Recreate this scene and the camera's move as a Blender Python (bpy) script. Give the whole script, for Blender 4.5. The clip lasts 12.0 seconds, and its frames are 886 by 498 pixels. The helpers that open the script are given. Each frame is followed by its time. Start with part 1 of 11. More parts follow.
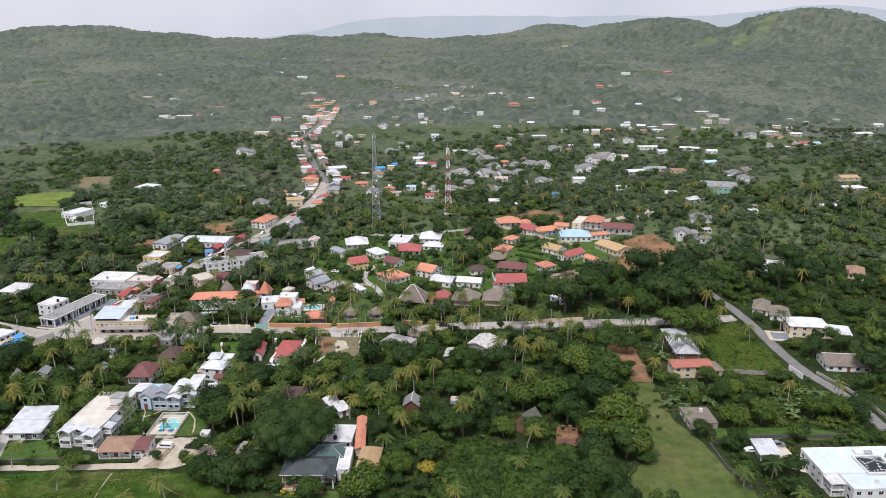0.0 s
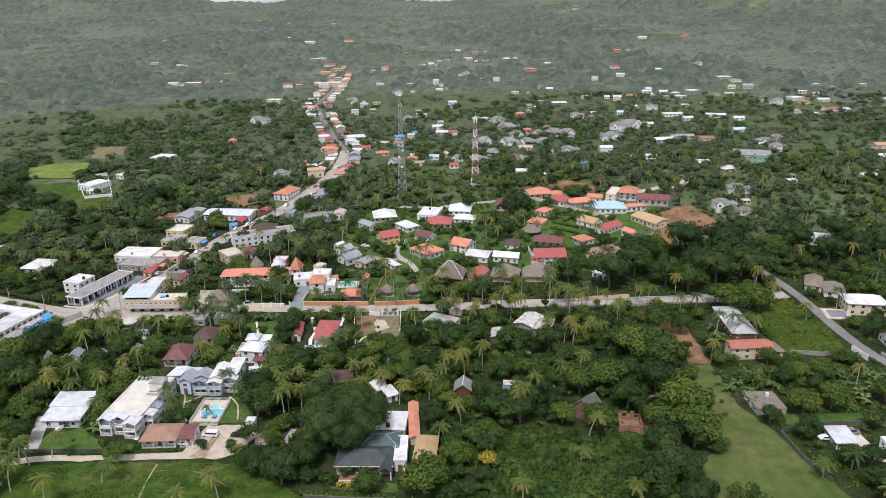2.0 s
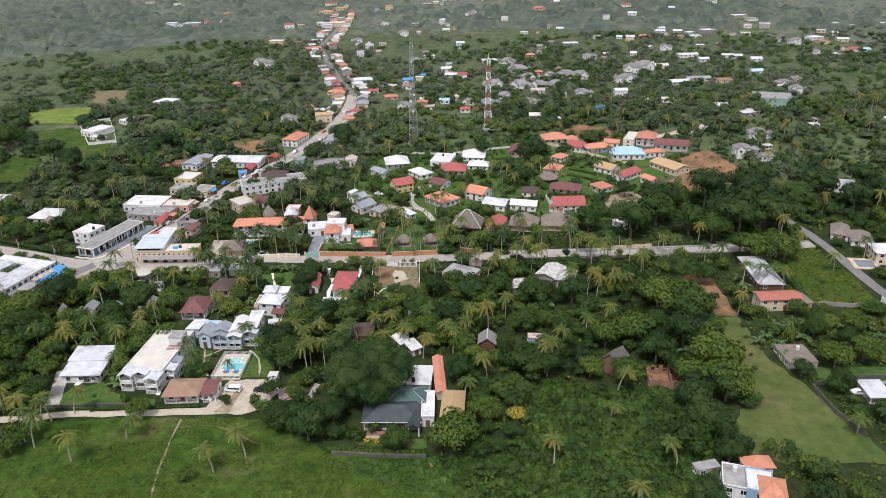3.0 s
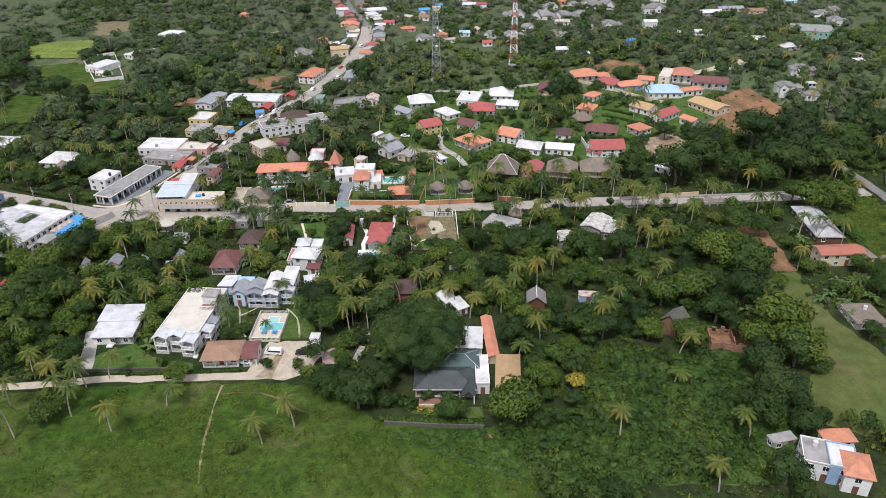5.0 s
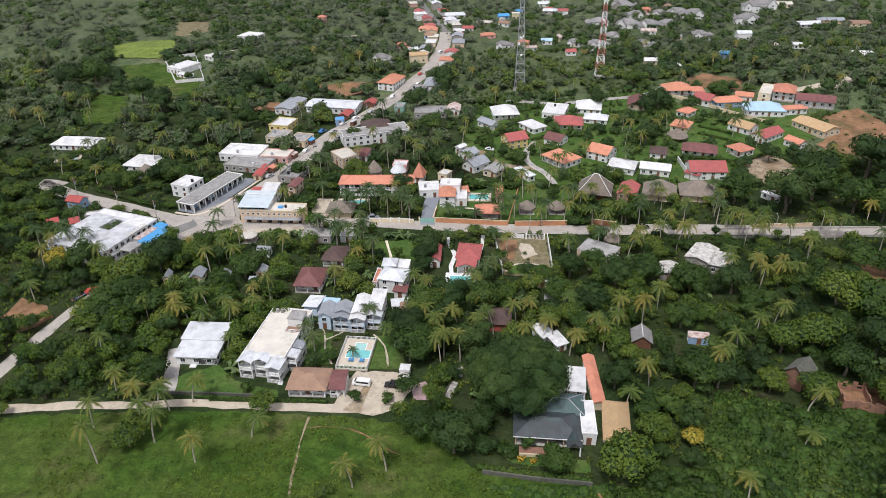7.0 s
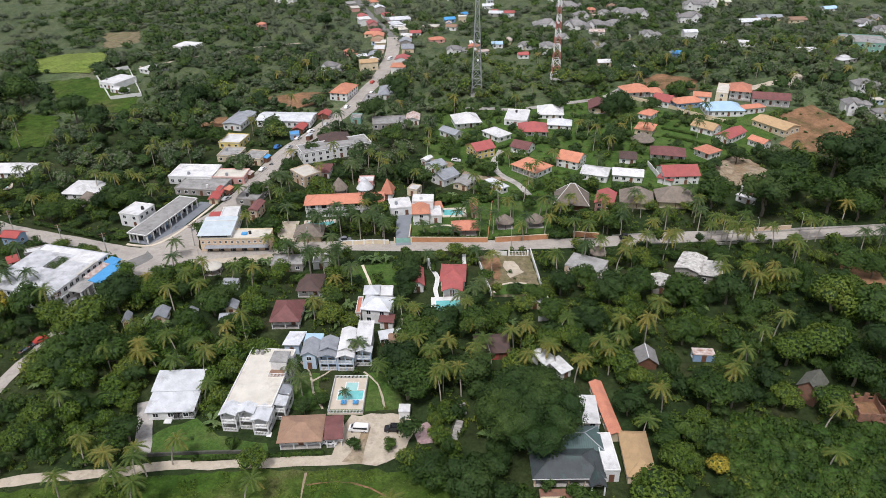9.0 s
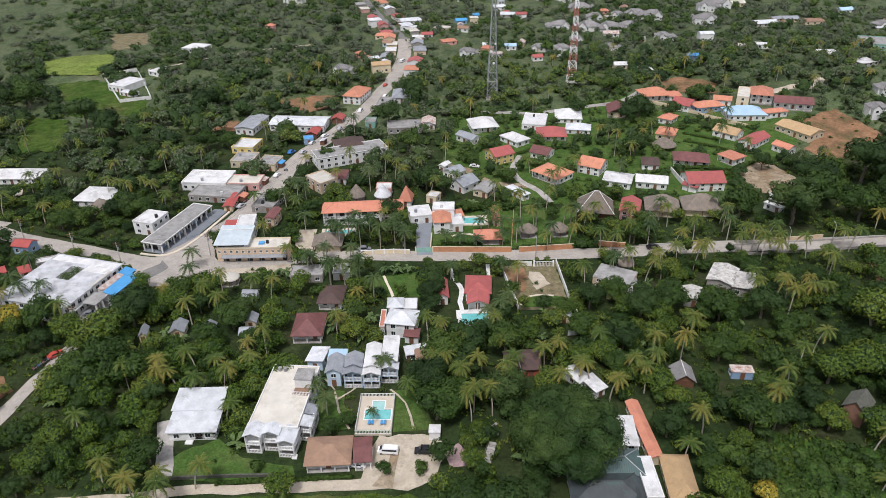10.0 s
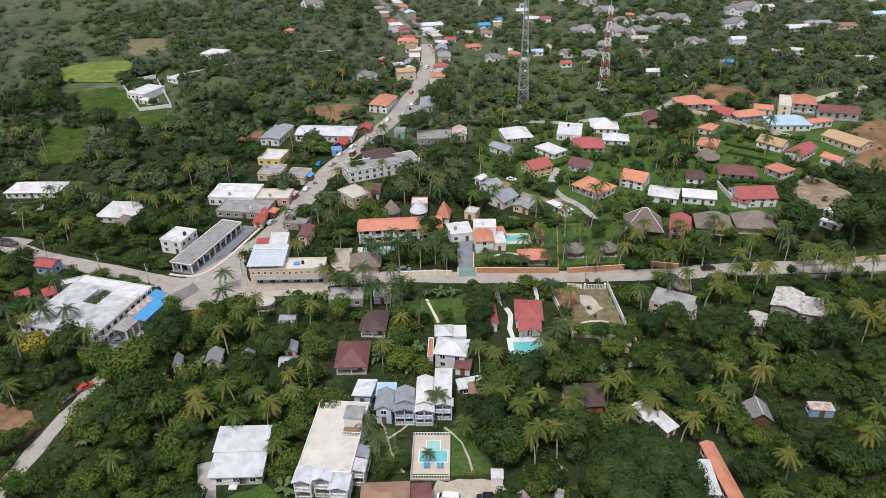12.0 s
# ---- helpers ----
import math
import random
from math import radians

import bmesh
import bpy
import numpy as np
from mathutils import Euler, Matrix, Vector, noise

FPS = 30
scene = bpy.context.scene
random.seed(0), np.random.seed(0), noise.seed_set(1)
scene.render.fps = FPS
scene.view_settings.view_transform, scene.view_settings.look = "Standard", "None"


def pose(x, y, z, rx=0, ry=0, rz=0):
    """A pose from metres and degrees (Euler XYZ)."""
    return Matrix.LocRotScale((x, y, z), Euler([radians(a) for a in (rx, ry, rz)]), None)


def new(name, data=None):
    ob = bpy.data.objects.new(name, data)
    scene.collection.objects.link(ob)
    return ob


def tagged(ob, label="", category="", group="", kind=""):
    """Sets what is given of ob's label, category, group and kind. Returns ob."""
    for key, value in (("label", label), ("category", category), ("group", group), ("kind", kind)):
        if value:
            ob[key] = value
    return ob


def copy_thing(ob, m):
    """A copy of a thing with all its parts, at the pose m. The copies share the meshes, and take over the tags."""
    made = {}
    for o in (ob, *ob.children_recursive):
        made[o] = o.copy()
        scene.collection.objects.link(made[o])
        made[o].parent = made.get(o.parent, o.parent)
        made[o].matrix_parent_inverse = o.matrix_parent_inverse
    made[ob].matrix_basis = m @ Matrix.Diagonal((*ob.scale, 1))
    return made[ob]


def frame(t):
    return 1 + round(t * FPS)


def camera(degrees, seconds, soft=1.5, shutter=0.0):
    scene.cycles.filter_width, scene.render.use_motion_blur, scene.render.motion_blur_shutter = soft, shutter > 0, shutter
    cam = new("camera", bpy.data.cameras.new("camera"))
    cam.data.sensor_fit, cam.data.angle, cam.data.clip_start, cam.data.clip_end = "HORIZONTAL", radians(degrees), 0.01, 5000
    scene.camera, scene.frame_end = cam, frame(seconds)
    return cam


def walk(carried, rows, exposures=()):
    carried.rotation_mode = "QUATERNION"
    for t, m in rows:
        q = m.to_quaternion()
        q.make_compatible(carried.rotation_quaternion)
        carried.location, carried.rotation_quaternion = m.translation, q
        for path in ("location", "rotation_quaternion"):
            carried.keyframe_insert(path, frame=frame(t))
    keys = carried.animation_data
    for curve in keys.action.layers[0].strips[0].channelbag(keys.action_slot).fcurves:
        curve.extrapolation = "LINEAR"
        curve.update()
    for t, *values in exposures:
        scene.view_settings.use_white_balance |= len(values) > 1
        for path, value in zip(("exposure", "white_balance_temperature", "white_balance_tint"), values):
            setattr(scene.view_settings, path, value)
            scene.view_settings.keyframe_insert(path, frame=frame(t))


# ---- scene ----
cam = camera(64.3, 12.0, soft=0.6)
METRES, EYE, TILT, LEAN, TURN = 121.9, 122.5, 0.8, 0.0, -2.1
ROWS = [
    (0.0, 0.0, 0.0, 0.0, -0.16, -17.89, 0.49),
    (0.5, -0.0354, 0.0242, 0.0015, -0.1, -17.87, 0.54),
    (1.0, -0.0681, 0.0498, -0.0012, -0.04, -17.85, 0.59),
    (1.5, -0.0989, 0.0772, -0.0023, -0.0, -18.76, 0.66),
    (2.0, -0.13, 0.1061, -0.0031, 0.03, -20.59, 0.74),
    (2.5, -0.1592, 0.1355, -0.004, 0.06, -22.84, 0.82),
    (3.0, -0.1891, 0.1662, -0.005, 0.06, -25.18, 0.89),
    (5.0, -0.3061, 0.2897, -0.0032, 0.08, -30.7, 0.88),
    (5.5, -0.336, 0.3209, -0.0028, 0.07, -30.69, 0.87),
    (5.8, -0.3552, 0.3388, -0.003, 0.3, -30.66, 0.86),
    (6.0, -0.3681, 0.3506, -0.003, 2.05, -30.62, 0.85),
    (6.2, -0.3792, 0.3629, -0.0033, 4.1, -30.58, 0.88),
    (6.5, -0.3945, 0.381, -0.0036, 5.83, -30.52, 0.91),
    (6.8, -0.4074, 0.399, -0.0036, 5.83, -30.51, 0.94),
    (7.0, -0.4174, 0.411, -0.0036, 4.98, -30.51, 0.95),
    (7.1, -0.4237, 0.4168, -0.0036, 2.7, -30.52, 0.94),
    (7.2, -0.43, 0.4226, -0.0036, 0.4, -30.53, 0.93),
    (7.4, -0.4427, 0.4342, -0.0036, -0.75, -30.55, 0.89),
    (9.0, -0.5438, 0.527, -0.0038, -0.82, -30.6, 0.78),
    (9.5, -0.5736, 0.5586, -0.0047, -0.76, -30.63, 0.79),
    (10.0, -0.6026, 0.5893, -0.0052, -0.69, -30.64, 0.79),
    (10.5, -0.6322, 0.6213, -0.0058, -0.64, -30.64, 0.8),
    (11.0, -0.6608, 0.6519, -0.0065, -0.6, -30.62, 0.8),
    (11.5, -0.6893, 0.6821, -0.0071, -0.55, -30.61, 0.81),
    (12.0, -0.7077, 0.7029, -0.0065, -0.33, -30.58, 0.91),
]
walk(cam, [(t, pose(0, 0, EYE, TILT, LEAN, TURN) @ pose(METRES * x, METRES * y, METRES * z, 90 + pitch, roll, yaw)) for t, x, y, z, yaw, pitch, roll in ROWS],
     exposures=((0.0, 0.12, 6300, 16), (6.0, 0.10, 6350, 15), (9.0, 0.04, 6350, 15), (12.0, -0.04, 6350, 15)))

# ---- world and light: bright overcast midday ----
world = bpy.data.worlds.new("overcast_sky")
scene.world = world
world.use_nodes = True
wn, wl = world.node_tree.nodes, world.node_tree.links
sky = wn.new("ShaderNodeTexSky")
sky.sky_type, sky.sun_disc = "NISHITA", False
sky.sun_elevation, sky.sun_rotation = radians(62), radians(200)
sky.dust_density, sky.ozone_density = 2.0, 1.0
grey = wn.new("ShaderNodeHueSaturation")
grey.inputs["Saturation"].default_value = 0.3
grey.inputs["Value"].default_value = 0.09
wl.new(sky.outputs[0], grey.inputs["Color"])
# a closed layer of pale cloud over the sky
coord, cloud, tone, veil = wn.new("ShaderNodeTexCoord"), wn.new("ShaderNodeTexNoise"), wn.new("ShaderNodeValToRGB"), wn.new("ShaderNodeMix")
cloud.inputs["Scale"].default_value, cloud.inputs["Detail"].default_value = 3.0, 5
tone.color_ramp.elements[0].color, tone.color_ramp.elements[1].color = (0.67, 0.71, 0.79, 1), (0.89, 0.90, 0.95, 1)
tone.color_ramp.elements[0].position, tone.color_ramp.elements[1].position = 0.3, 0.7
veil.data_type = "RGBA"
veil.inputs["Factor"].default_value = 0.85
wl.new(coord.outputs["Generated"], cloud.inputs["Vector"])
wl.new(cloud.outputs["Fac"], tone.inputs[0])
wl.new(grey.outputs[0], veil.inputs["A"])
wl.new(tone.outputs[0], veil.inputs["B"])
wl.new(veil.outputs["Result"], wn["Background"].inputs["Color"])
wn["Background"].inputs["Strength"].default_value = 0.9
sun_data = bpy.data.lights.new("sun", "SUN")
sun_data.energy, sun_data.angle, sun_data.color = 2.7, radians(8), (1.0, 0.98, 0.95)
sun = new("sun", sun_data)
sun.rotation_euler = (radians(28), 0, radians(-20))

# ---- materials ----
def nodes_of(name):
    m = bpy.data.materials.new(name)
    m.use_nodes = True
    return m, m.node_tree.nodes, m.node_tree.links, m.node_tree.nodes["Principled BSDF"]


def surf(name, col, col2=None, scale=0.6, rough=0.8, bump=0.15, fine=6.0, stain=None, stain_amount=0.5, metal=0.0, wave=0.0, wave_axis="X", wave_depth=0.03, vary=0.12):
    """A painted, plastered, tiled or sheeted surface: two tones in broad patches, fine grain, stains, and ribs where wave gives their pitch in metres."""
    m, n, l, p = nodes_of(name)
    col2 = col2 or tuple(c * 0.72 for c in col)
    tc, info = n.new("ShaderNodeTexCoord"), n.new("ShaderNodeObjectInfo")
    shift = n.new("ShaderNodeVectorMath")
    shift.operation = "MULTIPLY_ADD"
    comb = n.new("ShaderNodeCombineXYZ")
    for k in range(3):
        l.new(info.outputs["Random"], comb.inputs[k])
    shift.inputs[1].default_value = (53, 31, 17)
    l.new(comb.outputs[0], shift.inputs[0])
    l.new(tc.outputs["Object"], shift.inputs[2])
    big, small = n.new("ShaderNodeTexNoise"), n.new("ShaderNodeTexNoise")
    big.inputs["Scale"].default_value, big.inputs["Detail"].default_value, big.inputs["Roughness"].default_value = scale, 5, 0.65
    small.inputs["Scale"].default_value, small.inputs["Detail"].default_value = fine, 3
    for tex in (big, small):
        l.new(shift.outputs[0], tex.inputs["Vector"])
    ramp = n.new("ShaderNodeValToRGB")
    ramp.color_ramp.elements[0].position, ramp.color_ramp.elements[1].position = 0.36, 0.64
    ramp.color_ramp.elements[0].color, ramp.color_ramp.elements[1].color = (*col, 1), (*col2, 1)
    l.new(big.outputs["Fac"], ramp.inputs[0])
    out = ramp.outputs[0]
    if stain:
        st = n.new("ShaderNodeTexNoise")
        st.inputs["Scale"].default_value, st.inputs["Detail"].default_value, st.inputs["Roughness"].default_value = scale * 0.7, 6, 0.75
        l.new(shift.outputs[0], st.inputs["Vector"])
        sr = n.new("ShaderNodeValToRGB")
        sr.color_ramp.elements[0].position, sr.color_ramp.elements[1].position = 0.52, 0.66
        sr.color_ramp.elements[1].color = (stain_amount, stain_amount, stain_amount, 1)
        mx = n.new("ShaderNodeMix")
        mx.data_type = "RGBA"
        l.new(st.outputs["Fac"], sr.inputs[0])
        l.new(sr.outputs[0], mx.inputs["Factor"])
        l.new(out, mx.inputs["A"])
        mx.inputs["B"].default_value = (*stain, 1)
        out = mx.outputs["Result"]
    hsv = n.new("ShaderNodeHueSaturation")
    rng = n.new("ShaderNodeMapRange")
    rng.inputs["To Min"].default_value, rng.inputs["To Max"].default_value = 1 - vary, 1 + vary
    mul = n.new("ShaderNodeMath")
    mul.operation = "MULTIPLY"
    gr = n.new("ShaderNodeMapRange")
    gr.inputs["To Min"].default_value, gr.inputs["To Max"].default_value = 0.85, 1.15
    l.new(small.outputs["Fac"], gr.inputs["Value"])
    l.new(info.outputs["Random"], rng.inputs["Value"])
    l.new(rng.outputs[0], mul.inputs[0])
    l.new(gr.outputs[0], mul.inputs[1])
    l.new(mul.outputs[0], hsv.inputs["Value"])
    l.new(out, hsv.inputs["Color"])
    l.new(hsv.outputs[0], p.inputs["Base Color"])
    p.inputs["Roughness"].default_value, p.inputs["Metallic"].default_value = rough, metal
    b = n.new("ShaderNodeBump")
    b.inputs["Strength"].default_value, b.inputs["Distance"].default_value = bump, 0.05
    l.new(small.outputs["Fac"], b.inputs["Height"])
    if wave:
        w = n.new("ShaderNodeTexWave")
        w.bands_direction = wave_axis
        w.inputs["Scale"].default_value = 0.314 / wave
        w.inputs["Distortion"].default_value = 0.3
        l.new(tc.outputs["Object"], w.inputs["Vector"])
        b2 = n.new("ShaderNodeBump")
        b2.inputs["Strength"].default_value, b2.inputs["Distance"].default_value = 0.8, wave_depth
        l.new(w.outputs["Fac"], b2.inputs["Height"])
        l.new(b.outputs[0], b2.inputs["Normal"])
        b = b2
    l.new(b.outputs[0], p.inputs["Normal"])
    return m


def leafy(name, a, b, c, rough=0.6, island=1.0, spread=0.25, grain=1.7, speckle=0.55):
    """Foliage: tone by tree, by clump of leaves and by broad patches of the plan."""
    m, n, l, p = nodes_of(name)
    a, b, c = [(r * 1.11, g, bl * 1.14) for r, g, bl in (a, b, c)]
    geo, info = n.new("ShaderNodeNewGeometry"), n.new("ShaderNodeObjectInfo")
    tex = n.new("ShaderNodeTexNoise")
    tex.inputs["Scale"].default_value, tex.inputs["Detail"].default_value = 0.09, 3
    l.new(geo.outputs["Position"], tex.inputs["Vector"])
    add = n.new("ShaderNodeMath")
    add.operation = "MULTIPLY_ADD"
    l.new(geo.outputs["Random Per Island"], add.inputs[0])
    add.inputs[1].default_value = 0.09 * island
    l.new(tex.outputs["Fac"], add.inputs[2])
    add2 = n.new("ShaderNodeMath")
    add2.operation = "MULTIPLY_ADD"
    l.new(info.outputs["Random"], add2.inputs[0])
    add2.inputs[1].default_value = spread
    l.new(add.outputs[0], add2.inputs[2])
    # plants joined in one mesh carry a tone of their own
    own, add3 = n.new("ShaderNodeAttribute"), n.new("ShaderNodeMath")
    own.attribute_name = "tone"
    l.new(own.outputs["Fac"], add3.inputs[0])
    l.new(add2.outputs[0], add3.inputs[1])
    ramp = n.new("ShaderNodeValToRGB")
    e = ramp.color_ramp.elements
    e[0].position, e[1].position = 0.40, 0.98
    e[0].color, e[1].color = (*a, 1), (*c, 1)
    mid = e.new(0.68)
    mid.color = (*b, 1)
    l.new(add3.outputs[0], ramp.inputs[0])
    # single leaves, and shade in the gaps between them, as fine noise in the colour
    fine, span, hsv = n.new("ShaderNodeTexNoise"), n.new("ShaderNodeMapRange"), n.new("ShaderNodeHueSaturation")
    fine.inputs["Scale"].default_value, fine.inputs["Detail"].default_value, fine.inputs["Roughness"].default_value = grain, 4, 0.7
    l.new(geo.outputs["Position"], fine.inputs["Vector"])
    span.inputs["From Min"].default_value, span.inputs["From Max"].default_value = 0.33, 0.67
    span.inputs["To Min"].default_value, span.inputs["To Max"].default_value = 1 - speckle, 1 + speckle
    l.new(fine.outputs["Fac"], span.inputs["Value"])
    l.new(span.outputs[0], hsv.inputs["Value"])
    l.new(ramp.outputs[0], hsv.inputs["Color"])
    bump = n.new("ShaderNodeBump")
    bump.inputs["Strength"].default_value, bump.inputs["Distance"].default_value = 0.8, 0.3
    l.new(fine.outputs["Fac"], bump.inputs["Height"])
    l.new(bump.outputs[0], p.inputs["Normal"])
    l.new(hsv.outputs[0], p.inputs["Base Color"])
    p.inputs["Roughness"].default_value = rough
    p.inputs["Specular IOR Level"].default_value = 0.25
    tr = n.new("ShaderNodeBsdfTranslucent")
    l.new(hsv.outputs[0], tr.inputs["Color"])
    mix = n.new("ShaderNodeMixShader")
    mix.inputs[0].default_value = 0.2
    l.new(p.outputs[0], mix.inputs[1])
    l.new(tr.outputs[0], mix.inputs[2])
    l.new(mix.outputs[0], n["Material Output"].inputs["Surface"])
    return m


def ground_mat(name, tones, scale, fine, bump=0.4, contrast=0.4, mid=None, mid_contrast=0.3):
    """Earth and grass: tones mixed by noise at a broad, a middle and a fine scale, in world metres."""
    m, n, l, p = nodes_of(name)
    geo = n.new("ShaderNodeNewGeometry")
    big, small, half = n.new("ShaderNodeTexNoise"), n.new("ShaderNodeTexNoise"), n.new("ShaderNodeTexNoise")
    big.inputs["Scale"].default_value, big.inputs["Detail"].default_value, big.inputs["Roughness"].default_value = scale, 7, 0.7
    small.inputs["Scale"].default_value, small.inputs["Detail"].default_value, small.inputs["Roughness"].default_value = fine, 6, 0.75
    half.inputs["Scale"].default_value, half.inputs["Detail"].default_value, half.inputs["Roughness"].default_value = mid or scale * 4, 5, 0.65
    for tex in (big, small, half):
        l.new(geo.outputs["Position"], tex.inputs["Vector"])
    ramp = n.new("ShaderNodeValToRGB")
    e = ramp.color_ramp.elements
    for k, tone in enumerate(tones):
        pos = 0.3 + 0.4 * k / max(1, len(tones) - 1)
        el = e[k] if k < 2 else e.new(pos)
        el.position, el.color = pos, (*tone, 1)
    l.new(big.outputs["Fac"], ramp.inputs[0])
    hsv, mul = n.new("ShaderNodeHueSaturation"), n.new("ShaderNodeMath")
    mul.operation = "MULTIPLY"
    for k, (tex, amount) in enumerate(((small, contrast), (half, mid_contrast))):
        rng = n.new("ShaderNodeMapRange")
        rng.inputs["From Min"].default_value, rng.inputs["From Max"].default_value = 0.3, 0.7
        rng.inputs["To Min"].default_value, rng.inputs["To Max"].default_value = 1 - amount, 1 + amount
        l.new(tex.outputs["Fac"], rng.inputs["Value"])
        l.new(rng.outputs[0], mul.inputs[k])
    l.new(mul.outputs[0], hsv.inputs["Value"])
    l.new(ramp.outputs[0], hsv.inputs["Color"])
    l.new(hsv.outputs[0], p.inputs["Base Color"])
    p.inputs["Roughness"].default_value = 0.95
    p.inputs["Specular IOR Level"].default_value = 0.1
    b = n.new("ShaderNodeBump")
    b.inputs["Strength"].default_value, b.inputs["Distance"].default_value = bump, 0.3
    l.new(small.outputs["Fac"], b.inputs["Height"])
    l.new(b.outputs[0], p.inputs["Normal"])
    return m


def plain(name, col, rough=0.5, metal=0.0, spec=0.5):
    m, n, l, p = nodes_of(name)
    p.inputs["Base Color"].default_value = (*col, 1)
    p.inputs["Roughness"].default_value, p.inputs["Metallic"].default_value = rough, metal
    p.inputs["Specular IOR Level"].default_value = spec
    return m


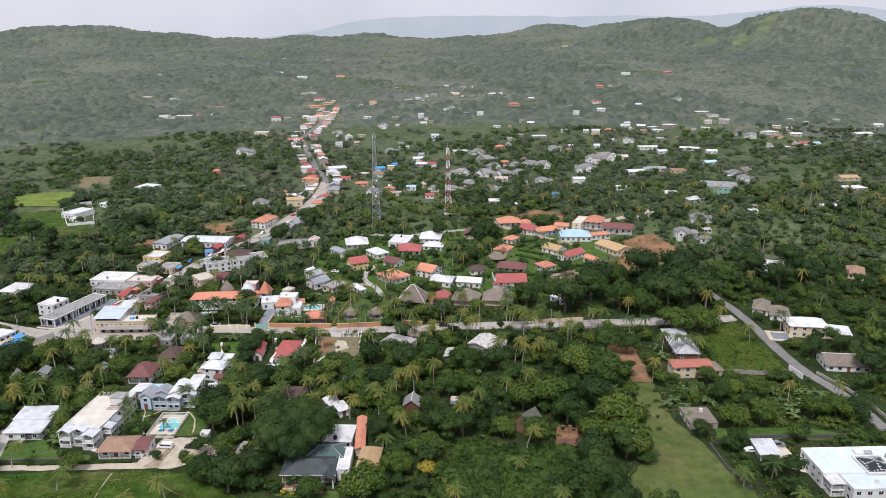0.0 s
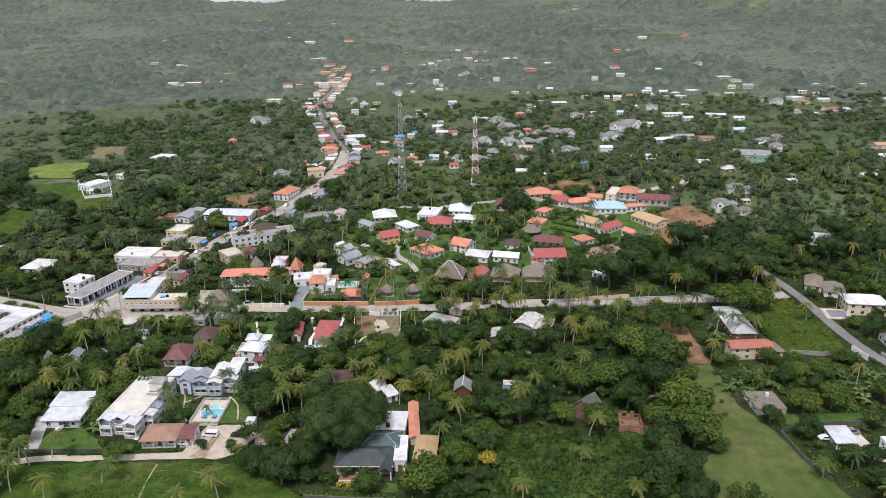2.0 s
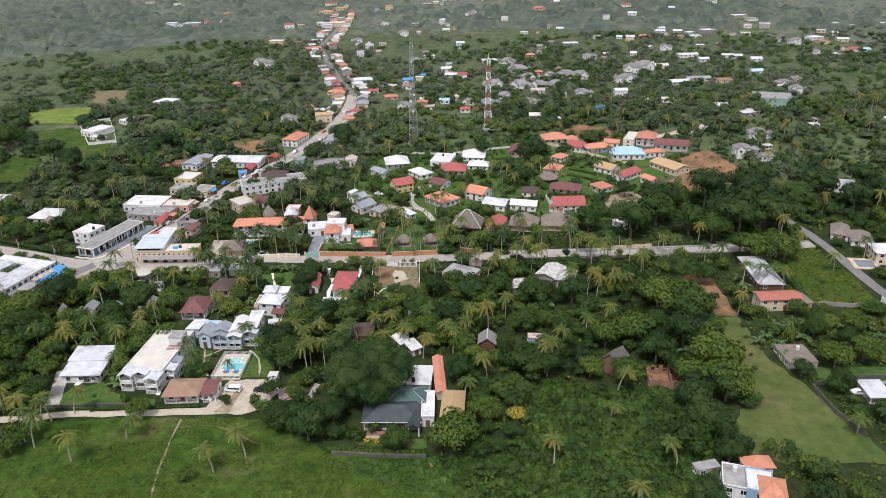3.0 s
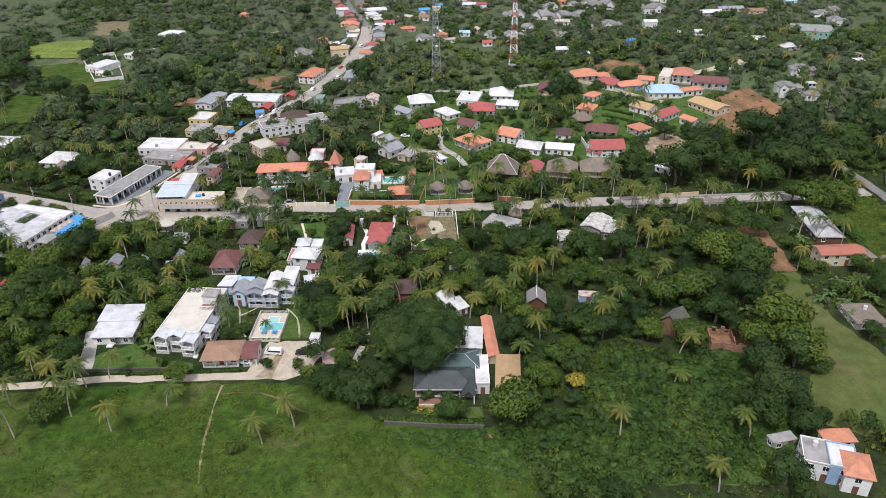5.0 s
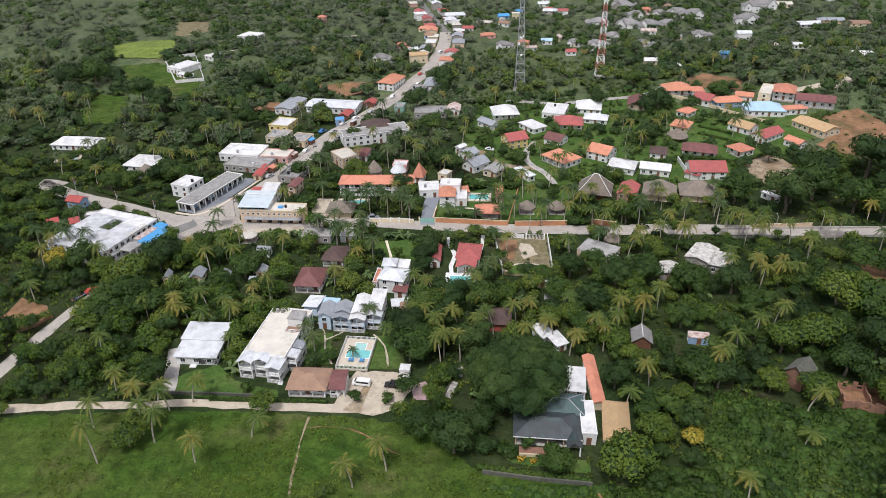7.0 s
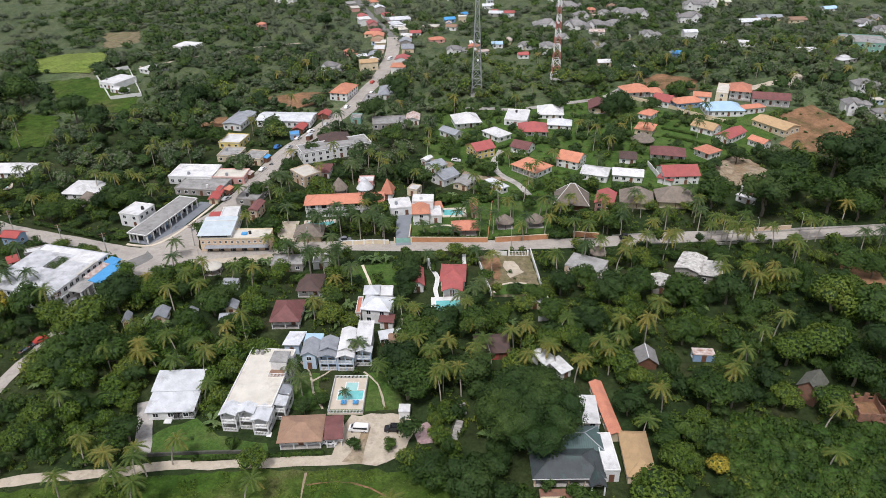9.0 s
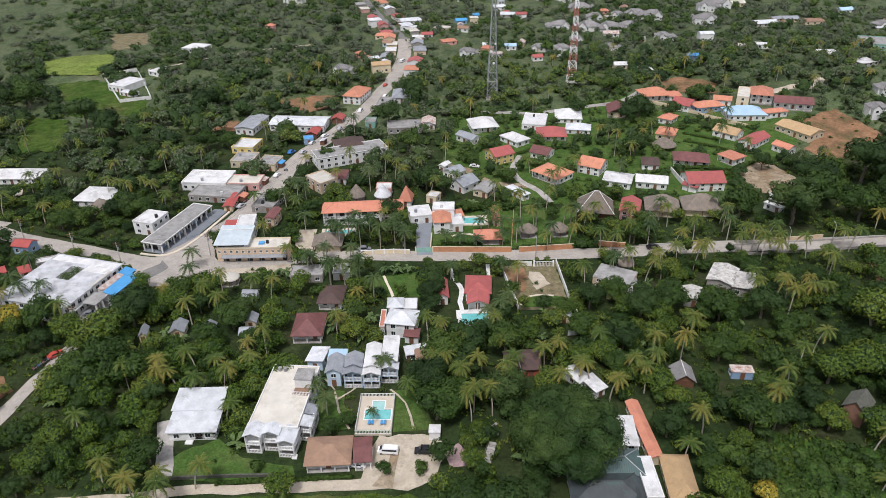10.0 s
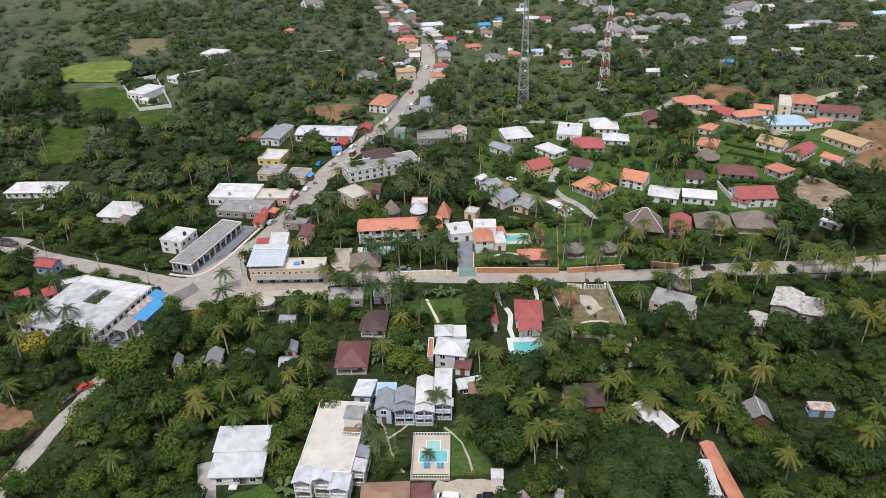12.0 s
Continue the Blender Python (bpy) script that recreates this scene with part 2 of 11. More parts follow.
GRIME, MOSS, RUST = (0.13, 0.12, 0.11), (0.08, 0.09, 0.06), (0.22, 0.09, 0.04)
M = {
    "ground": ground_mat("undergrowth", ((0.054, 0.082, 0.036), (0.076, 0.106, 0.048), (0.100, 0.124, 0.062), (0.128, 0.124, 0.078)), 0.02, 0.9, 0.5, 0.5, 0.12, 0.45),
    # darker copy of the undergrowth: shade under the near trees put into its colour
    "near_ground": ground_mat("shade_toned_undergrowth", ((0.017, 0.031, 0.010), (0.025, 0.042, 0.014), (0.036, 0.049, 0.018), (0.051, 0.049, 0.027)), 0.03, 0.9, 0.5, 0.5, 0.15, 0.45),
    # hill ground lightened and greyed: the haze of distance put into its colour
    "hill_ground": ground_mat("hazed_hill_scrub", ((0.090, 0.122, 0.066), (0.112, 0.142, 0.076), (0.135, 0.155, 0.090), (0.165, 0.158, 0.105)), 0.006, 0.05, 0.5, 0.25, 0.02, 0.3),
    "meadow": ground_mat("meadow_grass", ((0.026, 0.060, 0.009), (0.042, 0.082, 0.012), (0.060, 0.092, 0.018), (0.096, 0.092, 0.038)), 0.045, 1.6, 0.5, 0.45, 0.3, 0.45),
    "lawn": ground_mat("mown_lawn", ((0.056, 0.094, 0.024), (0.078, 0.110, 0.030), (0.104, 0.122, 0.040), (0.135, 0.120, 0.056)), 0.035, 2.5, 0.3, 0.22, 0.2, 0.28),
    "garden": ground_mat("garden_grass", ((0.04, 0.085, 0.018), (0.065, 0.12, 0.026), (0.10, 0.125, 0.042)), 0.12, 1.8, 0.4, 0.35, 0.5, 0.3),
    "bright_field": ground_mat("bright_field", ((0.13, 0.185, 0.034), (0.155, 0.205, 0.046), (0.13, 0.16, 0.045)), 0.05, 0.8),
    "dirt": ground_mat("bare_dirt", ((0.30, 0.19, 0.12), (0.25, 0.19, 0.12), (0.36, 0.29, 0.21), (0.13, 0.14, 0.06)), 0.1, 1.2, 0.4, 0.25, 0.35, 0.3),
    "rough_lot": ground_mat("weedy_lot", ((0.10, 0.115, 0.045), (0.20, 0.165, 0.105), (0.155, 0.14, 0.07), (0.42, 0.38, 0.31)), 0.11, 1.5, 0.4, 0.3, 0.5, 0.35),
    "red_dirt": ground_mat("red_dirt", ((0.24, 0.115, 0.06), (0.28, 0.16, 0.09), (0.18, 0.11, 0.06), (0.09, 0.11, 0.04)), 0.08, 1.0, 0.4, 0.25, 0.3, 0.25),
    "track": ground_mat("limestone_track", ((0.40, 0.34, 0.26), (0.50, 0.44, 0.35), (0.31, 0.25, 0.18)), 0.15, 1.6, 0.2, 0.12, 0.6, 0.15),
    "asphalt": ground_mat("worn_asphalt", ((0.30, 0.275, 0.245), (0.36, 0.33, 0.295), (0.41, 0.375, 0.33), (0.33, 0.30, 0.265)), 0.06, 1.2, 0.1, 0.10, 0.3, 0.12),
    "asphalt_dark": ground_mat("grey_asphalt", ((0.17, 0.165, 0.16), (0.20, 0.195, 0.185), (0.235, 0.225, 0.21)), 0.06, 1.2, 0.1, 0.10, 0.3, 0.12),
    "petals": ground_mat("fallen_petals", ((0.34, 0.22, 0.23), (0.42, 0.30, 0.30), (0.25, 0.18, 0.16)), 0.3, 1.5, 0.3, 0.3, 0.8, 0.2),
    "brick": surf("old_brick", (0.33, 0.165, 0.105), (0.22, 0.125, 0.09), 0.9, 0.95, 0.5, stain=MOSS, stain_amount=0.6),
    "concrete": surf("concrete", (0.42, 0.40, 0.37), (0.30, 0.285, 0.26), 0.4, 0.9, stain=GRIME, stain_amount=0.5),
    "white": surf("white_plaster", (0.80, 0.80, 0.79), (0.70, 0.70, 0.68), 0.5, 0.85, stain=(0.38, 0.37, 0.34), stain_amount=0.35, vary=0.05),
    "cream": surf("cream_plaster", (0.70, 0.60, 0.42), (0.62, 0.52, 0.36), 0.5, 0.85, stain=(0.3, 0.25, 0.18), stain_amount=0.35),
    "peach": surf("peach_plaster", (0.66, 0.51, 0.36), (0.58, 0.44, 0.31), 0.5, 0.85, stain=(0.3, 0.23, 0.17), stain_amount=0.45),
    "red_wall": surf("red_boards", (0.40, 0.085, 0.07), (0.32, 0.07, 0.06), 0.8, 0.75, stain=(0.18, 0.07, 0.06), stain_amount=0.4),
    "terracotta_wall": surf("terracotta_plaster", (0.50, 0.24, 0.12), (0.42, 0.20, 0.10), 0.5, 0.85, stain=(0.2, 0.12, 0.08), stain_amount=0.4),
    "yellow": surf("yellow_plaster", (0.72, 0.58, 0.20), (0.64, 0.5, 0.18), 0.5, 0.85),
    "pink": surf("pink_plaster", (0.62, 0.34, 0.30), (0.55, 0.30, 0.27), 0.5, 0.85),
    "blue_wall": surf("blue_paint", (0.28, 0.42, 0.60), (0.24, 0.36, 0.52), 0.5, 0.7),
    "pale_blue_wall": surf("pale_blue_paint", (0.52, 0.63, 0.74), (0.46, 0.56, 0.67), 0.5, 0.7),
    "stone": surf("mossy_stone", (0.12, 0.115, 0.10), (0.07, 0.075, 0.055), 1.2, 0.95, 0.5, stain=MOSS, stain_amount=0.7),
    # leaves for the middle distance, lightened and greyed: haze put into the tones
    "leaf_far_mid": leafy("hazed_village_leaves", (0.062, 0.092, 0.046), (0.090, 0.124, 0.062), (0.126, 0.154, 0.082), grain=1.0, speckle=0.22),
    # far leaves paled towards grey-green, with the air's haze mixed into the base colour
    "leaf_hill": leafy("hazed_hill_leaves", (0.062, 0.094, 0.060), (0.100, 0.136, 0.086), (0.150, 0.180, 0.114), grain=0.25, speckle=0.25),
    "grey_wall": surf("bare_block_wall", (0.36, 0.34, 0.31), (0.27, 0.25, 0.23), 0.5, 0.95, stain=GRIME, stain_amount=0.5),
    "green_wall": surf("green_paint", (0.25, 0.45, 0.38), (0.2, 0.38, 0.32), 0.5, 0.8),
    "flat_white": surf("white_roof_coating", (0.69, 0.69, 0.69), (0.56, 0.56, 0.55), 0.3, 0.85, stain=(0.30, 0.30, 0.29), stain_amount=0.6, vary=0.06),
    "flat_grey": surf("weathered_roof_slab", (0.36, 0.355, 0.34), (0.24, 0.235, 0.225), 0.35, 0.9, stain=GRIME, stain_amount=0.6),
    "ruin_slab": surf("broken_bleached_slabs", (0.60, 0.59, 0.56), (0.36, 0.34, 0.31), 0.7, 0.95, 0.6, stain=(0.10, 0.09, 0.07), stain_amount=0.85),
    "flat_pale": surf("pale_weathered_roof", (0.56, 0.57, 0.59), (0.38, 0.39, 0.40), 0.3, 0.85, stain=(0.20, 0.20, 0.20), stain_amount=0.7),
    "flat_cream": surf("cream_roof_coating", (0.60, 0.57, 0.50), (0.50, 0.47, 0.41), 0.25, 0.9, stain=(0.3, 0.27, 0.22), stain_amount=0.5),
    "tin_white": surf("white_tin", (0.68, 0.70, 0.72), (0.52, 0.54, 0.56), 0.35, 0.55, 0.05, stain=(0.3, 0.3, 0.3), stain_amount=0.65, wave=0.35, vary=0.08),
    "tin_blue_white": surf("blue_white_tin", (0.62, 0.70, 0.74), (0.52, 0.60, 0.64), 0.35, 0.5, 0.05, stain=(0.42, 0.44, 0.45), stain_amount=0.5, wave=0.35),
    "tin_grey": surf("grey_tin", (0.36, 0.38, 0.41), (0.27, 0.29, 0.31), 0.35, 0.5, 0.05, stain=(0.14, 0.13, 0.13), stain_amount=0.5, wave=0.35, metal=0.2),
    "tin_blue": surf("light_blue_tin", (0.42, 0.60, 0.74), (0.36, 0.53, 0.68), 0.35, 0.5, 0.05, wave=0.35),
    "tin_bright_blue": surf("bright_blue_tin", (0.07, 0.32, 0.62), (0.06, 0.27, 0.55), 0.4, 0.5, 0.05, wave=0.35),
    "tin_rust": surf("rusty_tin", (0.62, 0.58, 0.55), (0.40, 0.25, 0.20), 0.8, 0.7, 0.1, stain=RUST, stain_amount=0.85, wave=0.35),
    "tin_red": surf("red_tin", (0.40, 0.075, 0.06), (0.33, 0.06, 0.055), 0.4, 0.55, 0.05, stain=(0.22, 0.08, 0.07), stain_amount=0.5, wave=0.35),
    "tile_red": surf("red_tiles", (0.42, 0.105, 0.095), (0.34, 0.085, 0.08), 0.5, 0.7, 0.2, stain=(0.24, 0.09, 0.08), stain_amount=0.5, wave=0.3),
    "tile_orange": surf("orange_tiles", (0.58, 0.25, 0.15), (0.50, 0.20, 0.12), 0.5, 0.75, 0.2, stain=(0.25, 0.12, 0.08), stain_amount=0.4, wave=0.3),
    "tile_terracotta": surf("old_terracotta_tiles", (0.42, 0.15, 0.10), (0.34, 0.12, 0.085), 0.5, 0.75, 0.2, stain=(0.2, 0.10, 0.08), stain_amount=0.45, wave=0.3),
    "tile_salmon": surf("salmon_tiles", (0.58, 0.24, 0.15), (0.50, 0.19, 0.12), 0.5, 0.75, 0.2, stain=(0.28, 0.15, 0.11), stain_amount=0.4, wave=0.3),
    "tile_maroon": surf("maroon_tiles", (0.20, 0.075, 0.07), (0.14, 0.055, 0.05), 0.5, 0.7, 0.2, stain=(0.09, 0.05, 0.045), stain_amount=0.5, wave=0.3),
    "tile_brown": surf("brown_shingles", (0.32, 0.20, 0.13), (0.26, 0.16, 0.11), 0.5, 0.85, 0.2, stain=(0.16, 0.11, 0.09), stain_amount=0.4, wave=0.3, wave_axis="Y"),
    "tile_darkbrown": surf("dark_brown_shingles", (0.10, 0.06, 0.05), (0.07, 0.045, 0.04), 0.5, 0.8, 0.2, stain=(0.05, 0.04, 0.035), stain_amount=0.5, wave=0.3, wave_axis="Y"),
    "tile_tan": surf("tan_shingles", (0.50, 0.34, 0.18), (0.43, 0.29, 0.155), 0.5, 0.85, 0.2, stain=(0.27, 0.19, 0.11), stain_amount=0.4, wave=0.3, wave_axis="Y"),
    "slate": surf("dark_slate", (0.055, 0.068, 0.072), (0.04, 0.046, 0.05), 0.4, 0.55, 0.2, stain=(0.05, 0.10, 0.09), stain_amount=0.7, wave=0.5, wave_axis="X", wave_depth=0.015),
    "thatch": surf("grey_thatch", (0.24, 0.20, 0.16), (0.17, 0.145, 0.12), 0.7, 1.0, 0.8, 9.0, stain=(0.10, 0.09, 0.08), stain_amount=0.5),
    "shingle": surf("grey_shingles", (0.27, 0.26, 0.255), (0.20, 0.195, 0.19), 0.5, 0.9, 0.3, stain=(0.13, 0.125, 0.12), stain_amount=0.5),
    "slate_teal": surf("faded_teal_sheets", (0.075, 0.135, 0.125), (0.06, 0.10, 0.10), 0.4, 0.55, 0.1, stain=(0.045, 0.055, 0.06), stain_amount=0.7, wave=0.5),
    "paving": surf("grey_paving", (0.22, 0.24, 0.27), (0.18, 0.20, 0.22), 0.3, 0.8),
    "sand_paving": surf("sand_paving", (0.66, 0.58, 0.47), (0.57, 0.50, 0.40), 0.4, 0.85),
    "wood": surf("brown_wood", (0.19, 0.09, 0.05), (0.14, 0.065, 0.04), 0.8, 0.7),
    "trunk": surf("bark", (0.20, 0.17, 0.13), (0.13, 0.11, 0.085), 1.5, 0.95, 0.6),
    "palm_trunk": surf("palm_bark", (0.44, 0.40, 0.34), (0.33, 0.29, 0.24), 1.5, 0.95, 0.4, wave=0.25, wave_axis="Z", wave_depth=0.02),
    "steel": surf("galvanised_steel", (0.40, 0.42, 0.43), (0.33, 0.34, 0.35), 1.0, 0.5, 0.05, metal=0.4),
    "red_paint": plain("red_paint", (0.50, 0.07, 0.05)),
    "faded_red": plain("faded_red_paint", (0.42, 0.16, 0.13), 0.7),
    "white_paint": plain("white_paint", (0.80, 0.80, 0.80)),
    "black_paint": plain("black_car_paint", (0.012, 0.012, 0.014), 0.25),
    "grey_paint": plain("grey_car_paint", (0.22, 0.23, 0.25), 0.3),
    "silver_paint": plain("silver_car_paint", (0.50, 0.51, 0.52), 0.3, 0.3),
    "blue_paint": plain("blue_car_paint", (0.04, 0.16, 0.42), 0.3),
    "rubber": plain("rubber", (0.02, 0.02, 0.02), 0.8),
    "glass": plain("window_glass", (0.02, 0.025, 0.03), 0.08),
    # near-black for solid panels: the shade inside openings put on as colour
    "dark": plain("opening_shade", (0.025, 0.022, 0.02), 0.9),
    "water": surf("pool_water", (0.14, 0.48, 0.48), (0.20, 0.55, 0.54), 0.3, 0.06, 0.08, 2.0, vary=0.03),
    "pool_tile": surf("pool_tile", (0.34, 0.62, 0.60), (0.4, 0.67, 0.64), 0.5, 0.4),
    "leaf_a": leafy("tree_leaves", (0.022, 0.057, 0.007), (0.041, 0.092, 0.012), (0.081, 0.139, 0.019)),
    "leaf_b": leafy("dark_tree_leaves", (0.015, 0.040, 0.007), (0.028, 0.067, 0.012), (0.055, 0.100, 0.019)),
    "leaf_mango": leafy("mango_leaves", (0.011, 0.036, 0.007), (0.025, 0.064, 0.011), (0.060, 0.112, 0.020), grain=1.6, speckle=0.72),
    "pasture_scrub": leafy("pasture_scrub_leaves", (0.046, 0.080, 0.028), (0.070, 0.110, 0.040), (0.102, 0.138, 0.054), grain=1.0, speckle=0.45),
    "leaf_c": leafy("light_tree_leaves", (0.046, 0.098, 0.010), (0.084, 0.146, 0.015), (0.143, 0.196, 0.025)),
    "vine": leafy("vine_leaves", (0.039, 0.096, 0.008), (0.071, 0.139, 0.013), (0.110, 0.179, 0.019)),
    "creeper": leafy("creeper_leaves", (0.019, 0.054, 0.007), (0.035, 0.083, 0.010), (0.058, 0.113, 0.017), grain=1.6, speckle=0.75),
    "leaf_yellow": leafy("yellow_tree_leaves", (0.18, 0.18, 0.02), (0.30, 0.28, 0.03), (0.40, 0.35, 0.05)),
    "leaf_pink": leafy("pink_tree_leaves", (0.22, 0.12, 0.13), (0.34, 0.2, 0.21), (0.42, 0.28, 0.28)),
    # darker leaves for crown cores: the shade behind the clumps put into the colour
    "leaf_core": leafy("shade_core_leaves", (0.018, 0.044, 0.009), (0.030, 0.067, 0.013), (0.052, 0.094, 0.020), island=0.3),
    "palm_leaf": leafy("palm_fronds", (0.034, 0.084, 0.012), (0.094, 0.150, 0.022), (0.230, 0.212, 0.040), 0.4, spread=0.1, speckle=0.15),
    "royal_leaf": leafy("dark_palm_fronds", (0.022, 0.056, 0.014), (0.045, 0.095, 0.022), (0.100, 0.140, 0.038), 0.4, spread=0.1, speckle=0.15),
    "banana_leaf": leafy("banana_leaves", (0.066, 0.128, 0.036), (0.109, 0.189, 0.055), (0.190, 0.243, 0.091), 0.4, spread=0.12),
    "shrub": leafy("shrub_leaves", (0.026, 0.065, 0.008), (0.047, 0.098, 0.013), (0.086, 0.142, 0.019)),
    "weed": leafy("meadow_weeds", (0.045, 0.090, 0.017), (0.065, 0.115, 0.022), (0.095, 0.140, 0.032), spread=0.1),
    "flower": leafy("yellow_flowers", (0.30, 0.20, 0.02), (0.42, 0.30, 0.03), (0.5, 0.36, 0.05)),
}

# ---- building kit ----
class Shape:
    """Vertices and faces of one mesh, in metres."""

    def __init__(self):
        self.v, self.f = [], []

    def face(self, *pts):
        k = len(self.v)
        self.v += [tuple(q) for q in pts]
        self.f.append(tuple(range(k, k + len(pts))))
        return self

    def box(self, x0, x1, y0, y1, z0, z1):
        k = len(self.v)
        self.v += [(x, y, z) for z in (z0, z1) for x, y in ((x0, y0), (x1, y0), (x1, y1), (x0, y1))]
        self.f += [tuple(k + i for i in q) for q in ((3, 2, 1, 0), (4, 5, 6, 7), (0, 1, 5, 4), (1, 2, 6, 5), (2, 3, 7, 6), (3, 0, 4, 7))]
        return self

    def bar(self, a, b, r, n=4, r2=None):
        a, b = Vector(a), Vector(b)
        ax = (b - a).normalized()
        s = ax.orthogonal().normalized()
        t = ax.cross(s)
        r2 = r if r2 is None else r2
        k = len(self.v)
        for q, rr in ((a, r), (b, r2)):
            for i in range(n):
                g = 2 * math.pi * (i + 0.5) / n
                self.v.append(tuple(q + rr * (s * math.cos(g) + t * math.sin(g))))
        for i in range(n):
            j = (i + 1) % n
            self.f.append((k + i, k + j, k + n + j, k + n + i))
        self.f += [tuple(k + n - 1 - i for i in range(n)), tuple(k + n + i for i in range(n))]
        return self

    def slab(self, ring, top, bottom):
        """A plate over a ring of (x, y); top and bottom are heights or functions of x, y."""
        up = top if callable(top) else lambda x, y: top
        low = bottom if callable(bottom) else lambda x, y: bottom
        k, n = len(self.v), len(ring)
        self.v += [(x, y, up(x, y)) for x, y in ring] + [(x, y, low(x, y)) for x, y in ring]
        self.f += [tuple(range(k, k + n)), tuple(range(k + 2 * n - 1, k + n - 1, -1))]
        for i in range(n):
            j = (i + 1) % n
            self.f.append((k + i, k + n + i, k + n + j, k + j))
        return self

    def mesh(self, name, mat):
        me = bpy.data.meshes.new(name)
        me.from_pydata(self.v, [], self.f)
        me.materials.append(M[mat])
        me.update()
        return me


def part(name, shape, mat, parent, label="", at=None):
    """Links a shape, or a mesh that others share, as one mesh object under its thing."""
    ob = new(name, shape if isinstance(shape, bpy.types.Mesh) else shape.mesh(name, mat))
    ob.parent = parent
    if parent.name in WING:
        ob.matrix_basis = WING[parent.name] @ (at or Matrix())
    elif at is not None:
        ob.matrix_basis = at
    if label:
        ob["label"] = label
    return ob


WING = {}


def wing(base, x, y, yaw):
    """From here on the parts of this thing are laid out round (x, y) in the world, turned by yaw."""
    WING[base.name] = base.matrix_basis.inverted() @ pose(x, y, base.matrix_basis.translation.z, 0, 0, yaw)
    return base


def thing(name, label, category, x, y, yaw=0.0, z=None, group=""):
    ob = new(name)
    ob.empty_display_size = 0.5
    ob.matrix_basis = pose(x, y, ground_z(x, y) if z is None else z, 0, 0, yaw)
    return tagged(ob, label, category, group)


def alone(name, shape, mat, label, category, kind="", at=None, group=""):
    ob = new(name, shape if isinstance(shape, bpy.types.Mesh) else shape.mesh(name, mat))
    if at is not None:
        ob.matrix_basis = at
    return tagged(ob, label, category, group, kind)


# ---- the lie of the land ----
SWELLS = ((380, 1180, 20, 260, 260), (190, 460, 8, 110, 60), (355, 1707, 30, 250, 250), (718, 1393, 20, 250, 250), (625, 1747, 15, 250, 250), (960, 1950, 95, 200, 170), (830, 2280, 90, 190, 200), (1120, 1800, 80, 200, 180), (640, 2500, 60, 220, 200), (-1690, 3186, 60, 450, 250), (-1232, 3041, 50, 380, 250), (673, 3350, 55, 260, 250), (-266, 2940, 30, 300, 250), (330, 2700, 30, 260, 200))


def swell_z(x, y):
    s = np.maximum(0.0, np.asarray(y, float) - 390)
    z = 0.03 * s * s / (s + 60)
    for hx, hy, h, sx, sy in SWELLS:
        z = z + h * np.exp(-(((x - hx) / sx) ** 2) - ((y - hy) / sy) ** 2)
    far = np.clip((s - 250) / 900, 0, 1)
    z = z + far * (5 * np.sin(x / 97 + 1.3) * np.sin(y / 131) + 7 * np.sin(x / 211 - y / 173) + 3 * np.sin(x / 53 + y / 71))
    z = z + np.clip((s - 1200) / 1500, 0, 1) * 9 * np.sin(x / 61 + 2 * np.sin(y / 140)) * np.sin(y / 83)
    return z * np.clip((4300 - np.asarray(y, float)) / 700, 0, 1)


SHEET_X = np.concatenate([np.linspace(-3600, -700, 60), np.linspace(-680, 680, 90), np.linspace(700, 3600, 60)])
SHEET_Y = np.concatenate([np.linspace(-900, 40, 8), np.linspace(50, 700, 45), np.linspace(715, 1600, 50), np.linspace(1625, 4900, 90)])
SHEET_Z = swell_z(*np.meshgrid(SHEET_X, SHEET_Y))


def ground_z(x, y):
    """The height of the ground sheet at a place."""
    x, y = np.asarray(x, float), np.asarray(y, float)
    i = np.clip(np.searchsorted(SHEET_Y, y) - 1, 0, len(SHEET_Y) - 2)
    j = np.clip(np.searchsorted(SHEET_X, x) - 1, 0, len(SHEET_X) - 2)
    u = np.clip((x - SHEET_X[j]) / (SHEET_X[j + 1] - SHEET_X[j]), 0, 1)
    v = np.clip((y - SHEET_Y[i]) / (SHEET_Y[i + 1] - SHEET_Y[i]), 0, 1)
    z = (SHEET_Z[i, j] * (1 - u) + SHEET_Z[i, j + 1] * u) * (1 - v) + (SHEET_Z[i + 1, j] * (1 - u) + SHEET_Z[i + 1, j + 1] * u) * v
    return z if np.ndim(z) else float(z)


# ---- what keeps trees away: a plan of 2 m cells ----
CELL, X0, Y0 = 2.0, -420.0, 60.0
taken = np.zeros((int(900 / CELL), int(900 / CELL)), bool)
built = taken.copy()
cx, cy = np.meshgrid(X0 + CELL * (np.arange(taken.shape[1]) + 0.5), Y0 + CELL * (np.arange(taken.shape[0]) + 0.5))


FAR_SITES = []


def keep_clear_box(x, y, yaw, w, d, margin=1.5):
    if y > 700:
        FAR_SITES.append((x, y, max(w, d)))
    c, s = math.cos(radians(yaw)), math.sin(radians(yaw))
    u, v = (cx - x) * c + (cy - y) * s, -(cx - x) * s + (cy - y) * c
    taken[(abs(u) < w / 2 + margin) & (abs(v) < d / 2 + margin)] = True
    built[(abs(u) < w / 2 + 0.6) & (abs(v) < d / 2 + 0.6)] = True


def keep_clear_line(pts, half):
    for (ax, ay), (bx, by) in zip(pts, pts[1:]):
        lx, ly = bx - ax, by - ay
        k = np.clip(((cx - ax) * lx + (cy - ay) * ly) / (lx * lx + ly * ly), 0, 1)
        near = np.hypot(cx - ax - k * lx, cy - ay - k * ly)
        taken[near < half] = True
        built[near < half - 1.0] = True


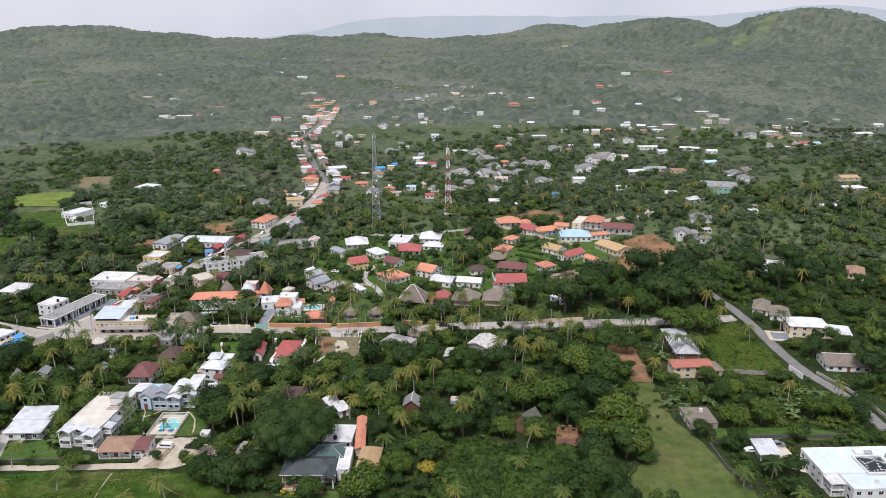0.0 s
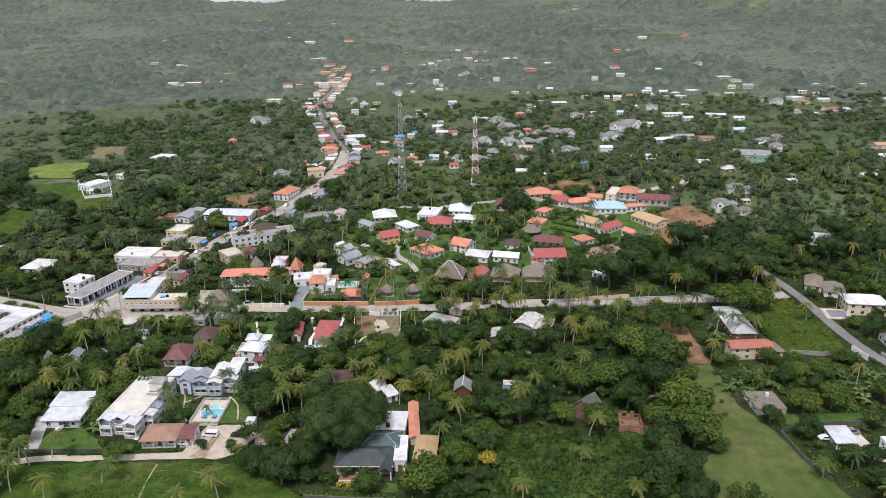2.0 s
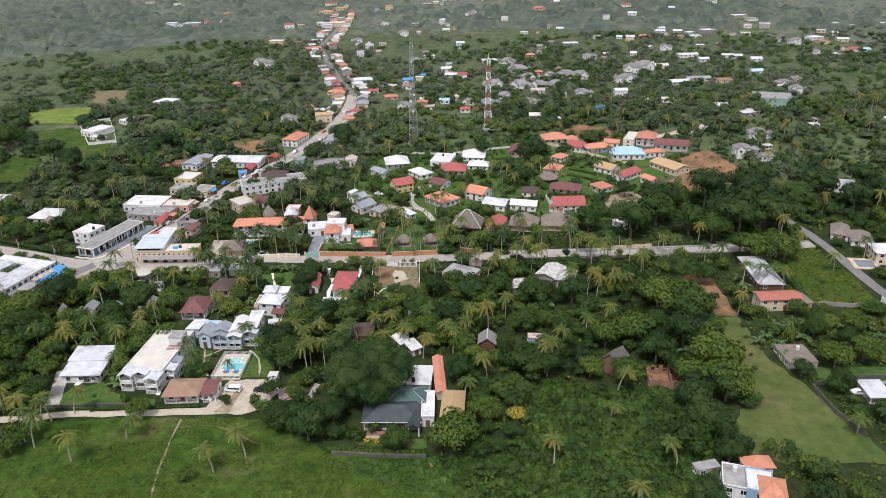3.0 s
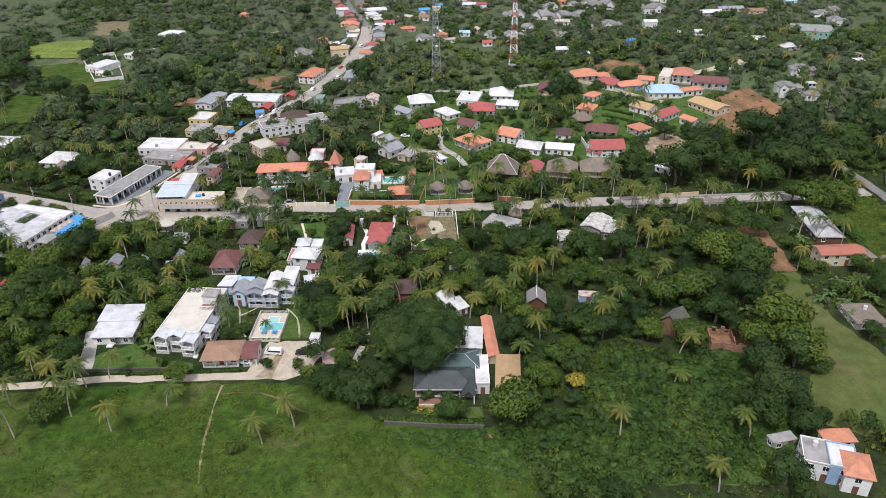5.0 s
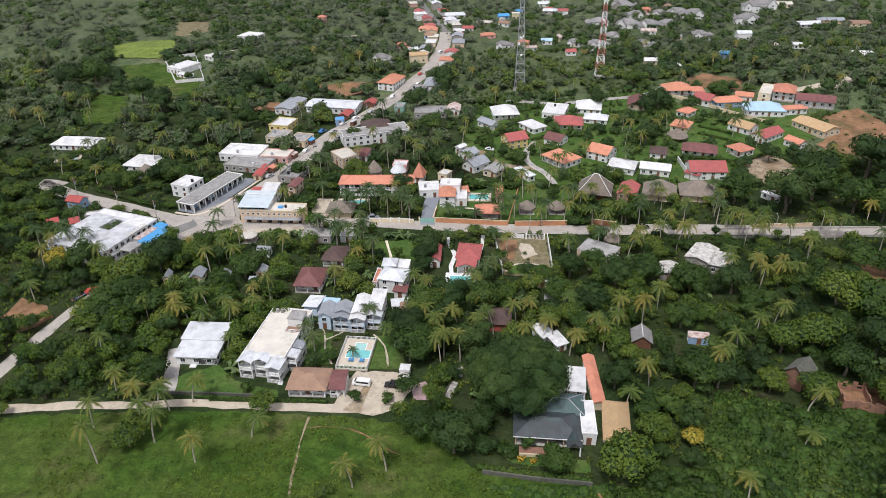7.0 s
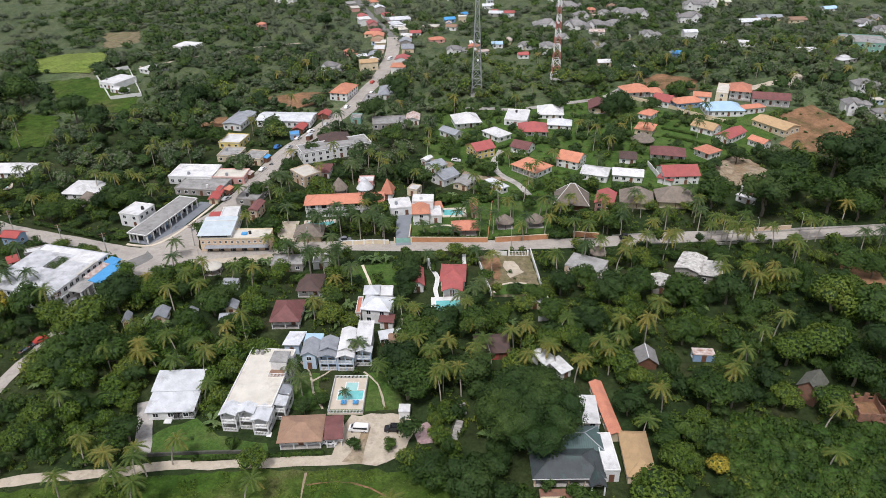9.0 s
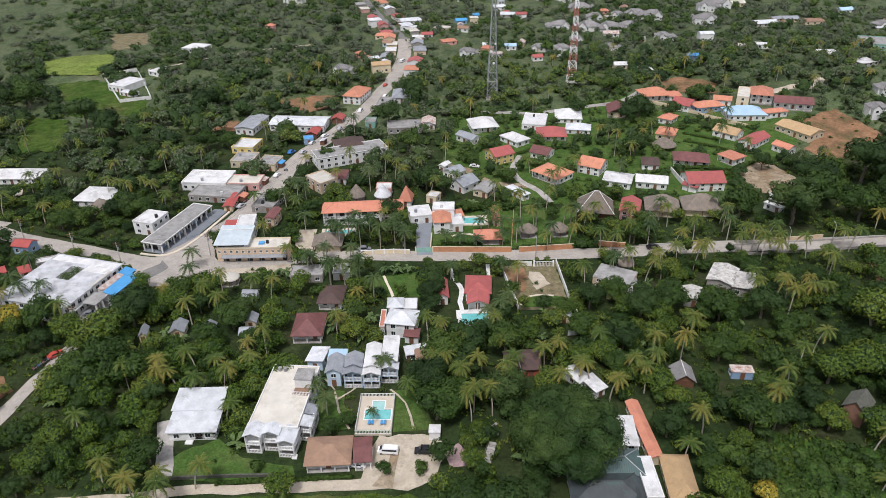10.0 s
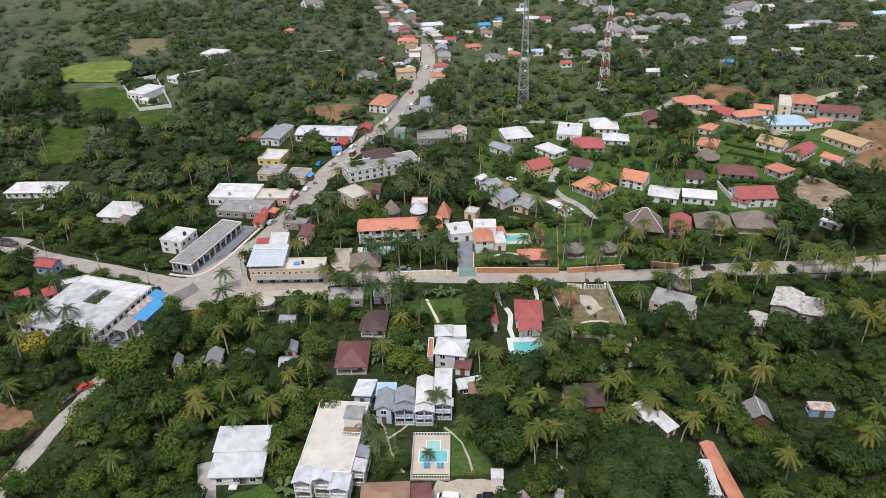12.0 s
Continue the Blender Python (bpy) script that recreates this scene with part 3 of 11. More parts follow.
def inside(ring, px, py):
    hit = np.zeros(np.shape(px), bool)
    for (ax, ay), (bx, by) in zip(ring, ring[1:] + ring[:1]):
        if ay != by:
            hit ^= ((ay > py) != (by > py)) & (px < (bx - ax) * (py - ay) / (by - ay) + ax)
    return hit


def keep_clear_ring(ring):
    taken[inside(ring, cx, cy)] = True


def is_taken(x, y, mask=None):
    i, j = ((np.asarray(y) - Y0) / CELL).astype(int), ((np.asarray(x) - X0) / CELL).astype(int)
    ok = (i >= 0) & (j >= 0) & (i < taken.shape[0]) & (j < taken.shape[1])
    out = np.zeros(np.shape(x), bool)
    out[ok] = (taken if mask is None else mask)[i[ok], j[ok]]
    return out


def smooth_ring(ring, step=2.0, wobble=0.5, seed=1):
    """The ring with its sides cut into short steps and roughened."""
    rnd, out = random.Random(seed), []
    for (ax, ay), (bx, by) in zip(ring, ring[1:] + ring[:1]):
        n = max(1, int(math.hypot(bx - ax, by - ay) / step))
        for i in range(n):
            out.append((ax + (bx - ax) * i / n + rnd.uniform(-wobble, wobble), ay + (by - ay) * i / n + rnd.uniform(-wobble, wobble)))
    return out


def patch(name, label, category, ring, mat, lift=0.05, wobble=0.6, clear=True):
    """A stretch of ground of its own, with a rough outline."""
    if clear:
        keep_clear_ring(ring)
    bm = bmesh.new()
    rough = smooth_ring(ring, 2.5, wobble, len(name) + int(abs(ring[0][0])))
    bm.faces.new([bm.verts.new((x, y, ground_z(x, y) + lift)) for x, y in rough])
    bmesh.ops.triangulate(bm, faces=bm.faces[:])
    me = bpy.data.meshes.new(name)
    bm.normal_update()
    if bm.faces and sum(f.normal.z for f in bm.faces) < 0:
        bmesh.ops.reverse_faces(bm, faces=bm.faces[:])
    bm.to_mesh(me)
    bm.free()
    me.materials.append(M[mat])
    return tagged(new(name, me), label, category, kind="structure")


def smooth_line(pts, step=4.0):
    out = []
    ext = [pts[0]] + list(pts) + [pts[-1]]
    for a, b, c, d in zip(ext, ext[1:], ext[2:], ext[3:]):
        n = max(2, int(math.hypot(c[0] - b[0], c[1] - b[1]) / step))
        for i in range(n):
            t = i / n
            out.append(tuple(0.5 * (2 * b[k] + (c[k] - a[k]) * t + (2 * a[k] - 5 * b[k] + 4 * c[k] - d[k]) * t * t + (3 * b[k] - a[k] - 3 * c[k] + d[k]) * t ** 3) for k in (0, 1)))
    return out + [tuple(pts[-1])]


def ribbon(name, label, category, pts, width, mat, lift=0.08, clear=1.5, rough=0.2, kind="structure", thick=0.0):
    """A road, track or path along a line, draped on the ground."""
    line = smooth_line(pts)
    keep_clear_line(line, width / 2 + clear)
    rnd, s, edge = random.Random(len(name)), Shape(), []
    for i, (x, y) in enumerate(line):
        a, b = line[max(0, i - 1)], line[min(len(line) - 1, i + 1)]
        dx, dy = b[0] - a[0], b[1] - a[1]
        k = math.hypot(dx, dy) or 1
        row = []
        for side in (1, -1):
            h = side * (width / 2 + rnd.uniform(-rough, rough))
            row.append((x - dy / k * h, y + dx / k * h))
        edge.append(row)
    for (a, b), (c, d) in zip(edge, edge[1:]):
        up = [(q[0], q[1], ground_z(*q) + lift) for q in (a, b, d, c)]
        s.face(*up)
        if thick:
            for p, q in ((up[0], up[3]), (up[2], up[1])):
                s.face(p, q, (q[0], q[1], q[2] - thick), (p[0], p[1], p[2] - thick))
    return alone(name, s, mat, label, category, kind)


def fence_wall(name, label, pts, height, thick, mat, cap=None, piers=0.0):
    """A garden wall along a line, with a coping and piers."""
    keep_clear_line(pts, 1.2)
    base = thing(name, label, "wall", *pts[0], z=0.0)
    base.matrix_basis = Matrix()
    if pts[0][1] > 400:
        pts = smooth_ring(pts, 6.0, 0.0)[: -1 if pts[0] == pts[-1] else None]
    for (ax, ay), (bx, by) in zip(pts, pts[1:]):
        length = math.hypot(bx - ax, by - ay)
        m = Matrix.Translation((ax, ay, ground_z(ax, ay))) @ Matrix.Rotation(math.atan2(by - ay, bx - ax), 4, "Z")
        part("wall_panel", Shape().box(0, length, -thick / 2, thick / 2, -0.3, height), mat, base, at=m)
        if cap:
            part("coping", Shape().box(-0.04, length + 0.04, -thick / 2 - 0.06, thick / 2 + 0.06, height + 0.003, height + 0.10), cap, base, at=m)
        if piers:
            for i in range(int(length / piers) + 1):
                part("pier", Shape().box(i * piers - thick * 0.7, i * piers + thick * 0.7, -thick * 0.8, thick * 0.8, -0.3, height + 0.25), cap or mat, base, at=m)
    return base


# ---- parts of houses ----
SHARED = {}


def window_mesh(w, h, kind):
    key = (round(w, 1), round(h, 1), kind)
    if key not in SHARED:
        f = Shape()
        t = 0.09
        f.box(-w / 2 - t, -w / 2, -0.08, 0.02, -t, h + t).box(w / 2, w / 2 + t, -0.08, 0.02, -t, h + t)
        f.box(-w / 2, w / 2, -0.08, 0.02, h, h + t).box(-w / 2 - 0.12, w / 2 + 0.12, -0.16, 0.02, -t - 0.04, -0.001)
        f.box(-0.03, 0.03, -0.06, 0.02, 0, h)
        SHARED[key] = (f.mesh("window", "white"), Shape().box(-w / 2, w / 2, -0.045, 0.015, 0, h).mesh("pane", "glass"))
    return SHARED[key]


def add_window(parent, x, y, z, turn, w=1.2, h=1.2, panes=True):
    frame_mesh, pane_mesh = window_mesh(w, h, "plain")
    win = part("window", frame_mesh, "white", parent, at=pose(x, y, z, 0, 0, turn))
    if panes:
        part("pane", pane_mesh, "glass", win)
    return win


def add_door(parent, x, y, z, turn, w=1.0, h=2.1, mat="wood"):
    key = ("door", w, h, mat)
    if key not in SHARED:
        s = Shape().box(-w / 2, w / 2, -0.05, 0.02, 0, h)
        s.box(-w / 2 - 0.09, -w / 2, -0.08, 0.02, 0, h + 0.09).box(w / 2, w / 2 + 0.09, -0.08, 0.02, 0, h + 0.09).box(-w / 2, w / 2, -0.08, 0.02, h, h + 0.09)
        s.box(w / 2 - 0.16, w / 2 - 0.10, -0.10, -0.05, 1.0, 1.06)
        SHARED[key] = s.mesh("door", mat)
    return part("door", SHARED[key], mat, parent, at=pose(x, y, z, 0, 0, turn))


def windows_on(parent, x0, x1, y0, y1, z0, height, storeys=1, sides="fblr", gap=3.0, door=True, w=1.2, h=1.2, panes=True):
    each = height / storeys
    for s in range(storeys):
        z = z0 + s * each + min(1.0, each * 0.33)
        hh = min(h, each * 0.5)
        for side in sides:
            length = (x1 - x0) if side in "fb" else (y1 - y0)
            n = max(1, int(length / gap))
            for i in range(n):
                q = (i + 0.5) / n
                if side == "f":
                    if door and s == 0 and i == n // 2:
                        add_door(parent, x0 + q * length, y0, z0 + 0.05, 0)
                    else:
                        add_window(parent, x0 + q * length, y0, z, 0, w, hh, panes)
                elif side == "b":
                    add_window(parent, x0 + q * length, y1, z, 180, w, hh, panes)
                elif side == "l":
                    add_window(parent, x0, y0 + q * length, z, -90, w, hh, panes)
                else:
                    add_window(parent, x1, y0 + q * length, z, 90, w, hh, panes)


def roof_shape(kind, x0, x1, y0, y1, z, rise, over, thick=0.16, axis=None):
    """A roof plate with thickness over a rectangle. axis: the way of the ridge."""
    s = Shape()
    x0, x1, y0, y1 = x0 - over, x1 + over, y0 - over, y1 + over
    w, d = x1 - x0, y1 - y0
    axis = axis or ("x" if w >= d else "y")
    mx, my = (x0 + x1) / 2, (y0 + y1) / 2
    if kind == "flat":
        s.box(x0, x1, y0, y1, z, z + thick)
    elif kind == "shed":
        s.slab([(x0, y0), (x1, y0), (x1, y1), (x0, y1)], lambda x, y: z + thick + rise * (y - y0) / d, lambda x, y: z + rise * (y - y0) / d)
    elif kind == "shedx":
        s.slab([(x0, y0), (x1, y0), (x1, y1), (x0, y1)], lambda x, y: z + thick + rise * (x - x0) / w, lambda x, y: z + rise * (x - x0) / w)
    elif kind == "gable":
        if axis == "x":
            f = lambda x, y: z + rise * (1 - abs(y - my) / (d / 2))
            quads = ([(x0, y0), (x1, y0), (x1, my), (x0, my)], [(x0, my), (x1, my), (x1, y1), (x0, y1)])
        else:
            f = lambda x, y: z + rise * (1 - abs(x - mx) / (w / 2))
            quads = ([(x0, y0), (mx, y0), (mx, y1), (x0, y1)], [(mx, y0), (x1, y0), (x1, y1), (mx, y1)])
        for q in quads:
            s.slab(q, lambda x, y: f(x, y) + thick, f)
    else:
        k = min(w, d) / 2 * 0.999
        if axis == "x":
            r0, r1 = (x0 + k, my), (x1 - k, my)
        else:
            r0, r1 = (mx, y0 + k), (mx, y1 - k)
        if kind == "pyramid":
            r0 = r1 = (mx, my)
        hi = {r0: z + rise, r1: z + rise}
        f = lambda x, y: hi.get((x, y), z)
        c = [(x0, y0), (x1, y0), (x1, y1), (x0, y1)]
        if axis == "x" or kind == "pyramid":
            faces = ([c[0], c[1], r1, r0], [c[1], c[2], r1], [c[2], c[3], r0, r1], [c[3], c[0], r0])
        else:
            faces = ([c[0], c[1], r0], [c[1], c[2], r1, r0], [c[2], c[3], r1], [c[3], c[0], r0, r1])
        for q in faces:
            ring = [q[0]]
            for a in q[1:]:
                if a != ring[-1]:
                    ring.append(a)
            s.slab(ring, lambda x, y: f(x, y) + thick, f)
    return s


def ridge_lines(kind, x0, x1, y0, y1, z, rise, over, axis=None):
    x0, x1, y0, y1 = x0 - over, x1 + over, y0 - over, y1 + over
    w, d = x1 - x0, y1 - y0
    axis = axis or ("x" if w >= d else "y")
    mx, my, k = (x0 + x1) / 2, (y0 + y1) / 2, min(w, d) / 2
    if kind == "gable":
        return [((x0, my, z + rise), (x1, my, z + rise))] if axis == "x" else [((mx, y0, z + rise), (mx, y1, z + rise))]
    if kind not in ("hip", "pyramid"):
        return []
    a, b = ((x0 + k, my), (x1 - k, my)) if axis == "x" else ((mx, y0 + k), (mx, y1 - k))
    if kind == "pyramid":
        a = b = (mx, my)
    c = [(x0, y0), (x1, y0), (x1, y1), (x0, y1)]
    ends = [a, b, b, a] if axis == "x" else [a, a, b, b]
    out = [((*p, z), (*e, z + rise)) for p, e in zip(c, ends)]
    return out + ([((*a, z + rise), (*b, z + rise))] if math.dist(a, b) > 0.3 else [])


def add_roof(parent, kind, x0, x1, y0, y1, z, rise, over, mat, axis=None, cap=None, label=""):
    roof = part("roof", roof_shape(kind, x0, x1, y0, y1, z, rise, over, axis=axis), mat, parent, label)
    lines = ridge_lines(kind, x0, x1, y0, y1, z + 0.16, rise, over, axis)
    if cap and lines:
        s = Shape()
        for a, b in lines:
            s.bar(a, b, 0.13, 5)
        part("ridge_cap", s, cap, roof)
    return roof


def add_walls(parent, x0, x1, y0, y1, z0, z1, mat, kind="flat", rise=0.0, axis=None):
    """A block of walls; under a gable roof the end walls run up into the gable."""
    s = Shape().box(x0, x1, y0, y1, z0, z1)
    w, d = x1 - x0, y1 - y0
    axis = axis or ("x" if w >= d else "y")
    if kind == "gable" and rise:
        r = rise * 0.93
        if axis == "x":
            my = (y0 + y1) / 2
            for xa, xb in ((x0, x0 + 0.15), (x1 - 0.15, x1)):
                k = len(s.v)
                s.v += [(xa, y0, z1), (xa, y1, z1), (xa, my, z1 + r), (xb, y0, z1), (xb, y1, z1), (xb, my, z1 + r)]
                s.f += [(k, k + 2, k + 1), (k + 3, k + 4, k + 5), (k, k + 3, k + 5, k + 2), (k + 1, k + 2, k + 5, k + 4)]
        else:
            mx = (x0 + x1) / 2
            for ya, yb in ((y0, y0 + 0.15), (y1 - 0.15, y1)):
                k = len(s.v)
                s.v += [(x0, ya, z1), (x1, ya, z1), (mx, ya, z1 + r), (x0, yb, z1), (x1, yb, z1), (mx, yb, z1 + r)]
                s.f += [(k, k + 1, k + 2), (k + 4, k + 3, k + 5), (k + 3, k, k + 2, k + 5), (k + 1, k + 4, k + 5, k + 2)]
    return part("wall", s, mat, parent)


def add_parapet(parent, x0, x1, y0, y1, z, mat, high=0.35, thick=0.2):
    s = Shape()
    s.box(x0, x1, y0, y0 + thick, z, z + high).box(x0, x1, y1 - thick, y1, z, z + high)
    s.box(x0, x0 + thick, y0 + thick, y1 - thick, z, z + high).box(x1 - thick, x1, y0 + thick, y1 - thick, z, z + high)
    return part("parapet", s, mat, parent)


def add_railing(parent, pts, z, mat="white", high=0.95, gap=0.35):
    """A balustrade along a line of (x, y): rail, foot and balusters."""
    s = Shape()
    for (ax, ay), (bx, by) in zip(pts, pts[1:]):
        s.bar((ax, ay, z + high), (bx, by, z + high), 0.08)
        s.bar((ax, ay, z + 0.08), (bx, by, z + 0.08), 0.06)
        n = max(1, int(math.hypot(bx - ax, by - ay) / gap))
        for i in range(n + 1):
            q = i / n
            s.bar((ax + (bx - ax) * q, ay + (by - ay) * q, z), (ax + (bx - ax) * q, ay + (by - ay) * q, z + high), 0.07)
    return part("railing", s, mat, parent)


def add_posts(parent, pts, z0, z1, r, mat):
    for x, y in pts:
        part("post", Shape().box(x - r, x + r, y - r, y + r, z0, z1), mat, parent)


def house(label, x, y, yaw, w, d, h, roof="hip", mat="tile_orange", wall="white", rise=None, over=0.5, storeys=1, axis=None, sides="flr", cap=None, porch=0.0, category="house", name="house", parapet=True, clear=2.8, door=True, z=None, base=None):
    """A house: walls, roof, windows and a door, and a porch along its front where one is given."""
    base = wing(base, x, y, yaw) if base else thing(name, label, category, x, y, yaw, z)
    keep_clear_box(x, y, yaw, w, d, clear)
    # open ground before the front
    ux, uy = math.sin(radians(yaw)), -math.cos(radians(yaw))
    keep_clear_box(x + ux * (d / 2 + 2.5), y + uy * (d / 2 + 2.5), yaw, w * 0.9, 4.0 if y < 330 else 6.0, 0)
    over = min(over, 0.12 * min(w, d))
    if roof != "flat":
        w, d = w - 2 * over, d - 2 * over
    rise = (0.26 * min(w, d) if roof in ("hip", "gable") else 0.1 * d) if rise is None else rise
    x0, x1, y0, y1 = -w / 2, w / 2, -d / 2, d / 2
    yw = y0 + porch
    add_walls(base, x0, x1, yw, y1, -0.8, h, wall, roof, rise if not porch else 0, axis)
    if roof == "flat":
        add_roof(base, "flat", x0, x1, y0, y1, h + 0.003, 0, 0.12, mat)
        tank = random.Random(int(x * 7 + y * 3))
        if min(w, d) > 6 and tank.random() < 0.6:
            tx, ty = tank.uniform(x0 + 1.5, x1 - 1.5), tank.uniform(y0 + 1.5, y1 - 1.5)
            part("water_tank", Shape().bar((tx, ty, h + 0.16), (tx, ty, h + 1.3), 0.6, 10, 0.55), tank.choice(("rubber", "flat_white", "tin_grey")), base)
        if parapet:
            add_parapet(base, x0 - 0.1, x1 + 0.1, y0 - 0.1, y1 + 0.1, h + 0.166, wall)
    else:
        add_roof(base, roof, x0, x1, y0, y1, h, rise, over, mat, axis, cap)
    if porch:
        part("porch_floor", Shape().box(x0, x1, y0, yw - 0.003, -0.5, 0.12), "concrete", base)
        n = max(2, int(w / 3.2))
        add_posts(base, [(x0 + 0.2 + (w - 0.4) * i / n, y0 + 0.2) for i in range(n + 1)], 0.12, h, 0.13, wall)
    windows_on(base, x0, x1, yw, y1, 0, h, storeys, sides, door=door)
    return base


def rancho(label, x, y, yaw, w, d, h, rise, wall=None, name="thatched_shelter", cone=False, mat="thatch", cap=None):
    """An open shelter on posts under a steep thatched roof, hipped or round."""
    base = thing(name, label, "shelter", x, y, yaw)
    keep_clear_box(x, y, yaw, w, d, 1.0)
    s = Shape()
    if cone:
        n, rings = 18, ((1.0, h - 0.2), (0.97, h + 0.12), (0.62, h + 0.42 * rise), (0.3, h + 0.74 * rise), (0.04, h + rise))
        for a, b in zip(rings, rings[1:]):
            for i in range(n):
                g, e = 2 * math.pi * i / n, 2 * math.pi * (i + 1) / n
                s.face(*[(r * w / 2 * math.cos(q), r * d / 2 * math.sin(q), zz) for (r, zz), q in ((a, g), (a, e), (b, e), (b, g))])
        s.face(*[(0.9 * w / 2 * math.cos(-2 * math.pi * i / n), 0.9 * d / 2 * math.sin(-2 * math.pi * i / n), h - 0.15) for i in range(n)])
        part("roof", s, mat, base)
        add_posts(base, [(0.4 * w * math.cos(g), 0.4 * d * math.sin(g)) for g in (0.5, 1.57, 2.6, 3.7, 4.7, 5.8)], -0.3, h, 0.1, "wood")
    else:
        add_roof(base, "hip", -w / 2, w / 2, -d / 2, d / 2, h, rise, 0.2, mat, cap=cap)
        if wall:
            add_walls(base, -w / 2 + 1, w / 2 - 1, -d / 2 + 1, d / 2 - 1, -0.4, h, wall)
        add_posts(base, [(i * (w / 2 - 0.4), j * (d / 2 - 0.4)) for i in (-1, 0, 1) for j in (-1, 1)], -0.3, h, 0.12, "wood")
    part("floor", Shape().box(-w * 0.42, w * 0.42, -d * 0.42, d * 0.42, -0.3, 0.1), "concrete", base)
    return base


def pool(label, x, y, yaw, w, d, deck_w, deck_d, deck="sand_paving", ox=0.0, oy=0.0, lift=0.25, fill="water"):
    """A swimming pool sunk in a paved deck."""
    base = thing("swimming_pool", label, "pool", x, y, yaw)
    keep_clear_box(x, y, yaw, deck_w, deck_d, 1.0)
    a, b, c, e = ox - w / 2, ox + w / 2, oy - d / 2, oy + d / 2
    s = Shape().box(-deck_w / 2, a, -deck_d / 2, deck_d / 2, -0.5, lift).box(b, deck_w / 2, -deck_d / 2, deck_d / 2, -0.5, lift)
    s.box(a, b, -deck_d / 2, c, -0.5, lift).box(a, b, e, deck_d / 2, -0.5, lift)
    part("deck", s, deck, base)
    s = Shape()
    for q in ((a, b, c - 0.25, c), (a, b, e, e + 0.25), (a - 0.25, a, c - 0.25, e + 0.25), (b, b + 0.25, c - 0.25, e + 0.25)):
        s.box(*q, lift + 0.003, lift + 0.06)
    part("coping", s, "white", base)
    part("water", Shape().box(a + 0.01, b - 0.01, c + 0.01, e - 0.01, -0.45, lift - 0.12), fill, base)
    return base

# ---- the ground: one sheet to the horizon ----
def land():
    gx, gy = np.meshgrid(SHEET_X, SHEET_Y)
    gzz = SHEET_Z
    n, m = gx.shape
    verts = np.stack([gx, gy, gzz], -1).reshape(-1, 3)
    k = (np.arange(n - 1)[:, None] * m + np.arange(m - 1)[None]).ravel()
    faces = np.stack([k, k + 1, k + m + 1, k + m], -1)
    me = bpy.data.meshes.new("ground")
    me.from_pydata(verts.tolist(), [], faces.tolist())
    me.polygons.foreach_set("use_smooth", np.ones(len(faces), bool))
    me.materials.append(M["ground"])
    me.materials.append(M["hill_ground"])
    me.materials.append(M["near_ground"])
    # by distance: shade-toned ground near, haze-toned ground far, plain undergrowth between
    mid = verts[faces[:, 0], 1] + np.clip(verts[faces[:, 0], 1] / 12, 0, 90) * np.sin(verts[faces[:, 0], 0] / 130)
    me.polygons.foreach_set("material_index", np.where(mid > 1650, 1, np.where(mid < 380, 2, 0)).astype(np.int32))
    tagged(new("ground", me), "green scrubby ground rolling away to distant hills", "ground", kind="structure")


land()


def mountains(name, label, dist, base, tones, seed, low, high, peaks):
    """A far range behind everything: a rough band of slopes, its haze put into a glowing colour."""
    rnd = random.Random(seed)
    s = Shape()
    n, rows = 160, 7
    ph = [rnd.uniform(0, 6.28) for _ in range(6)]
    pts = []
    for i in range(n + 1):
        g = radians(-52 + 104 * i / n)
        rough = sum(math.sin(g * f + ph[k]) / (k + 1) for k, f in enumerate((9, 17, 31, 53, 97, 160)))
        top = low + high * (0.5 + 0.16 * rough)
        for pg, ph_, pw in peaks:
            top += ph_ * math.exp(-((math.degrees(g) - pg) / pw) ** 2)
        col = []
        for j in range(rows + 1):
            q = j / rows
            r = dist + (1 - q) * -260 + 26 * math.sin(40 * g + 3 * j) * math.sin(1.3 * j)
            col.append((r * math.sin(g), r * math.cos(g), base + (top - base) * q ** 0.8))
        pts.append(col)
    for a, b in zip(pts, pts[1:]):
        for j in range(rows):
            s.face(a[j], b[j], b[j + 1], a[j + 1])
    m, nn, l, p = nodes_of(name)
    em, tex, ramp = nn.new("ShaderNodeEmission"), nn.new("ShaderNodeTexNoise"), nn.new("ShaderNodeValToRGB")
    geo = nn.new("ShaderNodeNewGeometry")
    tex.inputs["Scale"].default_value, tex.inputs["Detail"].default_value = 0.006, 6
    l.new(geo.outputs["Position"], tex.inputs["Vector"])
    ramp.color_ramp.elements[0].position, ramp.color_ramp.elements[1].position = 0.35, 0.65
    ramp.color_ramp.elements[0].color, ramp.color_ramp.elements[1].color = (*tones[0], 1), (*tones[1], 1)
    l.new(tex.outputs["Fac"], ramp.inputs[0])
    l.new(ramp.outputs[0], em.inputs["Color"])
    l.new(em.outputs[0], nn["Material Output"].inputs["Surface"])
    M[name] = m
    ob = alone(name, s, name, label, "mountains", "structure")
    return ob


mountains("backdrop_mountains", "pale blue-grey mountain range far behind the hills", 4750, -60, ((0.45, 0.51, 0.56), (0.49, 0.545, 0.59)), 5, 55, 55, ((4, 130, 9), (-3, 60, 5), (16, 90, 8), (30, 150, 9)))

# ---- plants ----
ICO = None


def ball():
    global ICO
    if ICO is None:
        bm = bmesh.new()
        bmesh.ops.create_icosphere(bm, subdivisions=1, radius=1)
        ICO = (np.array([v.co[:] for v in bm.verts]), [tuple(v.index for v in f.verts) for f in bm.faces])
        bm.free()
    return ICO


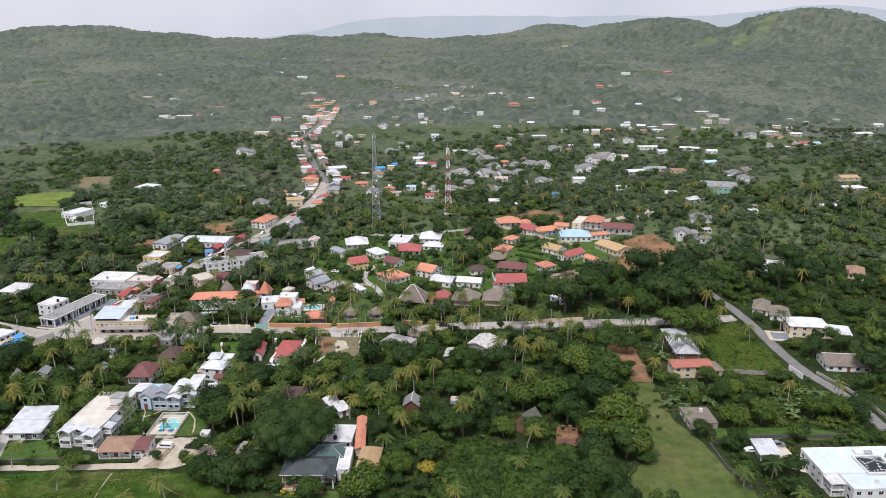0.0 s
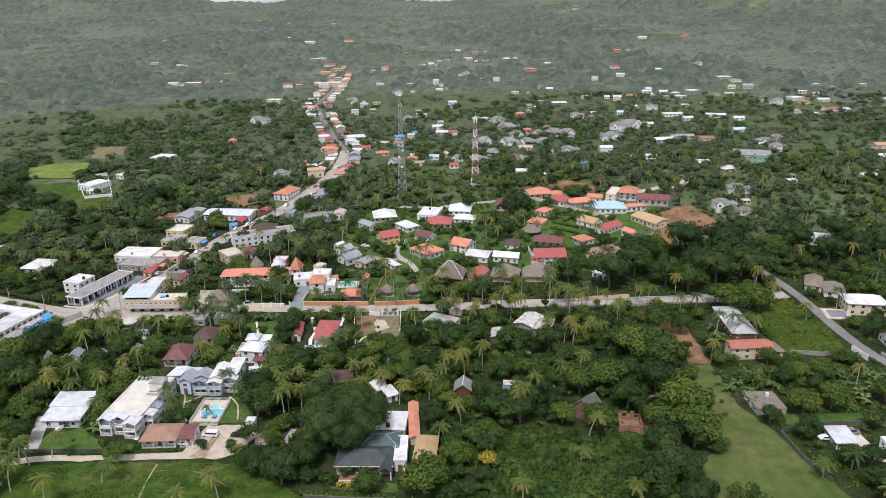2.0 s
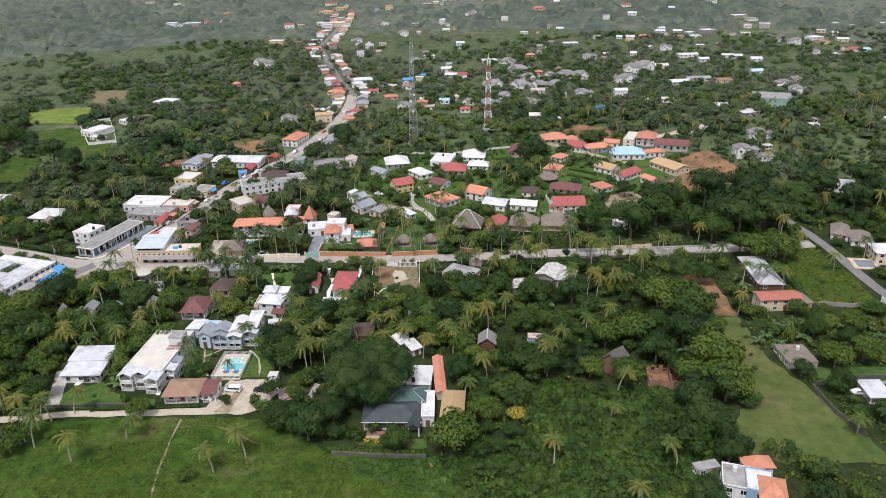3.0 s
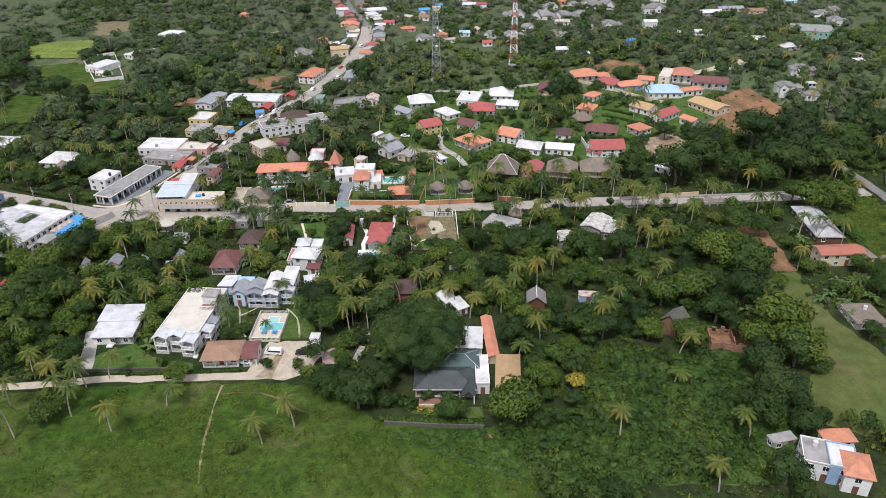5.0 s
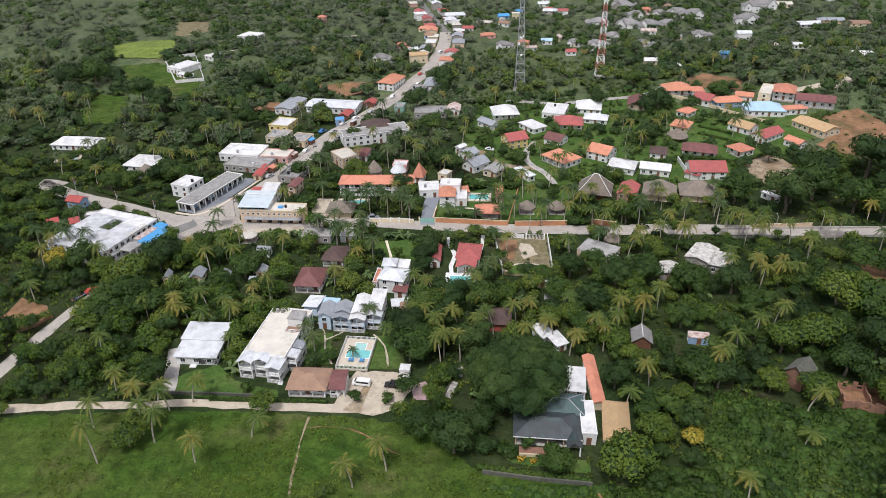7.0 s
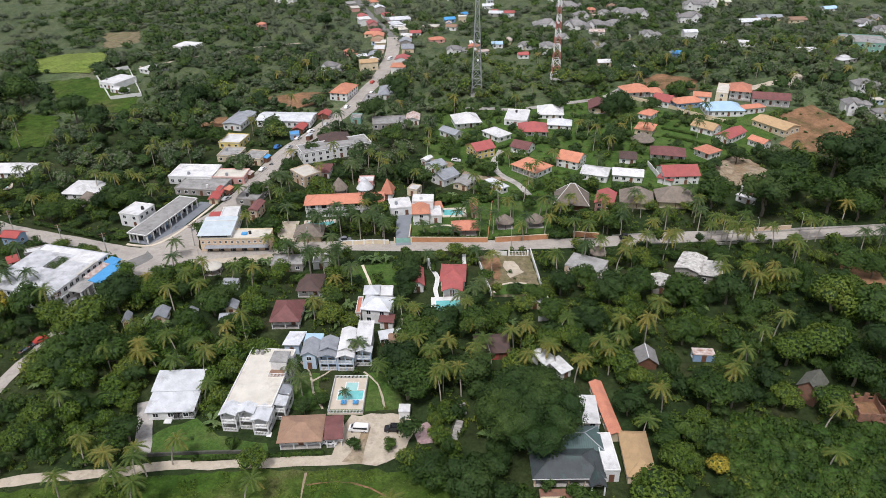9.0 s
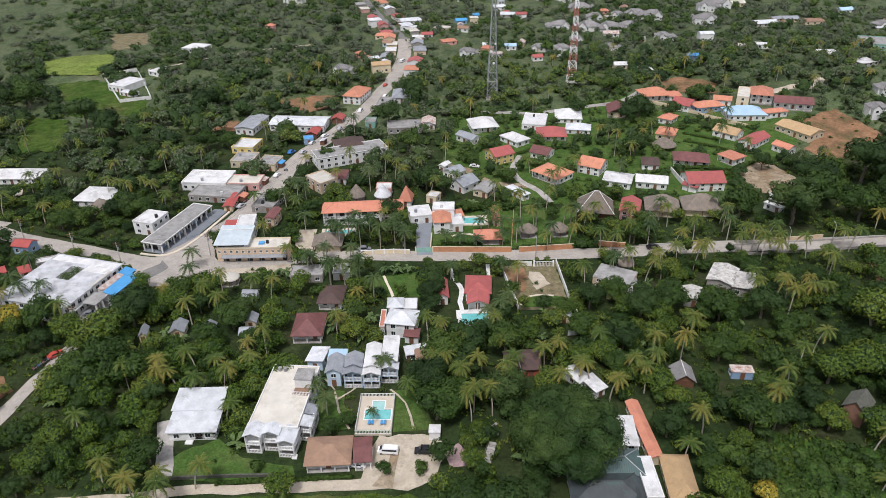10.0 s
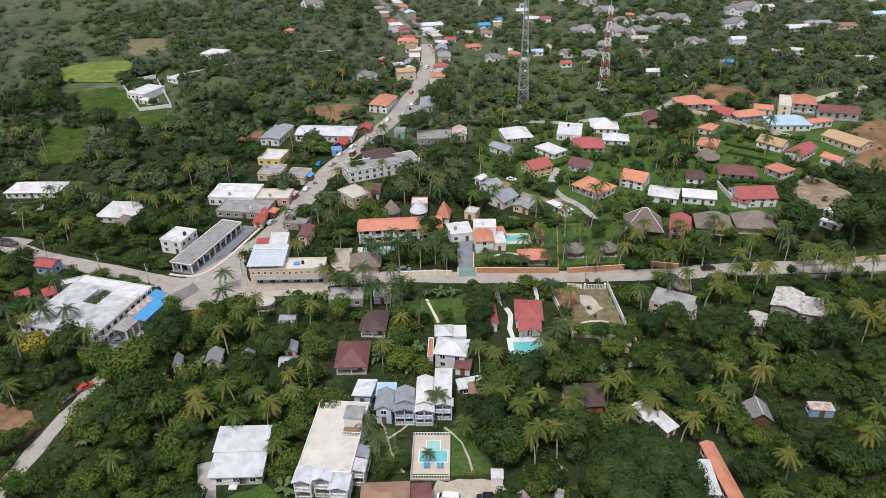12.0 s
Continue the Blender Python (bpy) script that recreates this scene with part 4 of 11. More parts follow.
def crown_arrays(seed, r, h, base, lobes, clumps, size, flat=0.75, cores=99, up=0.25, fill=0.88):
    """A crown of leaf clumps over several lobes, with an inner mass, mostly coloured dark for inner shade: points,
    faces and which faces are inner.
    """
    rnd = np.random.default_rng(seed)
    cen, rad = [], []
    for i in range(lobes):
        g = 2.4 * i + rnd.uniform(0, 1)
        q = 0.0 if i == 0 else rnd.uniform(0.35, 0.68)
        lr = (0.62 if i == 0 else rnd.uniform(0.34, 0.5)) * r
        if lobes > 20 and i:
            e = math.asin(rnd.uniform(-0.15, 0.98))
            lr = rnd.uniform(0.17, 0.30) * r
            cen.append((0.8 * r * math.cos(e) * math.cos(g), 0.8 * r * math.cos(e) * math.sin(g), base + (h - base) * (0.32 + 0.52 * math.sin(e))))
            rad.append((lr, lr, lr * 0.85))
            continue
        cen.append((q * r * math.cos(g), q * r * math.sin(g), base + (h - base) * (0.55 if i == 0 else rnd.uniform(0.3, 0.72))))
        rad.append((lr, lr, lr * flat if i else min(lr, (h - base) * 0.45)))
    cen, rad = np.array(cen), np.array(rad)
    verts, faces, inner, norms = [], [], [], []
    bv, bf = ball()
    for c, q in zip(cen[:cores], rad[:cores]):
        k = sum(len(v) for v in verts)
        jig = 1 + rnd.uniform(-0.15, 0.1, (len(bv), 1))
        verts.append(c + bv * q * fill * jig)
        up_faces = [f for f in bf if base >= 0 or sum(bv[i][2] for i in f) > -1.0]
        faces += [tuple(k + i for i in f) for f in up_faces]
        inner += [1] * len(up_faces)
        norms.append(bv + (0, 0, 0.2))
    share = rad[:, 0] ** 2 / (rad[:, 0] ** 2).sum()
    which = rnd.choice(lobes, clumps, p=share)
    d = rnd.normal(size=(clumps, 3))
    d[:, 2] = d[:, 2] * 0.8 + 0.35
    d /= np.linalg.norm(d, axis=1)[:, None]
    p = cen[which] + d * rad[which] * rnd.uniform(0.88, 1.12, (clumps, 1))
    nrm = d + rnd.normal(scale=0.42, size=(clumps, 3)) + (0, 0, 0.2)
    nrm /= np.linalg.norm(nrm, axis=1)[:, None]
    a = np.cross(nrm, rnd.normal(size=(clumps, 3)))
    a /= np.linalg.norm(a, axis=1)[:, None]
    b = np.cross(nrm, a)
    s = size * rnd.uniform(0.6, 1.35, (clumps, 1))
    sag = nrm * s * 0.3
    spray = np.stack([p - a * s - b * s * 0.35 - sag, p + a * s * 0.85 - b * s * 0.5 - sag, p + b * s * 0.85], 1)
    k = sum(len(v) for v in verts)
    verts.append(spray.reshape(-1, 3))
    faces += [(k + 3 * i, k + 3 * i + 1, k + 3 * i + 2) for i in range(clumps)]
    inner += [0] * clumps
    soft = 0.72 * d + 0.28 * nrm
    norms.append(np.repeat(soft, 3, axis=0))
    norms = np.concatenate(norms) + (0, 0, up)
    return np.concatenate(verts), faces, inner, norms / np.maximum(1e-3, np.linalg.norm(norms, axis=1))[:, None]


def crown_mesh(name, arrays, leaf, core="leaf_core"):
    v, f, inner, norms = arrays
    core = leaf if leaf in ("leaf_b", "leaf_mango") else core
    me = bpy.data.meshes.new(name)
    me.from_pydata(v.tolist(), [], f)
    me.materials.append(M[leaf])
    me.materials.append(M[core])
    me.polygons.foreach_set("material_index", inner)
    me.normals_split_custom_set_from_vertices(norms)
    return me


def trunk_mesh(seed, h, r, lean=0.06, limbs=4, spread=2.0):
    rnd = random.Random(seed)
    s = Shape()
    pts = [Vector((0, 0, -0.4))]
    for i in range(1, 5):
        pts.append(Vector((rnd.uniform(-lean, lean) * h, rnd.uniform(-lean, lean) * h, h * i / 4)))
    for i, (a, b) in enumerate(zip(pts, pts[1:])):
        s.bar(a, b, r * (1.15 - 0.18 * i), 6, r * (0.97 - 0.18 * i))
    for i in range(limbs):
        g = 2 * math.pi * i / limbs + rnd.uniform(-0.4, 0.4)
        a = pts[2 + i % 2]
        b = a + Vector((math.cos(g) * spread, math.sin(g) * spread, h * 0.35))
        s.bar(a, b, r * 0.5, 5, r * 0.22)
    return s.mesh("trunk", "trunk")


def palm_arrays(seed, fronds, length, pairs, droop=1.0):
    """A palm's head: arched fronds, each a rib with leaflets hanging to both sides. The lower, older fronds are yellower."""
    rnd = random.Random(seed)
    v, f, tone = [], [], []
    for i in range(fronds):
        g = 2.399 * i + rnd.uniform(-0.25, 0.25)
        age = i / fronds
        lift = 1.15 - 1.75 * age + rnd.uniform(-0.12, 0.12)
        ln = length * rnd.uniform(0.88, 1.12) * (0.7 if i < 3 else 1)
        out = Vector((math.cos(g), math.sin(g), 0))
        side = Vector((-math.sin(g), math.cos(g), 0))
        yellow = 0.30 * max(0, age - 0.35) + rnd.uniform(-0.05, 0.08)
        rib = []
        for j in range(pairs + 1):
            q = j / pairs
            rib.append(out * ln * (q * (1 - 0.2 * q * droop)) + Vector((0, 0, ln * (lift * q * 0.7 - droop * 0.62 * q * q))))
        for j in range(pairs):
            q = (j + 0.5) / pairs
            wide = 0.17 * ln * math.sin(math.pi * min(1, 0.10 + 0.84 * q)) ** 0.6
            for sg in (1, -1):
                k = len(v)
                tip = rib[j] * 0.3 + rib[j + 1] * 0.7 + side * sg * wide + out * 0.10 * ln * (1 - 0.5 * q) - Vector((0, 0, wide * rnd.uniform(0.45, 0.95)))
                v += [tuple(rib[j]), tuple(rib[j + 1]), tuple(tip)]
                tone += [yellow + 0.10, yellow + 0.10, yellow - 0.08]
                f.append((k, k + 1, k + 2) if sg < 0 else (k + 1, k, k + 2))
    return np.array(v), f, np.array(tone)


def set_tone(me, tone):
    me.attributes.new("tone", "FLOAT", "POINT").data.foreach_set("value", np.asarray(tone, np.float32))


def banana_arrays(seed, leaves, length, height):
    rnd = random.Random(seed)
    v, f = [], []
    for i in range(leaves):
        g = 2.399 * i + rnd.uniform(-0.3, 0.3)
        out, side = Vector((math.cos(g), math.sin(g), 0)), Vector((-math.sin(g), math.cos(g), 0))
        ln, up = length * rnd.uniform(0.7, 1.15), rnd.uniform(0.3, 1.1)
        c = Vector((rnd.uniform(-0.8, 0.8), rnd.uniform(-0.8, 0.8), height * rnd.uniform(0.55, 1)))
        rows = []
        for j in range(4):
            q = j / 3
            m = c + out * ln * q * (1 - 0.12 * q) + Vector((0, 0, ln * (up * q - 0.85 * q * q)))
            wd = ln * 0.19 * (0.25, 1.0, 0.95, 0.1)[j]
            rows.append((m - side * wd - Vector((0, 0, wd * 0.3)), m, m + side * wd - Vector((0, 0, wd * 0.3))))
        k = len(v)
        v += [tuple(p) for row in rows for p in row]
        for j in range(3):
            for t in range(2):
                o = k + 3 * j + t
                f.append((o, o + 1, o + 4, o + 3))
    return np.array(v), f


def tree_model(seed, r, h, leaf, clumps, size, lobes=7, label="", name="tree"):
    base = new(name)
    tagged(base, label, "tree")
    part("trunk", trunk_mesh(seed, h * 0.62, 0.05 * r + 0.06, spread=r * 0.5), "trunk", base)
    part("crown", crown_mesh("crown", crown_arrays(seed, r, h, h * 0.3, lobes, clumps, size, fill=0.72), leaf), leaf, base)
    return base


def palm_model(seed, h, fronds, length, leaf, label, bend=1.0, pairs=13):
    base = new("palm_tree")
    tagged(base, label, "palm tree", "coconut palms")
    rnd = random.Random(seed)
    g, s = rnd.uniform(0, 6.28), Shape()
    top, prev = Vector((bend * math.cos(g), bend * math.sin(g), h)), None
    for i in range(7):
        q = i / 6
        p = Vector((top.x * q * q, top.y * q * q, -0.4 + (h + 0.4) * q))
        if prev:
            s.bar(prev, p, 0.21 - 0.09 * (i - 1) / 6, 6, 0.21 - 0.09 * q)
        prev = p
    part("trunk", s, "palm_trunk", base)
    v, f, tone = palm_arrays(seed, fronds, length, pairs)
    me = bpy.data.meshes.new("crown")
    me.from_pydata((v + np.array(top)).tolist(), [], f)
    set_tone(me, tone)
    me.materials.append(M[leaf])
    part("crown", me, leaf, base)
    return base


TREES = {
    "round": [tree_model(k, 4.4, 7.5, "leaf_a", 1900, 0.27, 9, label="leafy green broadleaf tree with a rounded crown") for k in (1, 2, 3)],
    "dark": [tree_model(k, 4.8, 8.5, "leaf_b", 2100, 0.27, 9, label="dense dark-green tree with a heavy crown") for k in (11, 12)],
    "light": [tree_model(k, 4.2, 7.0, "leaf_c", 1700, 0.27, 9, label="light yellowish-green tree with an open crown") for k in (21, 22)],
    "yellow": [tree_model(31, 3.6, 6.0, "leaf_yellow", 1100, 0.3, label="tree covered in yellow blossom")],
    "pink": [tree_model(41, 2.6, 4.0, "leaf_pink", 620, 0.25, label="small tree covered in pale pink blossom")],
    "flowers": [tree_model(45, 1.4, 1.6, "flower", 300, 0.18, 4, "low bush with yellow flowers", "flowering_bush")],
    "bush": [tree_model(k, 1.9, 2.6, "shrub", 420, 0.23, 5, "rounded green garden bush", "bush") for k in (51, 52)],
}
PALMS = [palm_model(k, 10.5, 20, 3.6, "palm_leaf", "tall coconut palm with yellowing fronds", 1.0 + 0.6 * (k % 3), 16) for k in (61, 62, 63, 64)]
ROYALS = [palm_model(k, 10.0, 18, 4.0, "royal_leaf", "dark-green palm with a full head of fronds", 0.3, 16) for k in (71, 72)]


def banana_model(seed):
    base = new("banana_plant")
    tagged(base, "clump of banana plants with broad arching leaves", "plant", "banana plants")
    v, f = banana_arrays(seed, 13, 2.5, 2.4)
    me = bpy.data.meshes.new("leaves")
    me.from_pydata(v.tolist(), [], f)
    me.materials.append(M["banana_leaf"])
    part("leaves", me, "banana_leaf", base)
    s = Shape()
    rnd = random.Random(seed)
    for _ in range(4):
        x, y = rnd.uniform(-0.8, 0.8), rnd.uniform(-0.8, 0.8)
        s.bar((x, y, -0.2), (x * 1.1, y * 1.1, 2.2), 0.13, 6, 0.09)
    part("stem", s, "shrub", base)
    return base


BANANAS = [banana_model(k) for k in (81, 82, 83)]
MODELS = [m for group in TREES.values() for m in group] + PALMS + ROYALS + BANANAS
plant_rnd = random.Random(7)
standing = []


def put(models, x, y, scale=1.0, tall=1.0):
    """One plant of its own on the ground."""
    model = plant_rnd.choice(models)
    m = pose(x, y, ground_z(x, y), 0, 0, plant_rnd.uniform(0, 360)) @ Matrix.Diagonal((scale, scale, scale * tall, 1))
    standing.append((x, y, scale))
    return copy_thing(model, m)


def tree(kind, x, y, r, h=None):
    model = TREES[kind]
    size = {"round": 4.4, "dark": 4.8, "light": 4.2, "yellow": 3.6, "pink": 2.6, "bush": 1.9, "flowers": 1.4}[kind]
    keep_clear_box(x, y, 0, r * 0.9, r * 0.9, 0)
    return put(model, x, y, r / size, 1.0 if h is None else h / (r * 1.7))


def palm(x, y, h, royal=False, s=1.0):
    keep_clear_box(x, y, 0, 2, 2, 0)
    return put(ROYALS if royal else PALMS, x, y, s, h / s / (10.0 if royal else 10.5))


def banana(x, y, s=1.0):
    keep_clear_box(x, y, 0, 2, 2, 0)
    return put(BANANAS, x, y, s)


def big_tree(label, x, y, r, h, leaf="leaf_a", clumps=11000, size=0.24, seed=5, lobes=64):
    base = thing("tree", label, "tree", x, y)
    keep_clear_box(x, y, 0, r * 1.3, r * 1.3, 0)
    part("trunk", trunk_mesh(seed, h * 0.6, 0.5, spread=r * 0.5, limbs=6), "trunk", base)
    part("crown", crown_mesh("crown", crown_arrays(seed, r, h, h * 0.25, lobes, clumps, size, fill=0.78), leaf), leaf, base)


# ---- woods and thickets that nobody could count ----
def merge(name, label, templates, places, leaf, core="leaf_core"):
    """One mesh of many plants. places: x, y, turn, width scale, height scale, template."""
    if not len(places):
        return None
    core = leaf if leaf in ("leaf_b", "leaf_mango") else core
    vs, ns, mats, tones, k = [], [], [], [], 0
    rnd = np.random.default_rng(len(places))
    counts = []
    loops = []
    for x, y, turn, sw, sh, which in places:
        v, lens, idx, inner, norms, tone = templates[int(which)]
        tones.append(tone + rnd.uniform(-0.13, 0.2))
        c, s = math.cos(turn) * sw, math.sin(turn) * sw
        w = np.empty_like(v)
        w[:, 0], w[:, 1], w[:, 2] = v[:, 0] * c - v[:, 1] * s + x, v[:, 0] * s + v[:, 1] * c + y, v[:, 2] * sh
        vs.append(w)
        g = np.empty_like(norms)
        g[:, 0], g[:, 1], g[:, 2] = (norms[:, 0] * c - norms[:, 1] * s) / sw, (norms[:, 0] * s + norms[:, 1] * c) / sw, norms[:, 2]
        ns.append(g)
        loops.append(idx + k)
        counts.append(lens)
        mats.append(inner)
        k += len(v)
    zs = ground_z(places[:, 0], places[:, 1])
    for w, z in zip(vs, zs):
        w[:, 2] += z
    v, loop, count, mat = np.concatenate(vs), np.concatenate(loops), np.concatenate(counts), np.concatenate(mats)
    me = bpy.data.meshes.new(name)
    me.vertices.add(len(v))
    me.vertices.foreach_set("co", v.astype(np.float32).ravel())
    me.loops.add(len(loop))
    me.loops.foreach_set("vertex_index", loop.astype(np.int32))
    me.polygons.add(len(count))
    me.polygons.foreach_set("loop_start", (np.cumsum(count) - count).astype(np.int32))
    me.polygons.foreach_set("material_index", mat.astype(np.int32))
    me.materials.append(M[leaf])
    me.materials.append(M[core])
    me.update(calc_edges=True)
    me.normals_split_custom_set_from_vertices(np.concatenate(ns))
    set_tone(me, np.concatenate(tones))
    return tagged(new(name, me), label, "trees", kind="stuff")


def template(arrays):
    v, f = arrays[0], arrays[1]
    inner = np.array(arrays[2] if len(arrays) > 2 else [0] * len(f))
    norms = arrays[3] if len(arrays) > 3 else np.zeros_like(v)
    tone = arrays[4] if len(arrays) > 4 else np.zeros(len(v))
    return v, np.array([len(q) for q in f]), np.concatenate([np.array(q) for q in f]), inner, norms, tone


def palm_template(seed, h, fronds, length, pairs):
    v, f, tone = palm_arrays(seed, fronds, length, pairs)
    v = v + (0, 0, h)
    k, n = len(v), 5
    ring = [(0.2 * math.cos(2 * math.pi * i / n), 0.2 * math.sin(2 * math.pi * i / n)) for i in range(n)]
    v = np.concatenate([v, [(x, y, -0.3) for x, y in ring], [(x * 0.6, y * 0.6, h) for x, y in ring]])
    f = f + [(k + i, k + (i + 1) % n, k + n + (i + 1) % n, k + n + i) for i in range(n)]
    return v, f, [0] * (len(f) - n) + [1] * n, np.zeros_like(v), np.concatenate([tone, np.zeros(2 * n)])


def scatter(x0, x1, y0, y1, step, seed, keep=None, density=1.0, mask=None):
    """Jittered places over a field, off all that is taken. keep: a test on x and y."""
    rnd = np.random.default_rng(seed)
    gx, gy = np.meshgrid(np.arange(x0, x1, step), np.arange(y0, y1, step))
    gx = (gx + rnd.uniform(-0.48, 0.48, gx.shape) * step).ravel()
    gy = (gy + rnd.uniform(-0.48, 0.48, gy.shape) * step).ravel()
    ok = ~is_taken(gx, gy, mask) & (gx < 0.68 * gy + 25) & (gx > -0.62 * gy - 66) & (rnd.uniform(size=gx.shape) < density)
    if keep is not None:
        ok &= keep(gx, gy)
    return gx[ok], gy[ok], rnd


def wood(name, label, xy, templates, leaf, size, tall, core="leaf_core"):
    x, y, rnd = xy
    n = len(x)
    places = np.stack([x, y, rnd.uniform(0, 6.28, n), rnd.uniform(*size, n), rnd.uniform(*size, n) * rnd.uniform(*tall, n), rnd.integers(0, len(templates), n)], 1)
    return merge(name, label, templates, places, leaf, core)


def chance(i, j, k):
    """An even random number for each cell of a plan."""
    q = np.sin(i * 127.1 + j * 311.7 + k * 74.7) * 43758.5453
    return q - np.floor(q)


def domes(x, y, cell, wide, high, presence, seed):
    """Rounded plant tops strewn one to a cell: height over the ground, and the tone of the plant that is highest there."""
    ci, cj = np.floor(x / cell), np.floor(y / cell)
    top, tone = np.full(np.shape(x), -9.0), np.zeros(np.shape(x))
    for di in (-1, 0, 1):
        for dj in (-1, 0, 1):
            i, j = ci + di, cj + dj
            px, py = (i + 0.1 + 0.8 * chance(i, j, seed)) * cell, (j + 0.1 + 0.8 * chance(i, j, seed + 1)) * cell
            r = cell * (wide[0] + (wide[1] - wide[0]) * chance(i, j, seed + 2))
            h = high[0] + (high[1] - high[0]) * chance(i, j, seed + 3)
            q = ((x - px) ** 2 + (y - py) ** 2) / (r * r)
            z = np.where((q < 1) & presence(px, py), h * np.sqrt(np.maximum(0, 1 - q)) - 0.25, -9.0)
            tone = np.where(z > top, chance(i, j, seed + 4), tone)
            top = np.maximum(top, z)
    return top, tone


def cover(name, label, gx, gy, layers, leaf, lift=None):
    """A closed, bumpy roof of plants over a grid of places; where no plant stands it dips under the ground."""
    top, tone = np.full(gx.shape, -9.0), np.zeros(gx.shape)
    for cell, wide, high, presence, seed, shift in layers:
        z, t = domes(gx, gy, cell, wide, high, presence, seed)
        tone = np.where(z > top, (t - 0.45) * 0.34 + shift, tone)
        top = np.maximum(top, z)
    if lift is not None:
        top = np.minimum(top, lift)
    rough = 0.12 * (chance(np.round(gx * 7), np.round(gy * 7), 5) - 0.5)
    z = ground_z(gx, gy) + np.maximum(top, -0.8) + rough * np.clip(top, 0, 3)
    n, m = gx.shape
    k = (np.arange(n - 1)[:, None] * m + np.arange(m - 1)[None]).ravel()
    faces = np.stack([k, k + 1, k + m + 1, k + m], -1)
    faces = faces[(top.ravel()[faces] > -0.7).any(1)]
    used, inv = np.unique(faces, return_inverse=True)
    me = bpy.data.meshes.new(name)
    me.from_pydata(np.stack([gx, gy, z], -1).reshape(-1, 3)[used].tolist(), [], inv.reshape(-1, 4).tolist())
    me.polygons.foreach_set("use_smooth", np.ones(len(faces), bool))
    me.materials.append(M[leaf])
    set_tone(me, tone.ravel()[used])
    return tagged(new(name, me), label, "trees", kind="stuff")


# ---- roads, tracks and open ground ----
ribbon("road", "grey paved village road with worn edges", "road", [(-159, 280.5), (-115.7, 285.4), (-89.5, 285.9), (-63.5, 283.6), (-11.2, 281.8), (28, 283.1), (68.4, 282.7), (111.4, 283.3), (139.9, 284.9)], 7.0, "asphalt", 0.10)
ribbon("road", "pale worn village street between shops", "road", [(-163.9, 272.9), (-158, 287.2), (-149.7, 299.3), (-139.8, 314.6), (-131, 343.2), (-123.2, 375.7), (-112.5, 400.6), (-102.7, 423.2), (-94.8, 443.3), (-88.4, 468.3), (-80.1, 492), (-82.9, 484.3), (-75.7, 537.1), (-75.1, 580.8)], 9.0, "asphalt", 0.14)
ribbon("road", "narrower village street running on between houses", "road", [(-75.1, 580.8), (-94.6, 650.2), (-112.9, 726.8), (-125.1, 794.8), (-121.3, 861.2), (-120.3, 944.2), (-123.8, 1056.8)], 5.5, "asphalt_dark", 0.20, clear=0.0)
ribbon("road", "grey road curving away past hedges", "road", [(-157.6, 285.5), (-168.3, 287.9), (-184.2, 294.6), (-203.4, 302.2), (-220.2, 309.6), (-237.2, 320.2), (-226.2, 317.2)], 7.0, "asphalt", 0.12)
ribbon("road", "narrow earth-stained lane between trees", "road", [(-160.9, 284), (-162.5, 268.3), (-166.4, 254.6), (-169.9, 242.2), (-172.7, 230.1), (-175.1, 222.1), (-176.6, 213.7), (-178.6, 202.9), (-180, 192)], 4.2, "asphalt", 0.12, clear=1.2, rough=0.4)
ribbon("road", "grey asphalt road along garden walls", "road", [(138.6, 331.9), (143.1, 298.5), (143.9, 277.4), (142.9, 252.8), (143.4, 234.5), (146.9, 218.1), (148.3, 204), (147.2, 191.1)], 4.4, "asphalt_dark", 0.13, clear=2.0)
ribbon("track", "pale limestone track beside a meadow", "track", [(-173, 181.5), (-155.5, 183.2), (-132.7, 184.6), (-122.8, 185.4), (-108.1, 185.3), (-93.3, 185.2), (-83, 185.1), (-72.5, 184.5)], 2.9, "track", 0.10, rough=0.45)
patch("parking_yard", "pale gravel yard with parked cars", "yard", [(-85.2, 185.2), (-84, 194.9), (-82.1, 199.3), (-71.4, 199.8), (-67.3, 198.5), (-65.8, 194), (-67.5, 190.5), (-69.6, 184.8), (-75.2, 182.5)], "track", 0.15)
ribbon("driveway", "bleached concrete drive beside a house", "drive", [(-134.6, 208), (-131.9, 197.5), (-130.1, 189.2)], 4.0, "concrete", 0.10)
patch("meadow", "rough green meadow with worn trails", "meadow", [(-171.1, 178.5), (-132, 182.8), (-107.4, 183.1), (-75, 181.4), (-61.6, 177.9), (-49.8, 166.9), (-34.9, 163.2), (-21.6, 161.8), (-13.2, 144.7), (-20, 90), (-160, 90)], "meadow", 0.06)
ribbon("footpath", "bare red-brown trail across the meadow", "path", [(-90.7, 181.5), (-91.1, 173.3), (-90.6, 162), (-89.3, 153.4), (-88.3, 148.4)], 0.55, "dirt", 0.10, clear=0.0, rough=0.2)
ribbon("footpath", "faint bare trail along the meadow edge", "path", [(-22.4, 160.3), (-19, 151.6), (-16.8, 144.9)], 0.5, "red_dirt", 0.10, clear=0.0, rough=0.2)
patch("lawn", "long mown lawn strip with pale patches", "lawn", [(75.4, 227.1), (83.8, 228.4), (83.1, 201.4), (87.7, 184.7), (89.8, 171.6), (92, 160.7), (94.8, 154.1), (65.6, 155.9), (56.5, 160.9), (55.6, 166.7), (71.5, 186.5), (73.1, 201.8), (74.8, 219.5)], "lawn", 0.06)
patch("bare_strip", "bare reddish earth between the lawn and the road", "bare ground", [(76.7, 229.2), (84.5, 228.1), (86, 247), (86.4, 265.8), (80, 270.8), (71.6, 247.9), (78.5, 243.6)], "red_dirt", 0.05)
